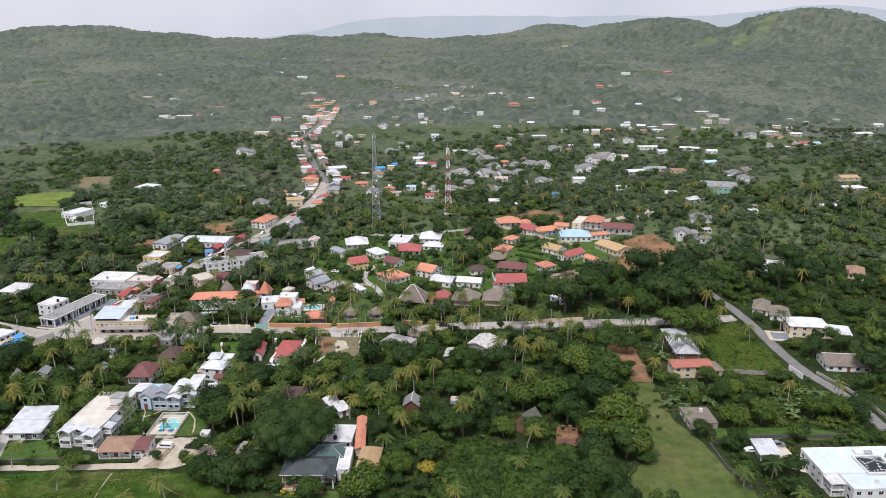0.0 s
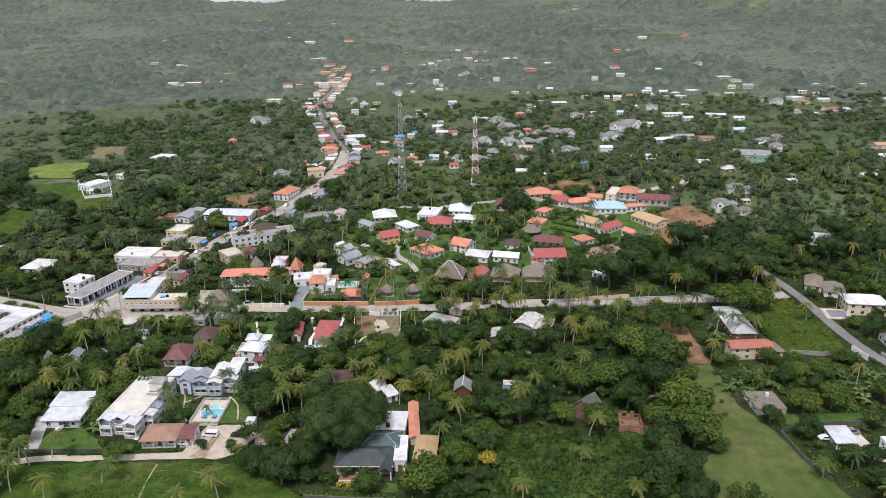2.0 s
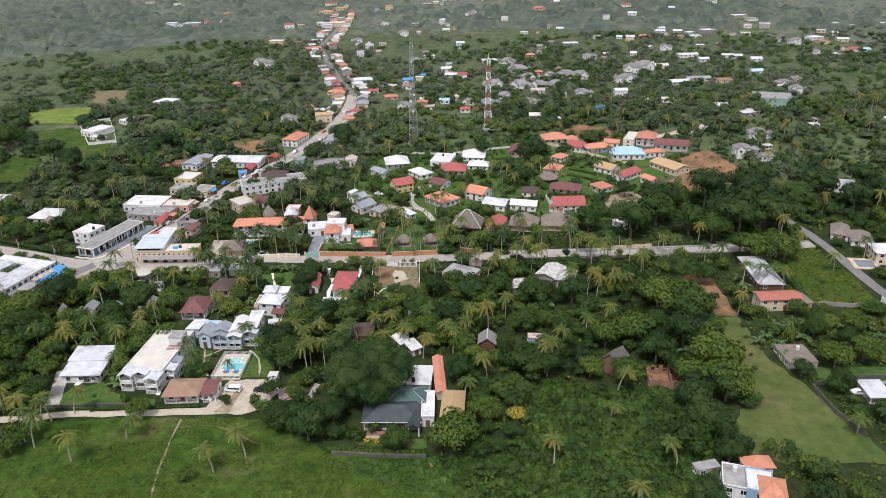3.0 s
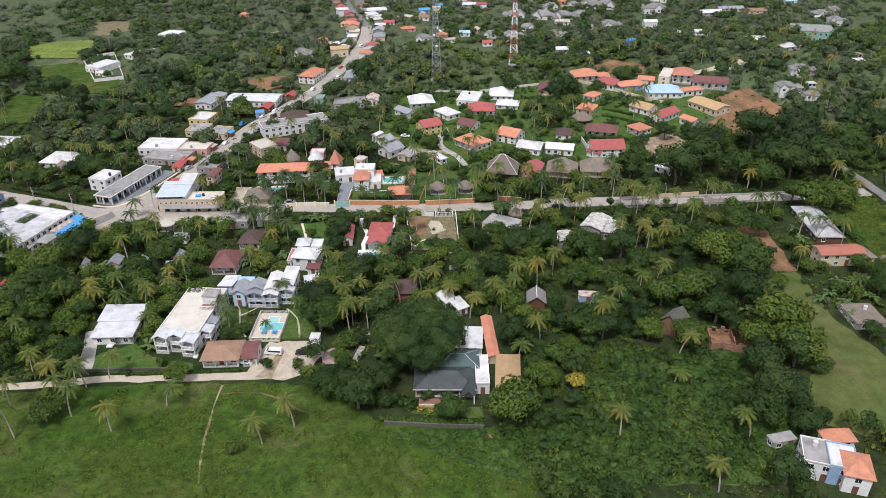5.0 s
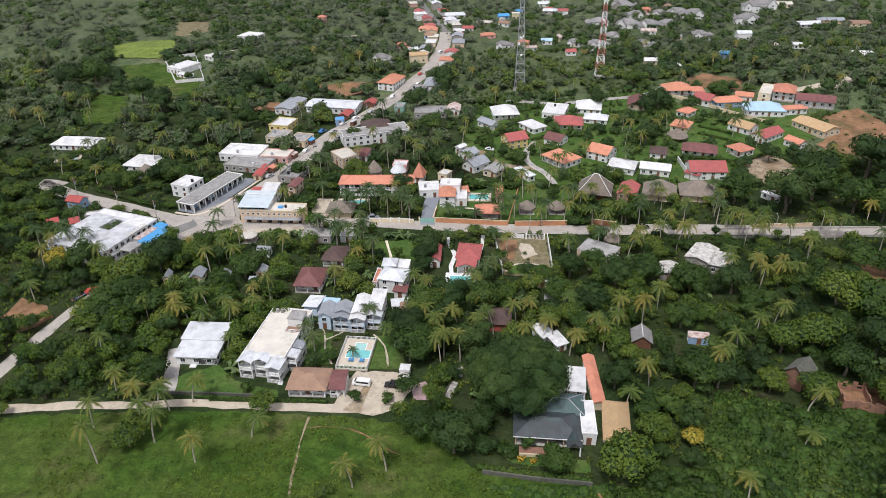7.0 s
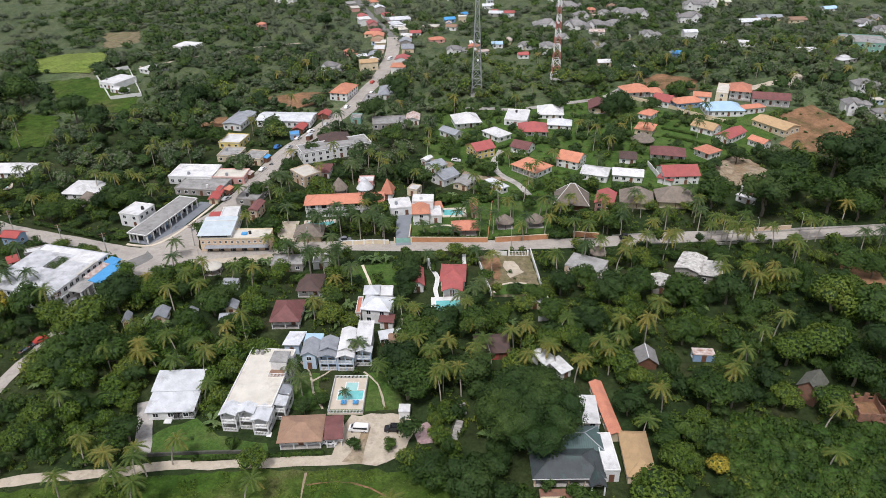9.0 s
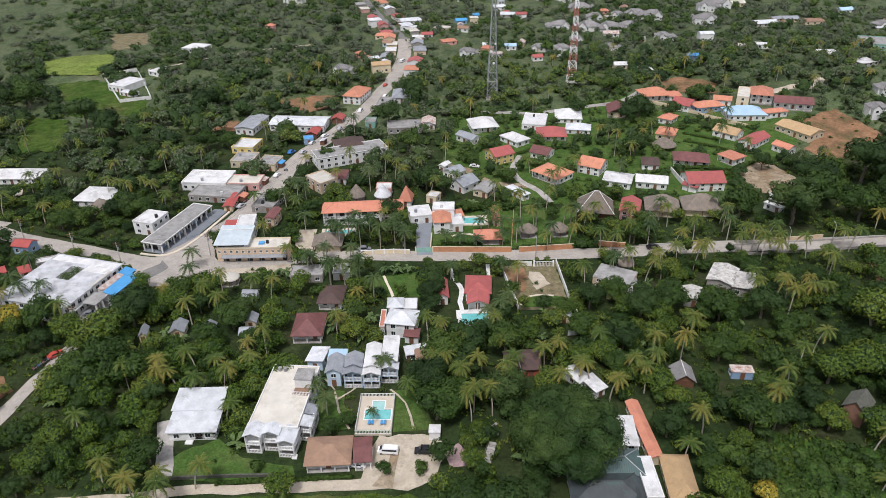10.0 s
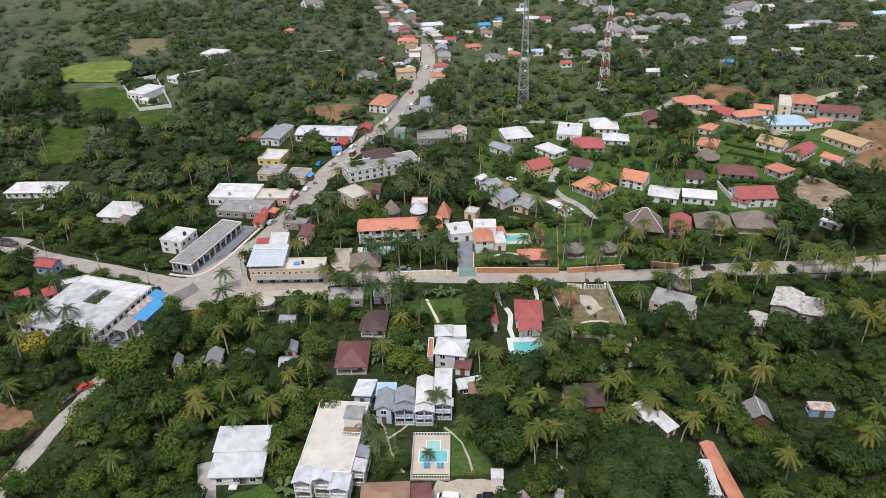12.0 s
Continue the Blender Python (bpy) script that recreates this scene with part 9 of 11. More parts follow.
far_house(-176.9, 1258.9, -15, 12.3, 9.2, 2.7, "flat", "flat_white", "white", "outbuilding")
far_house(-249.5, 2115.3, 12, 14.5, 10.1, 4.8, "flat", "flat_white", "concrete")
far_house(-396.2, 2265.9, 20, 18.8, 11, 2.7, "flat", "flat_white", "white")
far_house(-506.4, 2338.8, 0, 16.3, 11, 2.6, "flat", "flat_white", "grey_wall")
far_house(-576.4, 2349.4, 20, 13.2, 9.2, 2.5, "flat", "flat_white", "concrete")
far_house(-62.3, 1056.8, 6, 10.1, 7, 4.8, "hip", "tile_orange", "cream")
far_house(-78.8, 1046.4, 6, 5.7, 4.3, 2.5, "gable", "tin_grey", "pale_blue_wall", "outbuilding")
far_house(-62.5, 926.2, -15, 10.1, 7.1, 2.4, "flat", "flat_white", "white")
far_house(6.7, 911.1, 20, 6.2, 5, 4.8, "gable", "tin_white", "white")
far_house(13, 895.5, 110, 4.5, 4, 2.3, "gable", "tin_grey", "white", "outbuilding")
far_house(-12.8, 1083.1, 0, 5.9, 5, 2.4, "flat", "flat_white", "concrete")
far_house(-6.2, 1074.1, 15, 4.5, 4, 2.5, "gable", "tin_rust", "grey_wall", "outbuilding")
far_house(-154.7, 1169.8, 0, 17.6, 11, 2.4, "gable", "tile_red", "white")
far_house(-133.1, 818.1, 6, 11.2, 7.9, 2.4, "flat", "flat_white", "white")
far_house(-80, 736, 0, 7, 5, 4.8, "flat", "flat_white", "white")
far_house(-62.8, 745.1, 15, 4.9, 4, 2.7, "gable", "tin_rust", "grey_wall", "outbuilding")
far_house(-125.1, 1001.2, 12, 9.6, 6.7, 2.6, "flat", "flat_cream", "cream")
far_house(43.5, 695.2, 0, 14.1, 9.9, 2.7, "flat", "flat_white", "concrete")
far_house(64.5, 653.6, -8, 17.2, 11, 2.7, "hip", "thatch", "grey_wall")
far_house(59.6, 688, -20, 13.3, 9.3, 2.8, "hip", "thatch", "white")
far_house(80.5, 639.6, -8, 7.9, 5.5, 2.5, "hip", "tile_salmon", "pink")
far_house(80.3, 620.3, 7, 5.2, 4, 2.7, "flat", "tin_rust", "cream", "outbuilding")
far_house(88.6, 627.2, -15, 8.9, 6.2, 2.8, "hip", "thatch", "white")
far_house(68.8, 625.2, 75, 6.7, 5, 2.7, "gable", "tile_brown", "peach", "outbuilding")
far_house(102.4, 626.1, -15, 16.6, 11, 2.8, "hip", "thatch", "white")
far_house(99.8, 648.7, 75, 9.3, 7, 2.3, "gable", "tile_brown", "peach", "outbuilding")
far_house(111.8, 615.5, -8, 14.2, 10, 4.8, "hip", "thatch", "white")
far_house(58.6, 593.3, -20, 15.6, 10.9, 2.8, "hip", "thatch", "white")
far_house(69.9, 573.9, -5, 10.4, 7.8, 2.3, "gable", "tin_rust", "white", "outbuilding")
far_house(74.1, 593.2, -20, 12.6, 8.8, 2.8, "hip", "thatch", "white")
far_house(39, 600.2, 0, 12.6, 8.8, 2.8, "hip", "thatch", "white")
far_house(69.2, 622.3, 6, 11, 7.7, 2.8, "hip", "thatch", "white")
far_house(87.8, 593.9, -8, 11.6, 8.1, 2.8, "hip", "thatch", "white")
far_house(134.3, 768.2, 0, 14.8, 10.4, 2.4, "flat", "flat_white", "grey_wall")
far_house(115.5, 778, 90, 7.8, 5.8, 2.5, "flat", "flat_grey", "grey_wall", "outbuilding")
far_house(108, 742.1, -20, 8.1, 5.7, 2.6, "gable", "tin_white", "white")
far_house(100.2, 755.5, -5, 5.3, 4, 2.7, "gable", "tin_grey", "peach", "outbuilding")
far_house(85.3, 716.3, 20, 8.8, 6.2, 2.5, "hip", "tile_salmon", "pink")
far_house(96, 726.2, 110, 6.2, 4.6, 2.7, "gable", "flat_grey", "white", "outbuilding")
far_house(156.4, 709.4, 12, 5, 5, 2.6, "gable", "tin_white", "grey_wall")
far_house(183.7, 709.9, -15, 6, 5, 2.6, "gable", "tin_white", "white")
far_house(175.3, 647.5, 0, 16.4, 11, 4.8, "hip", "thatch", "white")
far_house(192.6, 654.2, 0, 11.8, 8.9, 2.7, "gable", "flat_cream", "cream", "outbuilding")
far_house(162.1, 639.9, -8, 12.7, 8.9, 4.8, "hip", "thatch", "white")
far_house(183.9, 656.7, -20, 5.6, 5, 4.8, "flat", "flat_white", "white")
far_house(175.8, 671.1, 70, 4.5, 4, 2.7, "flat", "tile_brown", "peach", "outbuilding")
far_house(147.1, 599.5, -20, 15.1, 10.6, 4.8, "hip", "thatch", "white")
far_house(130.2, 555, 0, 9.3, 6.5, 4.8, "gable", "tin_white", "white")
far_house(129.2, 539.5, 0, 5.4, 4, 2.3, "flat", "tin_rust", "peach", "outbuilding")
far_house(199.5, 779.5, -15, 8.7, 6.1, 4.8, "gable", "tin_white", "cream")
far_house(191.8, 793, -15, 5.8, 4.3, 2.5, "gable", "tin_white", "white", "outbuilding")
far_house(219.3, 795.4, -8, 11.2, 7.8, 2.6, "hip", "tile_salmon", "pink")
far_house(245, 824, 0, 10.5, 7.4, 2.4, "gable", "tin_white", "white")
far_house(251.2, 839.4, 15, 7.6, 5.7, 2.3, "gable", "tin_white", "pale_blue_wall", "outbuilding")
far_house(258.8, 807.7, -8, 9.2, 6.5, 4.8, "gable", "tin_white", "concrete")
far_house(245.8, 801.8, 82, 5.3, 4, 2.3, "gable", "tin_white", "peach", "outbuilding")
far_house(293.4, 812.6, 20, 14.1, 9.8, 4.8, "flat", "flat_white", "grey_wall")
far_house(274.1, 812.9, 35, 10, 7.5, 2.5, "flat", "flat_white", "pale_blue_wall", "outbuilding")
far_house(273.3, 792.9, 6, 11.4, 8, 2.5, "flat", "flat_white", "white")
far_house(256.2, 790.4, 6, 6.4, 4.8, 2.3, "gable", "tile_brown", "peach", "outbuilding")
far_house(233.4, 699.7, 0, 20, 11, 2.5, "flat", "flat_white", "white")
far_house(239.4, 677.6, 15, 10.3, 7.7, 2.3, "gable", "tin_white", "white", "outbuilding")
far_house(271.8, 690.7, -20, 18.1, 11, 2.6, "flat", "flat_white", "white")
far_house(287.3, 674.3, -5, 9.8, 7.3, 2.3, "gable", "flat_white", "white", "outbuilding")
far_house(265.3, 624.3, 12, 12, 8.4, 2.5, "gable", "tin_blue", "white")
far_house(188.1, 592, 6, 16.8, 11, 2.5, "gable", "tin_white", "concrete")
far_house(201.1, 602.6, 21, 8.8, 6.6, 2.3, "gable", "tin_grey", "peach", "outbuilding")
far_house(158.8, 527.6, -20, 11.2, 7.8, 2.7, "flat", "flat_white", "white")
far_house(145, 528.6, 70, 7.1, 5.3, 2.5, "flat", "flat_cream", "peach", "outbuilding")
far_house(66.1, 483.9, 0, 9.9, 6.9, 2.6, "flat", "flat_white", "grey_wall")
far_house(55.7, 496.3, 0, 7.8, 5.9, 2.5, "gable", "flat_white", "cream", "outbuilding")
far_house(100.8, 497.3, -20, 5, 5, 4.8, "gable", "tin_bright_blue", "blue_wall")
far_house(103.8, 508.8, -5, 4.5, 4, 2.3, "flat", "tin_grey", "white", "outbuilding")
far_house(180.5, 495.5, -8, 16.4, 11, 2.4, "flat", "flat_white", "concrete")
far_house(190.5, 469.1, 20, 12.3, 8.6, 2.4, "flat", "flat_white", "concrete")
far_house(223.9, 593.4, 0, 14.6, 10.2, 2.5, "gable", "tile_brown", "cream")
far_house(211.6, 602.8, 0, 11.5, 8.6, 2.3, "gable", "tin_grey", "peach", "outbuilding")
far_house(266.9, 578.1, 6, 11.2, 7.8, 2.8, "hip", "thatch", "white")
far_house(282.5, 592, 21, 7.6, 5.7, 2.5, "gable", "thatch", "peach", "outbuilding")
far_house(262.7, 549.2, -15, 9.6, 6.7, 4.8, "hip", "thatch", "white")
far_house(260.8, 568.4, 75, 6.6, 5, 2.3, "flat", "tin_white", "peach", "outbuilding")
far_house(281.2, 458.2, 0, 11.7, 8.2, 2.4, "flat", "flat_white", "white")
far_house(294, 466.4, 0, 6, 4.5, 2.7, "gable", "flat_grey", "grey_wall", "outbuilding")
far_house(335.6, 520.4, 6, 16.8, 11, 2.7, "flat", "flat_white", "concrete")
far_house(352.9, 557, 0, 15.2, 10.6, 2.7, "gable", "tile_tan", "cream")
far_house(334.7, 542.6, 0, 8, 6, 2.5, "flat", "tin_white", "pale_blue_wall", "outbuilding")
far_house(393, 773.6, 20, 15.3, 10.7, 2.7, "flat", "flat_white", "white")
far_house(391.6, 752.1, 110, 11.5, 8.6, 2.3, "gable", "tile_brown", "peach", "outbuilding")
far_house(417.8, 807.3, -20, 8.6, 6.1, 2.7, "flat", "flat_white", "cream")
far_house(424.8, 792.5, -5, 6.3, 4.7, 2.5, "gable", "flat_cream", "white", "outbuilding")
far_house(415.7, 760.9, -8, 11.8, 8.2, 2.4, "gable", "tin_white", "cream")
far_house(398.8, 711.2, 0, 11.1, 7.7, 2.4, "gable", "tile_red", "white")
far_house(382.7, 699.5, 0, 5.7, 4.3, 2.5, "gable", "tile_brown", "grey_wall", "outbuilding")
far_house(408.5, 706.7, 12, 8.9, 6.2, 2.4, "gable", "tin_blue", "white")
far_house(392.4, 718.6, 102, 4.7, 4, 2.3, "gable", "tile_brown", "white", "outbuilding")
far_house(488.7, 757.7, 6, 20, 11, 2.5, "gable", "tin_white", "cream")
far_house(541.8, 813.5, -8, 10.6, 7.4, 2.4, "gable", "tin_white", "white")
far_house(556.6, 810.4, 7, 7.1, 5.3, 2.7, "gable", "tin_rust", "pale_blue_wall", "outbuilding")
far_house(364.9, 900.1, 6, 15.8, 11, 2.4, "flat", "flat_white", "concrete")
far_house(372, 880.7, 6, 12, 9, 2.5, "flat", "flat_grey", "white", "outbuilding")
far_house(369.4, 839.7, -20, 11.2, 7.8, 4.8, "flat", "flat_white", "concrete")
far_house(350.6, 841.5, -5, 8, 6, 2.7, "gable", "tin_rust", "white", "outbuilding")
far_house(332.8, 803.6, -15, 9.5, 6.6, 2.7, "flat", "flat_white", "white")
far_house(316.8, 799.6, 75, 6.8, 5.1, 2.5, "flat", "flat_grey", "peach", "outbuilding")
far_house(367.8, 1253.6, 0, 14.2, 9.9, 2.6, "gable", "tin_white", "white")
far_house(434.2, 1232.7, 20, 14.2, 9.9, 2.4, "hip", "tile_salmon", "pink")
far_house(284.9, 1103.9, 6, 10.8, 7.6, 2.5, "hip", "tile_salmon", "pink")
far_house(301, 1103.4, 96, 6.8, 5.1, 2.3, "gable", "flat_grey", "cream", "outbuilding")
far_house(251.3, 988.1, 6, 11.1, 7.8, 2.5, "gable", "tile_red", "white")
far_house(245, 934.9, -20, 10.5, 7.4, 2.6, "gable", "tin_white", "white")
far_house(137.3, 995.6, 20, 15, 10.5, 2.7, "hip", "tile_salmon", "pink")
far_house(118.3, 1114, 20, 10.7, 7.5, 2.4, "gable", "tin_white", "concrete")
far_house(131.9, 1108, 20, 5.6, 4.2, 2.5, "gable", "flat_cream", "pale_blue_wall", "outbuilding")
far_house(87.7, 1114.7, 0, 9.1, 6.4, 2.5, "flat", "flat_white", "concrete")
far_house(73.7, 1121.1, 90, 6.6, 4.9, 2.3, "flat", "flat_cream", "peach", "outbuilding")
far_house(64.8, 1178.3, -15, 12.8, 9, 2.5, "flat", "flat_white", "concrete")
far_house(66.4, 1158.3, 0, 10.2, 7.6, 2.5, "flat", "flat_white", "peach", "outbuilding")
far_house(83.9, 1255.5, -15, 10.3, 7.2, 4.8, "flat", "flat_white", "concrete")
far_house(98.8, 1251.3, 75, 5.2, 4, 2.5, "gable", "tin_white", "cream", "outbuilding")
far_house(57.8, 1332.2, 0, 9.1, 6.3, 4.8, "flat", "flat_white", "white")
far_house(107.3, 1239.9, -8, 8.5, 5.9, 2.4, "flat", "flat_white", "white")
far_house(125.7, 1237.9, 82, 5.1, 4, 2.7, "flat", "flat_white", "peach", "outbuilding")
far_house(473.1, 2287, -8, 20, 11, 2.7, "flat", "flat_white", "cream")
far_house(350, 1603.5, 12, 15.6, 10.9, 2.4, "flat", "flat_white", "white")
far_house(429.5, 2200.1, -20, 20, 11, 2.7, "flat", "flat_white", "grey_wall")
far_house(406.3, 2167.2, 20, 15, 10.5, 2.4, "flat", "flat_white", "grey_wall")
far_house(249.7, 2201.5, 20, 15.1, 10.5, 2.5, "flat", "flat_white", "white")
far_house(4.3, 1098.2, 6, 7.5, 5.2, 2.7, "gable", "tin_white", "cream")
far_house(12.1, 1084.1, 6, 4.5, 4, 2.3, "gable", "tin_grey", "white", "outbuilding")
far_house(31.6, 1146.2, -20, 10.9, 7.6, 4.8, "flat", "flat_white", "concrete")
far_house(18.8, 1159.6, -5, 6.4, 4.8, 2.3, "gable", "flat_grey", "white", "outbuilding")
far_house(-36.7, 1368.9, 20, 9.3, 6.5, 2.6, "flat", "flat_white", "grey_wall")
far_house(-4.8, 1412.7, -15, 7.7, 5.4, 4.8, "flat", "flat_white", "concrete")
far_house(-37.6, 847.3, -8, 8.1, 5.6, 4.8, "hip", "thatch", "white")
far_house(-22.1, 851.1, 7, 4.6, 4, 2.7, "gable", "tin_rust", "white", "outbuilding")
far_house(-12.5, 722, 12, 9.8, 6.9, 2.4, "flat", "flat_white", "white")
far_house(-16, 740.2, 102, 7.6, 5.7, 2.7, "flat", "flat_grey", "grey_wall", "outbuilding")
far_house(-26, 693.2, 0, 8.5, 5.9, 4.8, "hip", "thatch", "white")
far_house(14, 542.5, -20, 8.8, 6.2, 2.8, "hip", "thatch", "white")
far_house(4.1, 557, 70, 6.9, 5.2, 2.3, "gable", "tin_rust", "cream", "outbuilding")
far_house(26.8, 532.3, 0, 9.3, 6.5, 4.8, "hip", "thatch", "white")
far_house(15.1, 541.7, 90, 5, 4, 2.3, "gable", "tin_white", "cream", "outbuilding")
far_house(9.2, 520.8, 6, 6.4, 5, 2.4, "gable", "tile_red", "white")
far_house(41.8, 559.6, 0, 9.8, 6.9, 2.8, "hip", "thatch", "white")
far_house(56.9, 529.3, 0, 10.3, 7.2, 4.8, "hip", "thatch", "white")
far_house(100.4, 554.2, 0, 9.9, 6.9, 4.8, "hip", "thatch", "white")
far_house(85.4, 555.8, 0, 6.6, 4.9, 2.3, "gable", "flat_grey", "cream", "outbuilding")
far_house(178.7, 427.6, -8, 10.6, 7.4, 2.8, "hip", "thatch", "white")
far_house(158.7, 401.6, -8, 9.1, 6.4, 4.8, "hip", "thatch", "white")
far_house(169.5, 393.8, 0, 7.5, 5.3, 2.8, "hip", "thatch", "white")
far_house(176.6, 409, 0, 4.5, 4, 2.3, "flat", "flat_cream", "pale_blue_wall", "outbuilding")
far_house(219.5, 440.2, -8, 5.3, 5, 2.4, "flat", "flat_white", "white")
far_house(224, 450.1, -8, 4.5, 4, 2.5, "flat", "flat_grey", "peach", "outbuilding")
far_house(367.4, 689.5, 12, 9.5, 6.7, 2.5, "flat", "flat_white", "white")
far_house(357.8, 699.6, 102, 6.1, 4.6, 2.7, "gable", "flat_grey", "white", "outbuilding")
far_house(361.3, 750.5, 12, 7.9, 5.5, 4.8, "hip", "thatch", "white")
far_house(351.2, 765.3, 102, 5.8, 4.4, 2.5, "gable", "tile_brown", "pale_blue_wall", "outbuilding")
far_house(510.3, 847.6, -15, 9.4, 6.6, 2.7, "flat", "flat_white", "concrete")
far_house(455, 848, 6, 6.5, 5, 2.5, "flat", "flat_white", "white")
far_house(466.9, 833.3, 6, 4.5, 4, 2.3, "flat", "flat_white", "pale_blue_wall", "outbuilding")
far_house(260.3, 743.2, 0, 7.5, 5.2, 2.5, "flat", "flat_white", "concrete")
far_house(279, 744.8, 15, 5.5, 4.1, 2.5, "gable", "tile_brown", "grey_wall", "outbuilding")
far_house(220.5, 731.1, 0, 7.3, 5.1, 4.8, "hip", "thatch", "white")
far_house(208.5, 735.7, 90, 4.9, 4, 2.7, "gable", "tin_white", "grey_wall", "outbuilding")
far_house(166.3, 786.2, 12, 7.6, 5.4, 4.8, "flat", "flat_white", "white")
far_house(136.1, 694.1, 12, 8.7, 6.1, 4.8, "hip", "thatch", "white")
far_house(150.4, 692, 12, 4.7, 4, 2.7, "gable", "tile_brown", "cream", "outbuilding")
far_house(137.6, 845.4, -15, 8.1, 5.7, 2.7, "gable", "tin_white", "concrete")
far_house(128.3, 861.2, 0, 4.5, 4, 2.7, "gable", "tile_brown", "pale_blue_wall", "outbuilding")
far_house(206.8, 913.3, 0, 7.6, 5.3, 4.8, "flat", "flat_white", "white")
far_house(95.4, 831.6, -15, 8, 5.6, 2.7, "flat", "flat_white", "white")
far_house(110.2, 829.8, 75, 4.5, 4, 2.3, "gable", "tile_brown", "peach", "outbuilding")
far_house(83.1, 916.7, 12, 7.5, 5.3, 4.8, "flat", "flat_white", "white")
far_house(65.5, 923.9, 27, 5.3, 4, 2.5, "flat", "flat_grey", "grey_wall", "outbuilding")
far_house(49.5, 971.3, 6, 7.9, 5.6, 2.8, "hip", "thatch", "white")
far_house(39.7, 962.7, 96, 4.5, 4, 2.5, "flat", "tin_white", "white", "outbuilding")
far_house(21.1, 784.4, 0, 8.5, 6, 2.6, "gable", "tin_white", "white")
far_house(19.5, 765.6, 90, 6.4, 4.8, 2.5, "gable", "tin_grey", "pale_blue_wall", "outbuilding")
far_house(9.6, 862.7, 0, 8.2, 5.7, 2.7, "gable", "tin_white", "white")
far_house(19, 873.9, 0, 5.5, 4.1, 2.7, "flat", "flat_grey", "peach", "outbuilding")
far_house(-25.7, 911.1, 0, 7.4, 5.2, 2.7, "flat", "flat_white", "grey_wall")
far_house(-60.5, 791.8, -8, 7.6, 5.3, 2.5, "flat", "flat_cream", "cream")
far_house(-75.7, 790.7, 82, 5.2, 4, 2.5, "gable", "flat_cream", "white", "outbuilding")
far_house(-87.7, 813.2, 0, 8.9, 6.2, 2.8, "hip", "thatch", "white")
far_house(-87.2, 792.8, 90, 4.6, 4, 2.5, "gable", "flat_grey", "white", "outbuilding")
far_house(168, 1038.3, 12, 8.6, 6, 2.5, "gable", "tin_white", "concrete")
far_house(300.3, 955.6, 6, 8.2, 5.7, 2.4, "gable", "tin_white", "concrete")
far_house(365.1, 986.6, 0, 8.6, 6, 2.8, "hip", "thatch", "white")
far_house(-70.7, 496.6, 82.3, 9.8, 8.6, 4.8, "hip", "tile_orange", "white", "shop")
far_house(-88.2, 514.9, 82.3, 8.4, 7.7, 2.8, "gable", "tin_white", "grey_wall", "shop")
far_house(-68.4, 512.2, 82.3, 8.9, 8.6, 4.8, "gable", "tile_red", "white", "shop")
far_house(-86.6, 530.6, 82.3, 12.1, 7.9, 2.4, "gable", "tin_grey", "peach", "shop")
far_house(-84, 545.1, 89.3, 9.4, 6.6, 2.8, "flat", "flat_white", "peach", "shop")
far_house(-64.9, 544.9, 89.3, 12.3, 8, 2.8, "hip", "tin_grey", "peach", "shop")
far_house(-83.6, 561, 89.3, 8.7, 7, 2.4, "flat", "flat_cream", "cream", "shop")
far_house(-66.3, 560.8, 89.3, 9.7, 7.7, 2.8, "gable", "tin_grey", "grey_wall", "shop")
far_house(-85.3, 577, 89.3, 11.1, 7.6, 2.8, "gable", "tile_salmon", "peach", "shop")
far_house(-65.5, 576.7, 89.3, 7.5, 7.6, 2.6, "flat", "flat_white", "pink", "shop")
far_house(-87.4, 589.5, 105.7, 9.5, 7.5, 2.8, "hip", "tile_red", "peach", "shop")
far_house(-68.8, 594.8, 105.7, 9.9, 6.5, 2.6, "flat", "flat_cream", "grey_wall", "shop")
far_house(-90.8, 604.8, 105.7, 9.1, 6.4, 4.8, "gable", "tile_red", "pink", "shop")
far_house(-73.5, 609.6, 105.7, 10.5, 8.5, 2.8, "hip", "tin_white", "grey_wall", "shop")
far_house(-97.2, 619.2, 105.7, 9.5, 8.8, 4.8, "flat", "flat_white", "white", "shop")
far_house(-77.8, 624.6, 105.7, 11.6, 7.3, 2.6, "flat", "flat_grey", "pink", "shop")
far_house(-99, 634.8, 105.7, 10.4, 7.2, 2.8, "gable", "tile_red", "white", "shop")
far_house(-80.4, 640.1, 105.7, 10.2, 7.4, 2.4, "hip", "tile_red", "white", "shop")
far_house(-86.6, 654.2, 103.4, 8.2, 7.5, 4.8, "gable", "tin_white", "grey_wall", "shop")
far_house(-106.9, 665.5, 103.4, 9.4, 6.2, 2.6, "flat", "flat_cream", "pink", "shop")
far_house(-111.1, 680.7, 103.4, 9.9, 7.3, 2.8, "flat", "flat_grey", "grey_wall", "shop")
far_house(-93.4, 684.9, 103.4, 12.7, 8, 2.8, "hip", "tile_orange", "white", "shop")
far_house(-97.1, 700.2, 103.4, 11.5, 6.7, 2.6, "hip", "tin_white", "cream", "shop")
far_house(-99.6, 715.8, 103.4, 13, 6.4, 4.8, "hip", "tin_rust", "peach", "shop")
far_house(-122.6, 727, 100.2, 10.3, 7.8, 2.4, "flat", "flat_white", "cream", "shop")
far_house(-104.3, 730.3, 100.2, 7, 8.4, 2.8, "hip", "tin_grey", "white", "shop")
far_house(-125.9, 742.5, 100.2, 10.4, 8.9, 2.6, "gable", "tin_white", "white", "shop")
far_house(-127.4, 758.3, 100.2, 8.7, 6.4, 2.8, "gable", "tin_white", "cream", "shop")
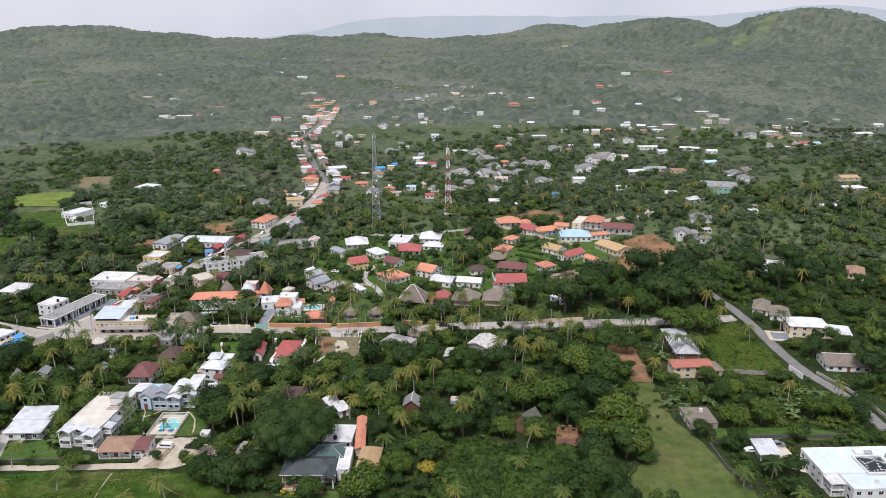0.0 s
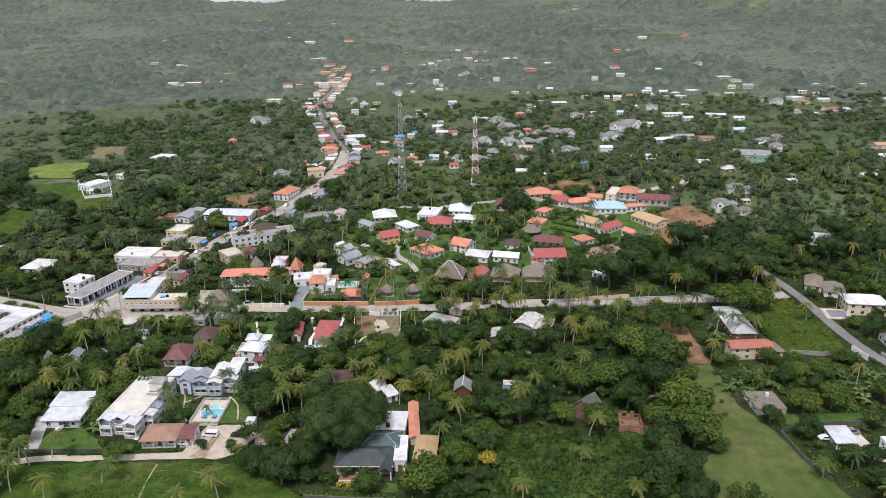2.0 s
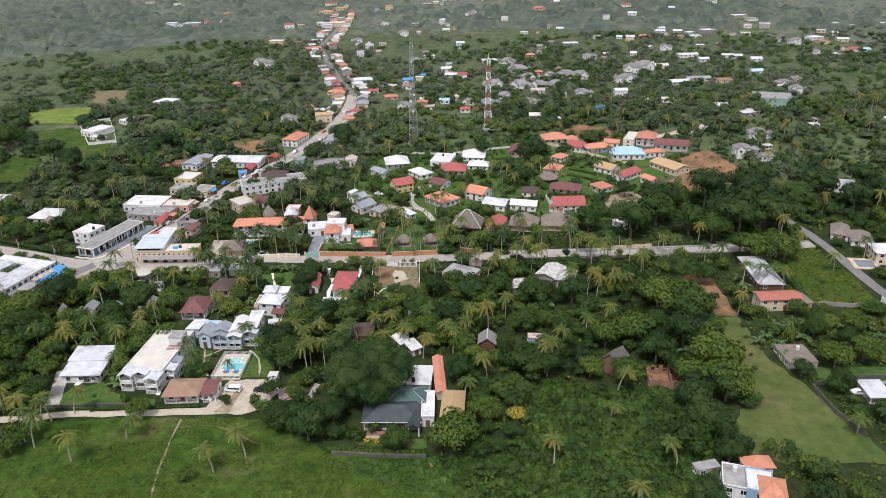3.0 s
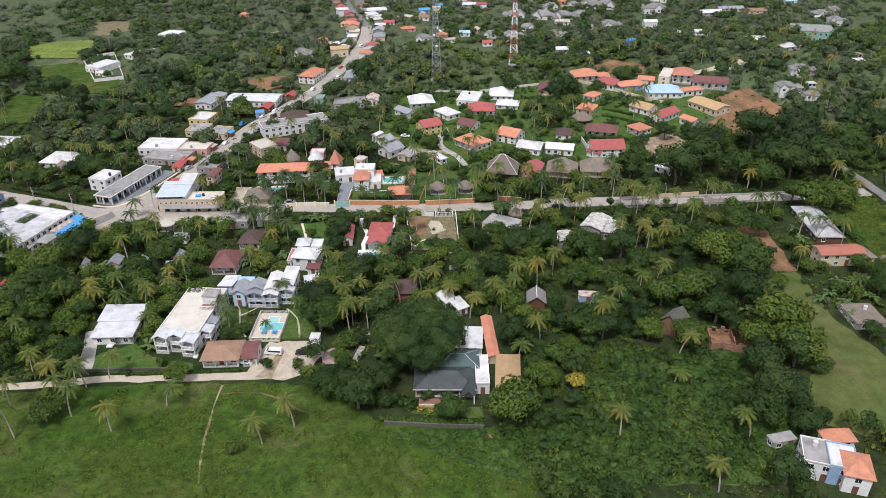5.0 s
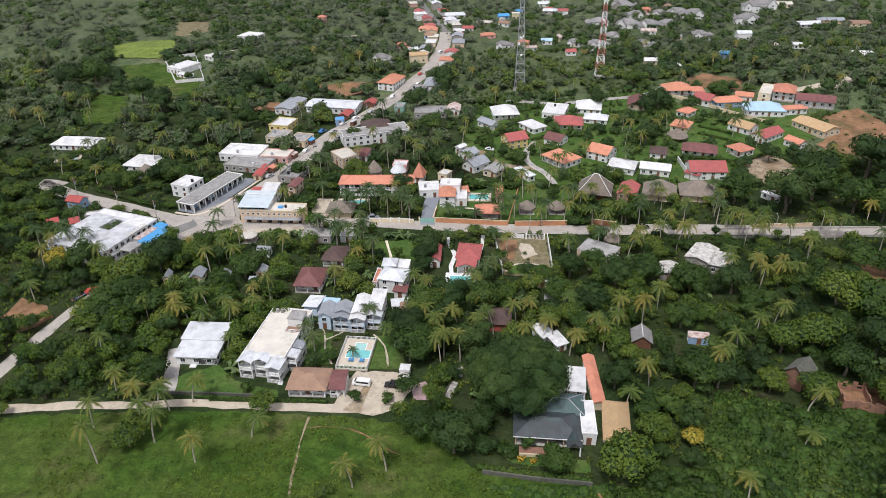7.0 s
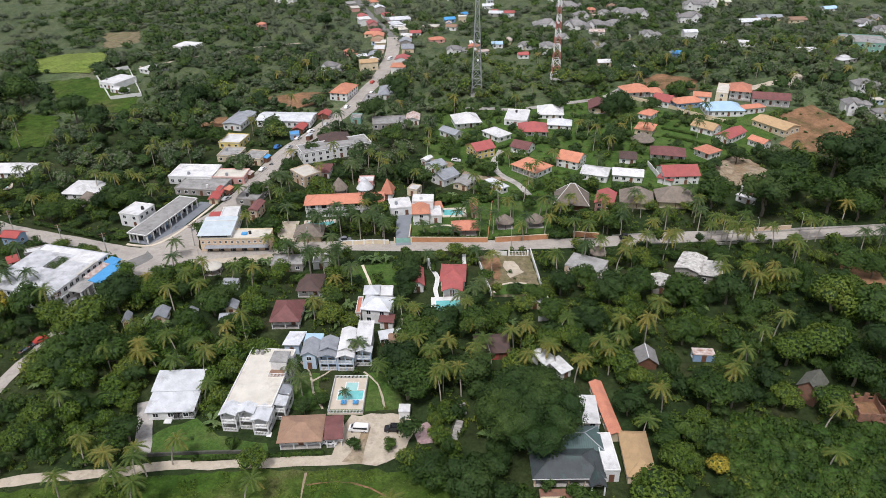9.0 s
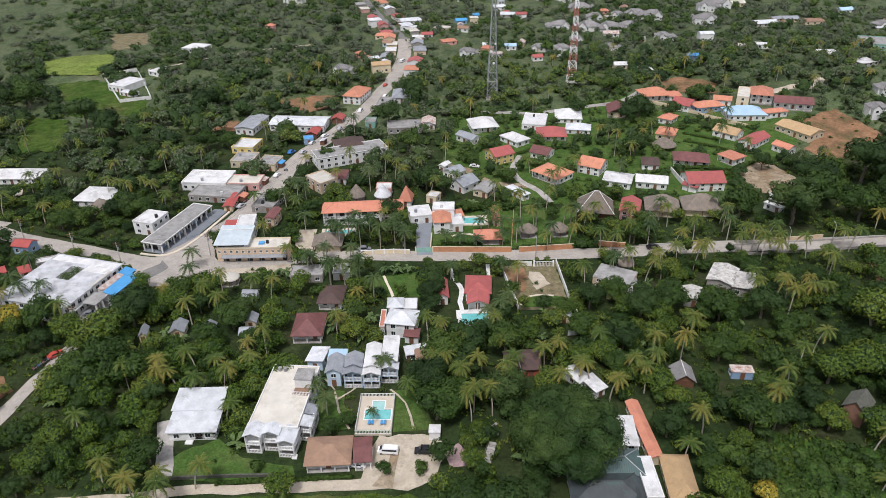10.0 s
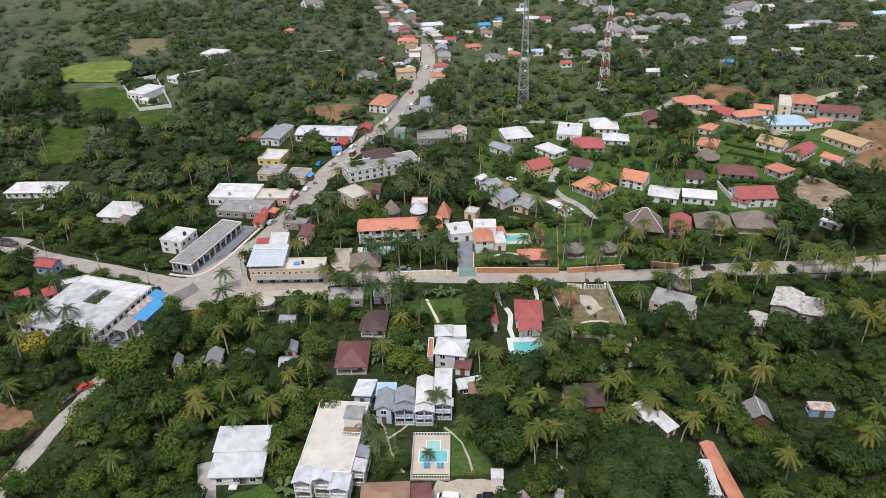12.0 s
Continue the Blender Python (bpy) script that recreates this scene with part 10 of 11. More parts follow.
far_house(-111.4, 777.2, 100.2, 7.6, 8.1, 4.8, "hip", "tile_red", "grey_wall", "shop")
far_house(-134.3, 789.2, 100.2, 10.7, 6.8, 2.4, "flat", "flat_white", "pink", "shop")
far_house(-116, 792.4, 100.2, 9.5, 6, 2.8, "flat", "flat_cream", "white", "shop")
far_house(-113.1, 821.6, 86.7, 12.6, 8.2, 2.6, "hip", "tin_rust", "white", "shop")
far_house(-131, 838.3, 86.7, 8.4, 7.2, 2.4, "flat", "flat_cream", "grey_wall", "shop")
far_house(-113.8, 837.3, 86.7, 8.5, 6.3, 2.6, "hip", "tin_white", "cream", "shop")
far_house(-133.1, 854.1, 86.7, 10.1, 7.9, 4.8, "gable", "tile_salmon", "white", "shop")
far_house(-111.5, 852.8, 86.7, 7.4, 8.4, 2.6, "hip", "tin_white", "peach", "shop")
far_house(-130.1, 869.2, 89.3, 8.9, 7.6, 2.4, "hip", "tile_red", "white", "shop")
far_house(-110.5, 869, 89.3, 9.9, 6.7, 2.4, "gable", "tile_salmon", "white", "shop")
far_house(-132.2, 885.1, 89.3, 7, 8.1, 2.4, "flat", "flat_white", "pink", "shop")
far_house(-111.9, 884.8, 89.3, 8.8, 7.4, 2.8, "gable", "tile_orange", "white", "shop")
far_house(-129.6, 900.9, 89.3, 9.4, 7.9, 2.4, "gable", "tin_grey", "cream", "shop")
far_house(-110.6, 900.6, 89.3, 10.2, 8.3, 2.4, "flat", "flat_grey", "white", "shop")
far_house(-130.4, 916.7, 89.3, 12.1, 7.5, 4.8, "flat", "flat_cream", "white", "shop")
far_house(-111.1, 916.4, 89.3, 11.3, 7.7, 2.4, "hip", "tin_rust", "pink", "shop")
far_house(-129.7, 932.5, 89.3, 11.4, 6.8, 2.8, "gable", "tile_orange", "white", "shop")
far_house(-110.1, 932.2, 89.3, 11.5, 8.9, 2.4, "hip", "tin_grey", "white", "shop")
far_house(-129.6, 947.9, 91.8, 10.5, 7.8, 2.8, "flat", "flat_grey", "white", "shop")
far_house(-110.9, 948.5, 91.8, 12.5, 7.4, 4.8, "hip", "tile_salmon", "peach", "shop")
far_house(-130.8, 963.7, 91.8, 9.2, 8.4, 2.6, "hip", "tile_salmon", "cream", "shop")
far_house(-110.6, 964.3, 91.8, 8.2, 7.8, 4.8, "hip", "tin_white", "peach", "shop")
far_house(-130.1, 979.5, 91.8, 10, 7.3, 2.6, "gable", "tile_salmon", "white", "shop")
far_house(-133.4, 995.2, 91.8, 11.8, 8.1, 4.8, "flat", "flat_grey", "grey_wall", "shop")
far_house(-110.7, 995.9, 91.8, 7.7, 7.8, 4.8, "gable", "tile_orange", "peach", "shop")
far_house(-132.8, 1011, 91.8, 7.9, 8.1, 4.8, "hip", "tin_rust", "grey_wall", "shop")
far_house(-112, 1011.7, 91.8, 8.5, 6.1, 4.8, "flat", "flat_cream", "cream", "shop")
far_house(-133.1, 1026.8, 91.8, 8.7, 6.3, 2.8, "gable", "tin_grey", "cream", "shop")
far_house(-112.2, 1027.5, 91.8, 7.6, 7.7, 4.8, "gable", "tile_red", "white", "shop")
far_house(-134.9, 1042.6, 91.8, 8.8, 8.5, 2.8, "gable", "tile_orange", "pink", "shop")
house("large green-sided hall with long flat roofs", 225.1, 508.9, -21.5, 25.4, 22, 6, "flat", "flat_grey", "green_wall", storeys=2, category="hall", name="hall")

# ---- palms and single trees ----
palm(-136.7, 164.8, 11)
palm(-126.0, 171.7, 11)
palm(-114.0, 165.9, 9.5)
palm(-103.1, 174.3, 6.5)
palm(-76.4, 159.9, 8)
palm(-69.5, 164.9, 9)
palm(-129.7, 183.6, 8)
palm(-134.1, 183.8, 8)
palm(31.9, 186.8, 8)
palm(8.3, 157.9, 7)
palm(38.8, 156.4, 8)
palm(26.9, 175.4, 5)
palm(-99.5, 401.0, 11, True)
palm(-139.1, 221.4, 8.0)
palm(-122.1, 217.3, 9.0)
palm(-131.3, 225.6, 8.0)
palm(-152.3, 200.9, 9.0)
palm(-119.4, 207.1, 6.0)
palm(-134.6, 183.2, 9.0)
palm(-126.7, 182.7, 9.0)
palm(-121.8, 185.9, 8.0)
palm(-143.1, 176.2, 9.0)
palm(-129.8, 174.3, 10.0)
palm(-142.0, 186.9, 9.0)
palm(-48.7, 237.7, 8.0)
palm(-38.1, 221.7, 9.0)
palm(-28.9, 217.4, 7.0)
palm(-23.8, 208.1, 9.0)
palm(-49.0, 213.1, 9.0)
palm(-58.4, 206.3, 10.0)
palm(-62.3, 213.8, 9.0)
palm(-55.0, 218.0, 9.0)
palm(-67.2, 212.6, 8.0)
palm(-8.7, 222.6, 9.0)
palm(-4.9, 195.2, 9.0)
palm(-12.1, 187.1, 6.0)
palm(44.2, 276.6, 10.0)
palm(50.5, 272.8, 10.0)
palm(62.3, 264.6, 9.0)
palm(29.3, 248.4, 10.0)
palm(36.6, 247.1, 10.0)
palm(45.6, 245.4, 10.0)
palm(51.0, 246.9, 9.0)
palm(36.9, 223.8, 9.0)
palm(20.3, 206.0, 11.0)
palm(13.3, 200.7, 11.0)
palm(63.9, 208.0, 9.0)
palm(25.4, 140.6, 8.0)
palm(99.8, 247.8, 9.0)
palm(95.2, 250.2, 9.0)
palm(106.7, 249.3, 8.0)
palm(76.3, 276.6, 9.0)
palm(73.3, 276.5, 8.0)
palm(87.3, 267.6, 9.0, True)
palm(93.8, 268.1, 9.0, True)
palm(89.9, 166.1, 6.0)
palm(99.0, 168.4, 6.0, True)
palm(107.8, 244.8, 9.0)
palm(180.6, 289.4, 9.0, True)
palm(152.5, 269.6, 9.0, True)
palm(134.5, 259.3, 8.0)
palm(100.5, 153.6, 7.0)
palm(-198.1, 279.0, 9.0, True)
palm(-197.9, 266.4, 9.0, True)
palm(-197.9, 257.8, 9.0)
palm(-185.8, 259.8, 10.0, True)
palm(-192.4, 260.2, 10.0, True)
palm(-196.4, 249.7, 9.0)
palm(-204.9, 262.5, 9.0, True)
palm(-144.1, 269.9, 8.0, True)
palm(-135.8, 257.4, 9.0)
palm(-131.6, 252.1, 9.0)
palm(-138.5, 248.1, 9.0)
palm(-123.9, 263.0, 8.0)
palm(-149.5, 229.9, 7.0)
palm(-139.6, 219.0, 7.0)
palm(-129.4, 216.3, 8.0)
palm(-135.4, 220.2, 6.0)
palm(-99.2, 267.5, 9.0, True)
palm(-89.9, 268.5, 10.0, True)
palm(-92.4, 265.5, 8.0, True)
palm(-84.9, 256.0, 10.0, True)
palm(-93.7, 281.9, 7.0, True)
palm(-80.6, 220.8, 7.0, True)
palm(-68.9, 236.2, 8.0)
palm(-63.1, 234.7, 8.0)
palm(-60.1, 229.1, 8.0)
palm(-48.0, 228.3, 9.0)
palm(-52.7, 234.6, 7.0, True)
palm(-122.0, 326.2, 8.0, True)
palm(-114.6, 330.5, 8.0, True)
palm(-114.9, 318.2, 8.0)
palm(-89.4, 338.0, 10.0, True)
palm(-87.9, 298.4, 8.0, True)
palm(-78.9, 293.9, 8.0, True)
palm(-75.4, 288.0, 8.0, True)
palm(-111.7, 304.2, 8.0, True)
palm(-47.7, 299.2, 6.0, True)
palm(-32.0, 308.8, 11.0)
palm(-21.2, 314.5, 10.0)
palm(-17.2, 301.7, 9.0)
palm(-39.6, 262.9, 8.0)
palm(-18.6, 259.9, 9.0)
palm(-8.2, 266.1, 9.0, True)
palm(-0.5, 268.2, 9.0)
palm(7.3, 264.1, 10.0)
palm(13.8, 269.6, 10.0)
palm(19.3, 268.2, 10.0)
palm(23.1, 268.9, 10.0)
palm(1.6, 262.3, 9.0)
palm(48.6, 271.5, 9.0)
palm(32.4, 252.7, 9.0)
palm(42.0, 250.6, 9.0)
palm(38.6, 241.9, 9.0)
palm(-9.2, 216.9, 9.0)
palm(-24.3, 227.6, 8.0)
palm(-35.8, 223.9, 8.0)
palm(-27.8, 213.1, 8.0)
palm(-35.8, 213.6, 8.0)
palm(-18.3, 215.4, 9.0)
palm(-14.3, 210.4, 8.0)
palm(-2.3, 219.2, 14.0)
palm(-48.6, 211.7, 9.0)
palm(-60.4, 212.4, 9.0)
palm(-63.4, 219.7, 8.0)
palm(-67.6, 219.9, 8.0)
palm(-53.9, 204.7, 9.0)
palm(-44.7, 217.4, 9.0)
palm(-59.2, 203.2, 9.0)
palm(-72.4, 210.4, 8.0)
palm(-14.4, 334.3, 9.0)
palm(-14.7, 301.5, 9.0)
palm(-7.2, 302.2, 9.0)
palm(-11.4, 294.3, 9.0)
palm(5.9, 300.0, 9.0)
palm(11.1, 292.7, 9.0, True)
palm(19.4, 304.6, 9.0, True)
palm(20.6, 298.9, 9.0)
palm(39.2, 293.6, 10.0, True)
palm(41.8, 307.3, 9.0, True)
palm(40.2, 298.8, 9.0)
palm(13.5, 339.1, 9.0, True)
palm(47.6, 380.4, 9.0, True)
palm(70.9, 376.8, 9.0, True)
palm(82.1, 399.7, 9.0, True)
palm(19.6, 381.7, 9.0, True)
palm(14.9, 384.9, 9.0)
palm(42.1, 386.5, 9.0)
palm(40.3, 283.6, 9.0)
palm(43.9, 279.7, 9.0)
palm(38.4, 287.6, 9.0, True)
palm(26.5, 288.4, 9.0)
palm(51.2, 284.8, 9.0)
palm(3.8, 288.1, 9.0)
palm(17.1, 281.6, 9.0)
palm(-7.5, 285.1, 9.0)
palm(-17.3, 289.5, 8.0)
palm(-26.0, 284.5, 8.0)
palm(-231.8, 327.6, 9.0)
palm(-229.1, 347.3, 9.0, True)
palm(-219.4, 351.9, 9.0)
palm(-194.2, 337.9, 9.0)
palm(-212.1, 319.1, 8.0)
palm(-190.3, 339.1, 9.0)
palm(-168.3, 325.3, 9.0)
palm(-182.6, 378.6, 9.0)
palm(-206.6, 422.2, 8.0)
palm(-230.1, 385.8, 9.0)
palm(-177.2, 371.9, 9.0)
palm(-175.3, 338.6, 8.0)
palm(-180.5, 341.5, 8.0)
palm(-134.1, 323.0, 7.0)
palm(-94.5, 244.7, 6.0)
palm(-115.4, 283.4, 7.0)
palm(-116.9, 259.6, 8.0)
palm(-105.9, 276.0, 7.0, True)
palm(-124.4, 223.6, 6.0)
palm(-116.4, 226.1, 7.0)
palm(43.8, 272.6, 9.0)
palm(38.6, 276.4, 9.0)
palm(9.5, 285.8, 9.0, True)
palm(-5.0, 281.3, 9.0)
palm(-41.3, 303.2, 8.0)
palm(-28.2, 300.4, 9.0)
palm(-55.6, 337.1, 8.0)
palm(-64.8, 330.5, 9.0)
palm(-70.1, 352.5, 9.0)
palm(-75.3, 336.5, 9.0, True)
palm(-79.4, 347.5, 9.0)
palm(-83.8, 355.9, 8.0)
palm(-103.8, 340.8, 8.0)
palm(-57.4, 365.8, 8.0)
palm(-1.5, 349.3, 8.0)
palm(-21.9, 351.0, 8.0)
palm(18.6, 365.8, 8.0, True)
palm(28.7, 378.0, 8.0, True)
palm(-102.8, 282.6, 7.0, True)
palm(50.8, 275.6, 9.0, True)
palm(59.4, 273.2, 9.0)
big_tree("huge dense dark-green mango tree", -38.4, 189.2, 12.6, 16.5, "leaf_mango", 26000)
tree("dark", -33.5, 248.5, 3.2)
tree("light", -15.6, 168.0, 5.2, 8.0)
tree("round", -62.5, 176.5, 5.0, 8.0)
tree("dark", -54.4, 171.0, 6.0)
tree("round", -59.6, 174.4, 4.0)
tree("light", -16.0, 165.1, 6.5)
tree("round", -65.1, 205.5, 6.0)
tree("dark", -70.0, 212.8, 5.0)
tree("dark", -48.4, 176.9, 4.0)
tree("light", 57.6, 232.8, 8.0)
tree("round", 66.2, 227.0, 8.0)
tree("dark", 58.7, 209.8, 7.0)
tree("light", 62.7, 194.2, 8.0)
tree("light", 61.8, 183.0, 7.0)
tree("dark", 48.7, 167.5, 6.0)
tree("dark", 52.0, 165.4, 5.0)
tree("light", 42.9, 212.3, 7.0)
tree("light", 34.2, 211.2, 6.0)
tree("round", 74.5, 254.9, 6.0)
tree("light", 118.0, 272.7, 7.0)
tree("round", 105.9, 278.1, 5.0)
tree("round", 7.3, 196.1, 6.0)
tree("round", 16.0, 205.1, 5.0)
tree("bush", -2.2, 186.8, 4.0)
tree("light", -8.0, 175.8, 4.5)
tree("yellow", 1.3, 175.4, 2.8)
tree("dark", -50.7, 207.4, 6.0)
tree("round", -18.5, 218.8, 4.0)
tree("round", -21.4, 225.4, 4.0)
tree("round", 9.7, 222.0, 5.0)
tree("round", 47.4, 201.9, 6.0)
tree("light", 35.7, 191.9, 5.0)
tree("light", 52.8, 188.5, 6.0)
tree("dark", 51.6, 156.2, 4.5)
tree("dark", 40.6, 142.0, 5.0)
tree("light", -102.5, 183.1, 3.6)
tree("bush", -82.2, 157.5, 2.2)
tree("light", -130.2, 173.2, 4.0)
tree("light", -131.3, 170.2, 4.0)
tree("bush", -122.7, 206.0, 2.0)
tree("bush", -109.2, 190.3, 2.0)
tree("bush", -80.3, 188.2, 2.0)
tree("bush", -72.0, 187.7, 2.0)
tree("bush", -37.2, 173.9, 2.4)
tree("bush", -31.7, 171.6, 2.0)
tree("bush", -42.2, 170.2, 2.4)
tree("dark", 111.0, 329.8, 11.0)
tree("dark", 127.9, 324.6, 11.0)
tree("dark", 129.0, 306.1, 9.0)
tree("dark", 84.8, 324.0, 8.0)
tree("round", 93.8, 327.2, 8.0)
tree("dark", 115.0, 300.2, 9.0)
tree("round", 91.8, 297.7, 8.0)
tree("dark", 132.1, 299.0, 9.0)
tree("dark", 109.0, 304.0, 9.0)
tree("light", 106.3, 267.9, 7.5)
tree("round", 71.8, 305.8, 6.0)
tree("round", 99.1, 290.7, 7.0)
tree("round", 151.0, 321.8, 8.0)
tree("dark", 169.3, 336.2, 9.0)
tree("dark", 192.7, 342.8, 9.0)
tree("dark", 194.2, 326.3, 8.0)
tree("yellow", -191.1, 250.7, 4.6)
tree("dark", -154.5, 251.1, 7.0)
tree("dark", -155.3, 248.5, 6.0)
tree("round", -181.9, 249.0, 6.0)
tree("light", -172.1, 243.4, 5.0)
tree("light", -159.9, 239.0, 7.0)
tree("round", -154.6, 226.5, 7.0)
tree("round", -146.2, 221.9, 6.0)
tree("round", -160.2, 222.8, 6.0)
tree("round", -125.5, 245.4, 5.0)
tree("dark", -123.2, 250.4, 5.0)
tree("round", -132.2, 239.7, 4.0)
tree("dark", -110.4, 371.1, 4.0)
tree("dark", -118.3, 351.2, 4.0)
tree("dark", -66.7, 260.7, 5.0)
tree("dark", -68.0, 255.1, 4.5)
tree("round", -65.5, 225.4, 6.0)
tree("dark", -57.8, 229.3, 6.0)
tree("round", -47.7, 228.7, 6.0)
tree("dark", -69.5, 213.5, 6.0)
tree("round", -67.8, 204.3, 6.0)
tree("round", -28.7, 244.5, 4.0)
tree("light", -22.0, 223.9, 4.0)
tree("dark", -19.6, 249.1, 5.0)
tree("round", -11.8, 252.8, 5.0)
tree("round", 5.1, 287.5, 5.0)
tree("round", 16.1, 239.0, 6.0)
tree("round", 16.3, 245.5, 5.0)
tree("dark", 29.6, 240.7, 6.0)
tree("dark", -5.7, 242.9, 6.0)
tree("round", 3.0, 245.0, 6.0)
tree("dark", 66.3, 297.3, 10.0)
tree("round", 81.3, 309.3, 9.0)
tree("round", 76.4, 426.8, 6.0)
tree("round", 37.4, 450.5, 6.0)
tree("dark", -125.1, 605.4, 7.0)
tree("dark", -112.2, 444.4, 3.5)
tree("dark", -66.5, 337.1, 6.0)
tree("dark", -80.4, 311.8, 5.0)
tree("dark", -60.4, 331.5, 5.0)
tree("round", -45.8, 362.1, 4.0)
tree("round", -32.6, 341.4, 4.0)
tree("round", -73.6, 380.9, 6.0)
tree("dark", -83.2, 414.9, 7.0)
tree("dark", -71.0, 446.7, 8.0)
tree("round", -130.6, 399.4, 5.0)
tree("round", -126.8, 328.8, 4.0)
tree("dark", 43.2, 412.9, 7.0)
tree("dark", 35.6, 406.3, 6.0)
tree("dark", 59.1, 410.8, 5.0)
tree("dark", 27.6, 366.0, 6.0)
tree("dark", 77.1, 346.4, 4.5)
tree("round", 49.5, 304.5, 7.0)
tree("bush", -91.7, 256.6, 3.0)
tree("bush", -101.9, 261.5, 3.0)
tree("round", -175.1, 320.8, 5.0)
tree("round", -202.1, 312.1, 5.0)
tree("dark", -182.9, 325.6, 5.0)
tree("dark", -236.2, 423.8, 9.0)
tree("dark", -221.1, 411.4, 8.0)
tree("dark", -289.7, 448.2, 9.0)
tree("round", -278.6, 455.7, 9.0)
tree("dark", -180.7, 439.0, 8.0)
tree("round", -176.6, 447.1, 7.0)
tree("round", -227.5, 468.8, 3.0)
tree("dark", -189.8, 371.3, 6.0)
tree("round", -167.2, 388.6, 6.0)
tree("round", -157.6, 390.3, 5.0)
tree("dark", 13.1, 419.1, 5.0)
tree("light", 120.6, 270.1, 6.0)
tree("round", 81.7, 252.0, 5.0)
tree("light", 103.2, 226.3, 4.0)
tree("light", 128.7, 201.0, 5.0)
tree("light", 136.0, 200.6, 5.0)
tree("dark", 143.3, 200.2, 5.0)
tree("light", 99.9, 195.5, 5.0)
tree("light", 110.4, 198.4, 5.0)
tree("dark", 104.7, 169.2, 4.0)
tree("dark", 153.0, 244.8, 5.0)
tree("dark", 166.9, 249.2, 4.0)
tree("dark", 49.9, 177.5, 6.0)
tree("dark", 61.0, 181.3, 6.0)
tree("round", 42.6, 160.4, 6.0)
tree("dark", 164.5, 227.6, 6.0)
tree("dark", 177.6, 321.0, 8.0)
tree("dark", 87.9, 321.3, 8.0)
tree("pink", -60.1, 188.8, 2.2)
tree("round", -10.3, 162.2, 3.0)
banana(-140.9, 231.3)
banana(-138.2, 228.9)
banana(-136.5, 231.0)
banana(-141.5, 228.1)
banana(-117.2, 227.7)
banana(-119.7, 230.0)
banana(-122.8, 226.9)
banana(-93.1, 244.7)
banana(-90.0, 242.0)
banana(-87.7, 238.3)
banana(-91.5, 239.7)
banana(-85.3, 246.8)
banana(-93.2, 249.9)
banana(-96.2, 242.4)
banana(-116.8, 274.7)
banana(-114.1, 274.5)
banana(-102.6, 273.8)
banana(-77.9, 273.7)
banana(-74.4, 273.5)
banana(-81.4, 274.0)
banana(-127.7, 230.5)
banana(-10.0, 230.0)
banana(-6.8, 228.6)
banana(-16.1, 217.4)
banana(111.5, 221.3)
banana(113.6, 217.1)
banana(118.5, 218.8)
banana(105.8, 217.5)
banana(103.7, 219.7)
banana(122.4, 216.6)
banana(96.0, 218.0)
banana(96.4, 214.0)
banana(93.0, 218.2)
banana(133.2, 216.0)
banana(138.0, 213.7)
banana(98.7, 210.0)
banana(87.8, 206.8)
banana(87.6, 201.3)
banana(92.5, 218.6)
banana(95.0, 215.3)
banana(86.6, 212.7)
banana(96.6, 212.1)
banana(82.6, 209.9)
banana(89.2, 208.0)
banana(-144.3, 242.7)
banana(-139.2, 238.9)
banana(-146.7, 239.3)
banana(-113.2, 233.9)
banana(-117.7, 230.9)
banana(-108.3, 228.7)
tree("bush", -40.8, 171.2, 1.3)
tree("flowers", -38.7, 169.1, 1.1)
tree("flowers", -36.0, 168.6, 1.0)
tree("flowers", -33.0, 168.1, 1.1)
tree("flowers", -29.8, 168.7, 1.2)
tree("bush", -42.6, 173.3, 1.4)
tree("bush", -27.9, 170.3, 1.0)
tree("bush", -31.1, 169.5, 0.8)
tree("bush", -34.6, 170.1, 0.9)
for x, y, h in ((-101, 296, 9), (-98, 291, 10), (-95.5, 298, 8), (-91, 292, 10.5), (-88, 299, 9), (-84, 290.5, 9.5), (-80, 296, 8.5), (-76, 291.5, 8), (-78.5, 301.5, 7.5), (-93.5, 304, 8), (-107, 273.5, 9.5), (-99.5, 268, 9.5), (-94.5, 265.5, 10), (-91, 268.5, 9), (-146.5, 281.5, 7.5), (-117.5, 329, 10), (-61, 292, 5), (-56, 290.5, 4.5), (-50.5, 288.5, 4.5), (-41, 289.5, 5.5), (-44.5, 303, 7), (-40, 297, 7), (-36, 291, 9), (-27, 303, 9), (-24, 290, 8), (-13, 300, 9.5), (-60.5, 268.5, 6), (-44, 270, 6.5), (-47.5, 244.5, 7.5), (-51.5, 241.5, 7), (-44.5, 248, 7.5), (-97.5, 212.5, 7), (-94.8, 207.5, 6)):
    palm(x, y, h, True)
for kind, x, y, r in (("round", -89.5, 203.8, 2.2), ("round", -98.5, 203.5, 1.6), ("dark", -66, 266, 4.4), ("dark", -67.5, 250.5, 3.6), ("round", -100.5, 301, 3), ("dark", -86.5, 305, 2.6), ("round", -73.5, 298, 3.2), ("light", -82, 293.5, 2.6), ("round", -52, 316, 3.0), ("round", -44, 315.5, 3.0), ("dark", -58.5, 318, 3.2), ("round", -20, 308, 3.2), ("light", -6.9, 176.9, 4.2), ("yellow", 1.8, 176.0, 2.4), ("light", -10.8, 210.1, 4.6), ("light", -7.8, 204.9, 3.6), ("dark", 8.2, 200.1, 5.2), ("dark", 13.0, 196.0, 5.0), ("dark", -70, 213.5, 5.0), ("round", -64, 205, 5.0), ("round", -61, 210.5, 4.5), ("dark", -67.0, 219.5, 4.2)):
    tree(kind, float(x), float(y), r)
palm(-83.6, 204.8, 3.6, True, 0.55)
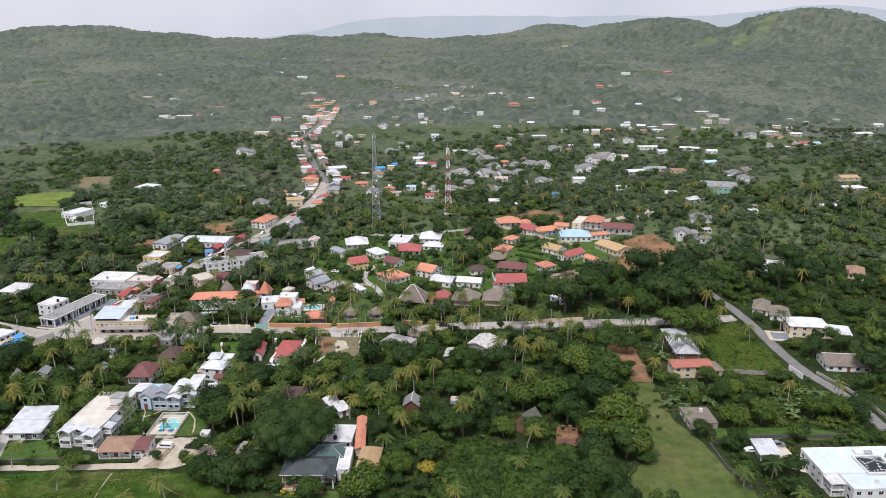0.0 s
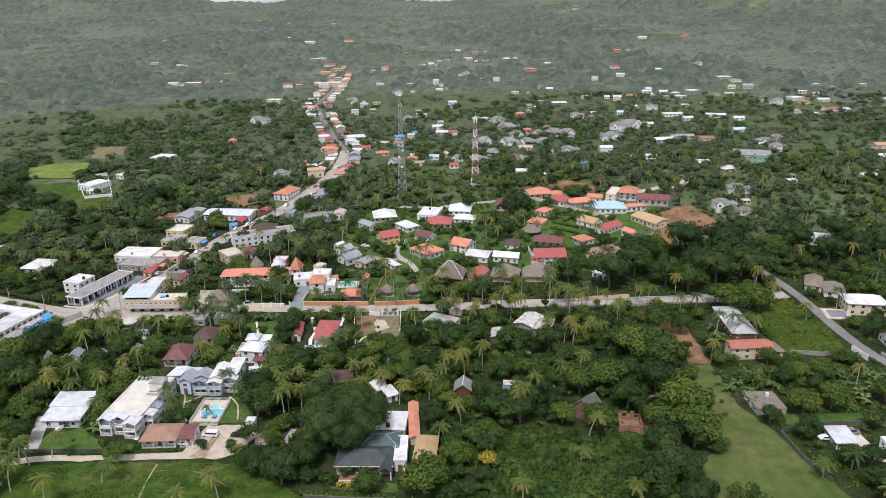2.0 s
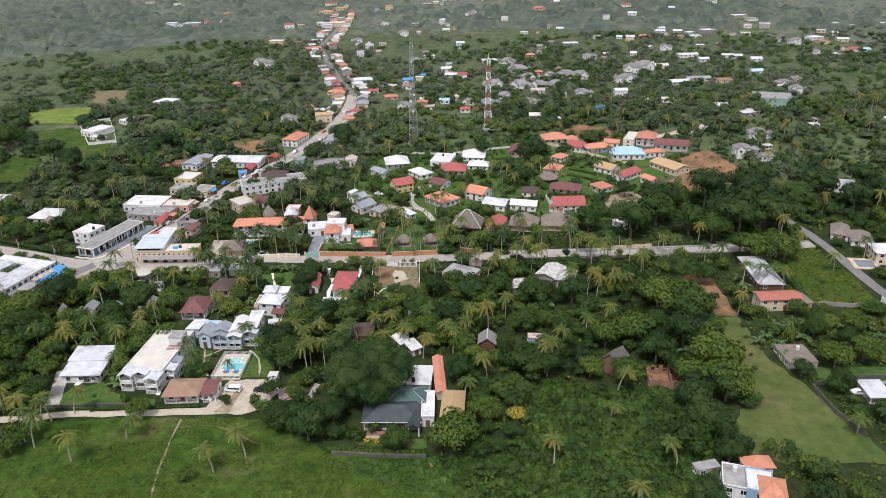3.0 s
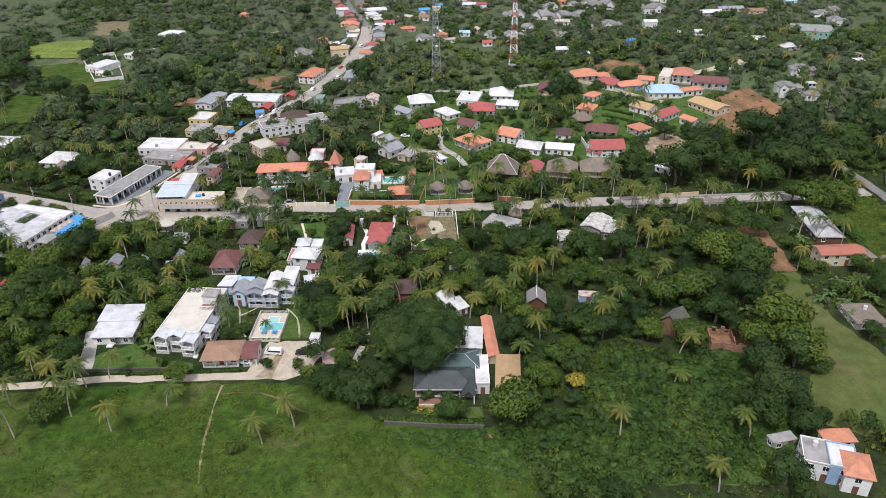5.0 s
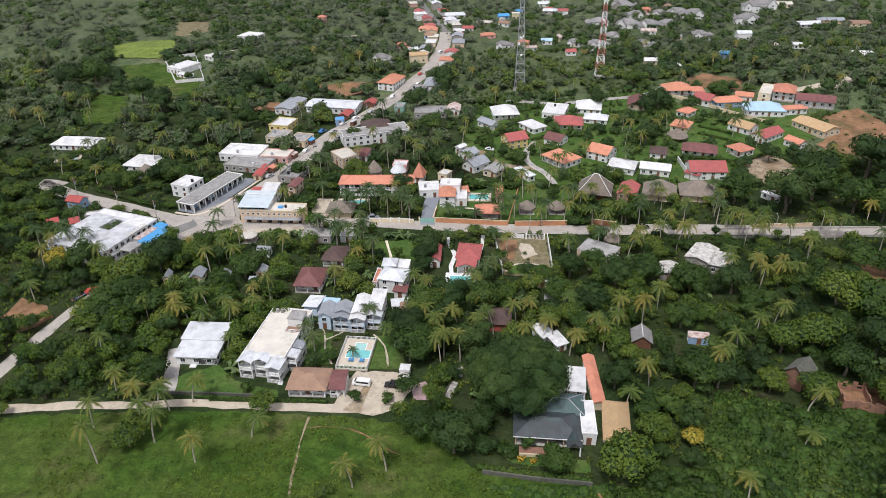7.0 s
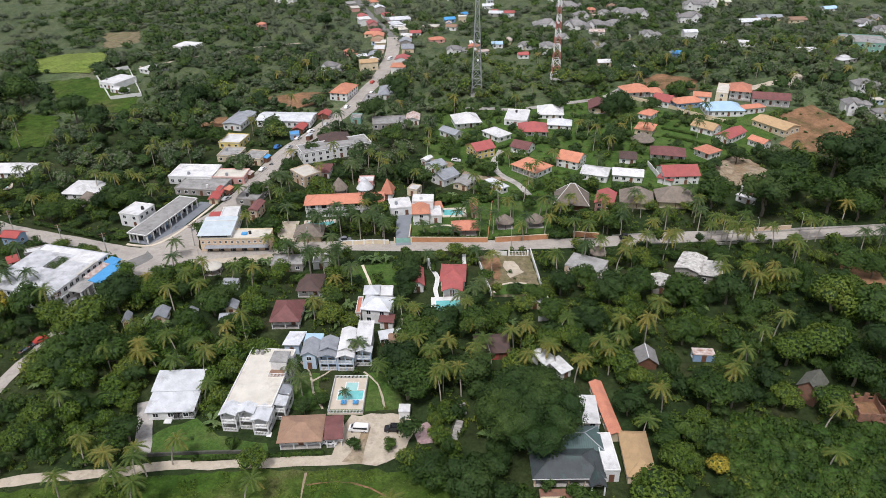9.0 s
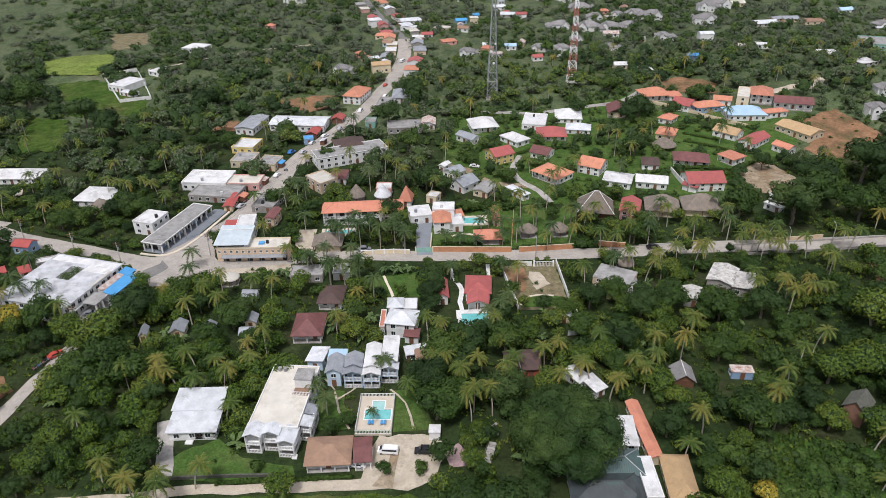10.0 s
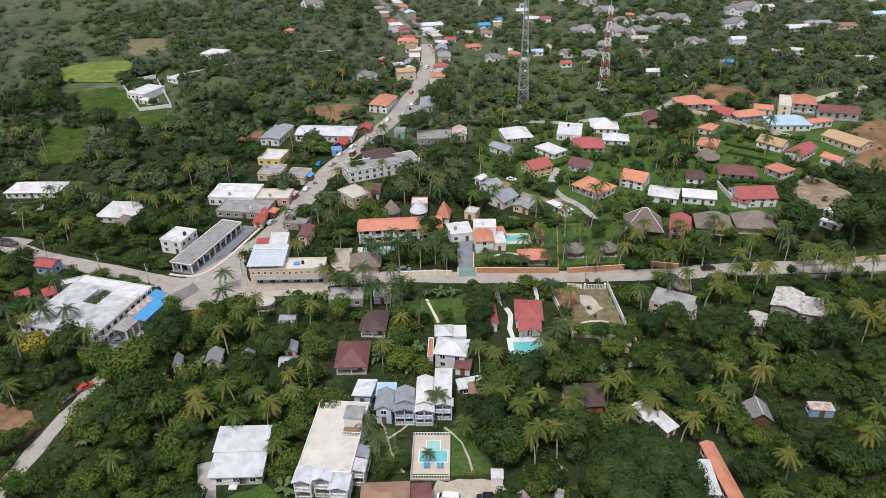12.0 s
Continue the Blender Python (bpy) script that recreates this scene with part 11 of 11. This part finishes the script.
SCRUB = [(-48.3, 161.6), (0.2, 162.9), (12.2, 194.7), (27.7, 188.9), (58.0, 187.3), (53.5, 165.8), (45.3, 141.9), (-16.2, 144.9)]
patch("scrub_floor", "low green creepers over open ground", "scrub", SCRUB, "garden", 0.03, clear=False)
PASTURE = [(-228.1, 350.2), (-228.4, 384.2), (-205.2, 432.7), (-167.1, 452.6), (-155.0, 504.0), (-197.3, 554.7), (-193.0, 703.5), (-292.5, 877.6), (-480.6, 824.8)]
MEADOW = [(-159.2, 182.5), (-132.0, 182.8), (-107.4, 183.1), (-75.0, 181.4), (-61.6, 177.9), (-49.8, 166.9), (-34.9, 163.2), (-21.6, 161.8), (-13.2, 144.7), (-16.3, 129.9), (-138.1, 135.6)]
VILLAS = [(-62.0, 325.0), (66.0, 320.0), (70.0, 348.0), (118.0, 388.0), (130.0, 425.0), (60.0, 452.0), (-50.0, 430.0)]
PLOT = [(116.2, 270.0), (138.0, 280.8), (139.3, 257.3), (137.1, 234.8), (115.1, 233.8), (110.4, 243.5)]
ORCHARD = [(104.2, 225.5), (147.3, 218.9), (139.7, 193.2), (94.2, 193.9)]

# ---- woods, thickets and far trees ----
def patchy(scale, level, seed):
    """A test that keeps places where broad, uneven patches rise over a level."""
    def test(x, y):
        u = np.sin(x / scale + seed) + np.sin(y / (scale * 1.1) + 2 * seed) + 0.8 * np.sin((x + y) / (scale * 0.63) + 3 * seed) + 0.7 * np.sin((x - 1.4 * y) / (scale * 0.45)) + 0.5 * np.sin((2 * x + y) / (scale * 0.3))
        return u > level
    return test


def off(*rings):
    return lambda x, y: ~np.any([inside(r, x, y) for r in rings], axis=0)


def both(*tests):
    return lambda x, y: np.all([t(x, y) for t in tests], axis=0)


near_t = [template(crown_arrays(k, 3.6, 6.2, 1.2, 8, 590, 0.30, cores=5, fill=0.72)) for k in (101, 102, 103, 104, 105)]
mid_t = [template(crown_arrays(k, 4.0, 6.4, 0.8, 6, 165, 0.44, cores=4, up=0.45, fill=0.84)) for k in (111, 112, 113)]
far_t = [template(crown_arrays(k, 5.0, 6.2, -0.6, 6, 86, 0.68, cores=3, up=0.45, fill=0.72)) for k in (121, 122, 123)]
shrub_t = [template(crown_arrays(k, 1.7, 2.0, 0.1, 4, 76, 0.24, cores=1)) for k in (131, 132)]
low_t = [template(crown_arrays(k, 1.3, 0.8, 0.0, 4, 96, 0.17, cores=0, up=1.4)) for k in (141, 142)]
tuft_t = [template(crown_arrays(k, 0.8, 0.35, 0.0, 3, 22, 0.2, cores=0)) for k in (143, 144)]
palm_t = [template(palm_template(k, 9.0, 16, 3.7, 10)) for k in (151, 152)]
banana_t = [template(banana_arrays(k, 11, 2.4, 2.2)) for k in (161, 162)]
# a further two hundred trees of their own where the camera comes nearest
sx, sy, _ = scatter(-190, 120, 165, 262, 9.5, 21, both(off(SCRUB), patchy(31, -0.9, 4)), 0.8)
for i, (x, y) in enumerate(zip(sx, sy)):
    if i < 230:
        tree(("round", "dark", "light", "round", "light")[i % 5], float(x), float(y), plant_rnd.uniform(2.2, 4.6))
WOODS = (
    ("leaf_a", 31, (-280, 250, 138, 345), 6.8, 0.5, near_t, patchy(27, -1.0, 1)),
    ("leaf_b", 32, (-280, 250, 138, 345), 7.0, 0.5, near_t, patchy(33, -0.1, 2)),
    ("leaf_c", 33, (-280, 250, 138, 345), 6.8, 0.5, near_t, patchy(29, -0.3, 3)),
    ("vine", 37, (-230, -108, 150, 300), 5.2, 0.7, near_t, patchy(29, -1.9, 5)),
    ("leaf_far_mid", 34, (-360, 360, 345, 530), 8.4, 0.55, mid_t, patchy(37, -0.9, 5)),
    ("leaf_b", 35, (-360, 360, 345, 530), 9.6, 0.34, mid_t, patchy(41, -0.2, 6)),
    ("leaf_c", 36, (-360, 360, 345, 530), 9.4, 0.45, mid_t, patchy(35, 0.0, 7)),
)
for leaf, seed, box, step, density, tpl, test in WOODS:
    big = 1.0 if tpl is near_t else 1.3
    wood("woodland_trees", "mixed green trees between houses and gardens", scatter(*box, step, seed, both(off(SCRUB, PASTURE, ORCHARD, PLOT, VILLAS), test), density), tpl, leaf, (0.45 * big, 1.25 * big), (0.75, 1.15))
for leaf, seed, density in (("leaf_a", 81, 0.5), ("leaf_b", 82, 0.4), ("leaf_c", 83, 0.26)):
    wood("garden_trees", "trees in the gardens of the villas", scatter(-70, 140, 318, 455, 7.0, seed, lambda x, y: inside(VILLAS, x, y), density), mid_t, leaf, (0.5, 1.05), (0.8, 1.1))
for leaf, seed, level in (("leaf_b", 85, 0.9), ("leaf_a", 86, 0.5), ("leaf_far_mid", 87, 0.1)):
    wood("hedgerow_trees", "clumps of spreading trees between pastures", scatter(-480, -140, 345, 560, 8.0, seed, both(lambda x, y: inside(PASTURE, x, y), patchy(24, level, seed % 7)), 0.7), mid_t, leaf, (0.8, 1.7), (0.7, 1.0))
wood("thicket", "low green shrubs and saplings under the trees", scatter(-280, 250, 138, 345, 5.0, 41, off(PLOT), 0.6), shrub_t, "shrub", (0.5, 1.3), (0.6, 1.3))
wood("thicket", "light green bushes and vines", scatter(-280, 250, 138, 345, 4.6, 42, patchy(19, 0.2, 8), 0.7), shrub_t, "leaf_c", (0.5, 1.4), (0.5, 1.1))
wood("undergrowth", "weeds and creepers between the trees", scatter(-260, 230, 138, 345, 2.9, 49, density=0.7), tuft_t, "leaf_c", (0.8, 2.0), (0.8, 2.4))
wood("scrub", "rank green scrub and creepers on open ground", scatter(-60, 130, 60, 240, 2.1, 43, lambda x, y: inside(SCRUB, x, y), 0.8), low_t, "creeper", (0.7, 1.6), (0.7, 2.0))
wood("scrub", "taller saplings and weeds in the scrub", scatter(-60, 130, 60, 240, 3.4, 44, lambda x, y: inside(SCRUB, x, y) & patchy(14, 0.3, 5)(x, y), 0.6), shrub_t, "leaf_a", (0.6, 1.5), (0.6, 1.2))
wood("meadow_weeds", "patches of broad-leaved weeds in the meadow", scatter(-170, 40, 90, 185, 1.5, 61, both(lambda x, y: inside(MEADOW, x, y), patchy(11, 0.1, 4)), 0.75, built), low_t, "vine", (0.5, 1.2), (0.25, 0.8))
wood("meadow_grass", "tufts of rough grass in the meadow", scatter(-170, 40, 90, 185, 1.7, 62, lambda x, y: inside(MEADOW, x, y), 0.7, built), tuft_t, "weed", (0.4, 1.1), (0.3, 0.7))
wood("crop_plants", "low green vines and weeds in a plot", scatter(90, 200, 210, 300, 1.8, 64, lambda x, y: inside(PLOT, x, y), 0.8, built), low_t, "leaf_c", (0.6, 1.2), (0.5, 1.2))
wood("garden_shrubs", "flowering shrubs and low bushes on lawns", scatter(-150, 200, 195, 400, 5.2, 63, off(SCRUB, MEADOW), 0.22, built), shrub_t, "shrub", (0.4, 0.9), (0.5, 1.0))
wood("orchard_shrubs", "rows of light green orchard bushes", scatter(60, 230, 170, 260, 3.0, 45, lambda x, y: inside(ORCHARD, x, y), 0.85), shrub_t, "leaf_c", (0.7, 1.3), (0.6, 1.1))
wood("thicket", "shrubs and hedges among the villas", scatter(-360, 360, 345, 530, 4.6, 46, density=0.55), [template(crown_arrays(k, 1.9, 2.2, -0.1, 3, 30, 0.45, cores=1)) for k in (171, 172)], "shrub", (0.6, 1.5), (0.6, 1.3))
wood("banana_groves", "banana plants in gardens and plots", scatter(-260, 230, 190, 340, 8.0, 47, patchy(23, 0.9, 9), 0.5), banana_t, "banana_leaf", (0.7, 1.2), (0.8, 1.2), "shrub")
wood("palm_groves", "palms scattered through the village", scatter(-330, 330, 200, 520, 13.0, 48, off(SCRUB, PASTURE), 0.26), palm_t, "palm_leaf", (0.8, 1.1), (0.8, 1.2), "palm_trunk")
for leaf, seed, step, density, size, test in (("leaf_far_mid", 71, 9.0, 0.75, (0.5, 1.2), patchy(52, -0.5, 11)), ("leaf_b", 72, 11.0, 0.7, (0.6, 1.5), patchy(57, 0.4, 12)), ("leaf_a", 73, 11.5, 0.6, (0.5, 1.3), patchy(46, 0.1, 13))):
    wood("grove", "dense mixed green trees round fields and clearings", scatter(-640, 640, 530, 820, step, seed, test, density), far_t, leaf, size, (0.6, 0.95), leaf)
mid_ray = np.radians(np.linspace(-41, 41, 430))
mid_reach = 440 * np.exp(np.linspace(0, math.log(870 / 440), 120))
mx, my = mid_reach[:, None] * np.sin(mid_ray)[None] - 20, mid_reach[:, None] * np.cos(mid_ray)[None]
cover("thicket", "low scrub spreading over rough pasture", mx, my, (
    (4.5, (0.45, 0.75), (0.5, 1.5), patchy(33, -0.9, 6), 5, 0.06),
    (7.5, (0.4, 0.62), (1.5, 3.2), patchy(27, -0.1, 3), 8, -0.04)), "pasture_scrub", np.where(is_taken(mx, my) | (my < 450), -9.0, 9.0))
# the country beyond the village, in steps that widen with distance
ray = np.radians(np.linspace(-40, 40, 560))
reach = 850 * np.exp(np.linspace(0, math.log(4250 / 850), 235))
fx, fy = reach[:, None] * np.sin(ray)[None] - 20, reach[:, None] * np.cos(ray)[None]
clear = np.repeat((reach[:, None] - 858) / 6, fx.shape[1], 1)
for hx, hy, hw in FAR_SITES:
    gap = np.hypot(fx - hx, (fy - hy + 8) * 0.6)
    clear = np.minimum(clear, np.maximum(-9, (gap - 0.55 * hw - 4) * 0.8))
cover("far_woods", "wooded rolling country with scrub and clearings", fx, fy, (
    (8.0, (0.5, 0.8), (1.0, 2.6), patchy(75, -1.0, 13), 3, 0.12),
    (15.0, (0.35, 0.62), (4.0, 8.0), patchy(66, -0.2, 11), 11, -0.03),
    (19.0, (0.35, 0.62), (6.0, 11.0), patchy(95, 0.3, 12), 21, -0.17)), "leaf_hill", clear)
# low creepers over the open scrub
gx, gy = np.meshgrid(np.arange(-60, 70, 0.45), np.arange(138, 198, 0.45))
inside_scrub = inside(SCRUB, gx, gy)
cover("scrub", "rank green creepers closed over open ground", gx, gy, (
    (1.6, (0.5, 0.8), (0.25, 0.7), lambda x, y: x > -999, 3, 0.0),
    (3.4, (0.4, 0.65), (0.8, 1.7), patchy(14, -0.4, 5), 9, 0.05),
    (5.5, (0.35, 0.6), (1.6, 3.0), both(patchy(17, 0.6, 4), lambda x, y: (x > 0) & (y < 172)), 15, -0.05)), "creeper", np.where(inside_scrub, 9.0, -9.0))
for model in MODELS:
    for ob in (*model.children_recursive, model):
        bpy.data.objects.remove(ob)
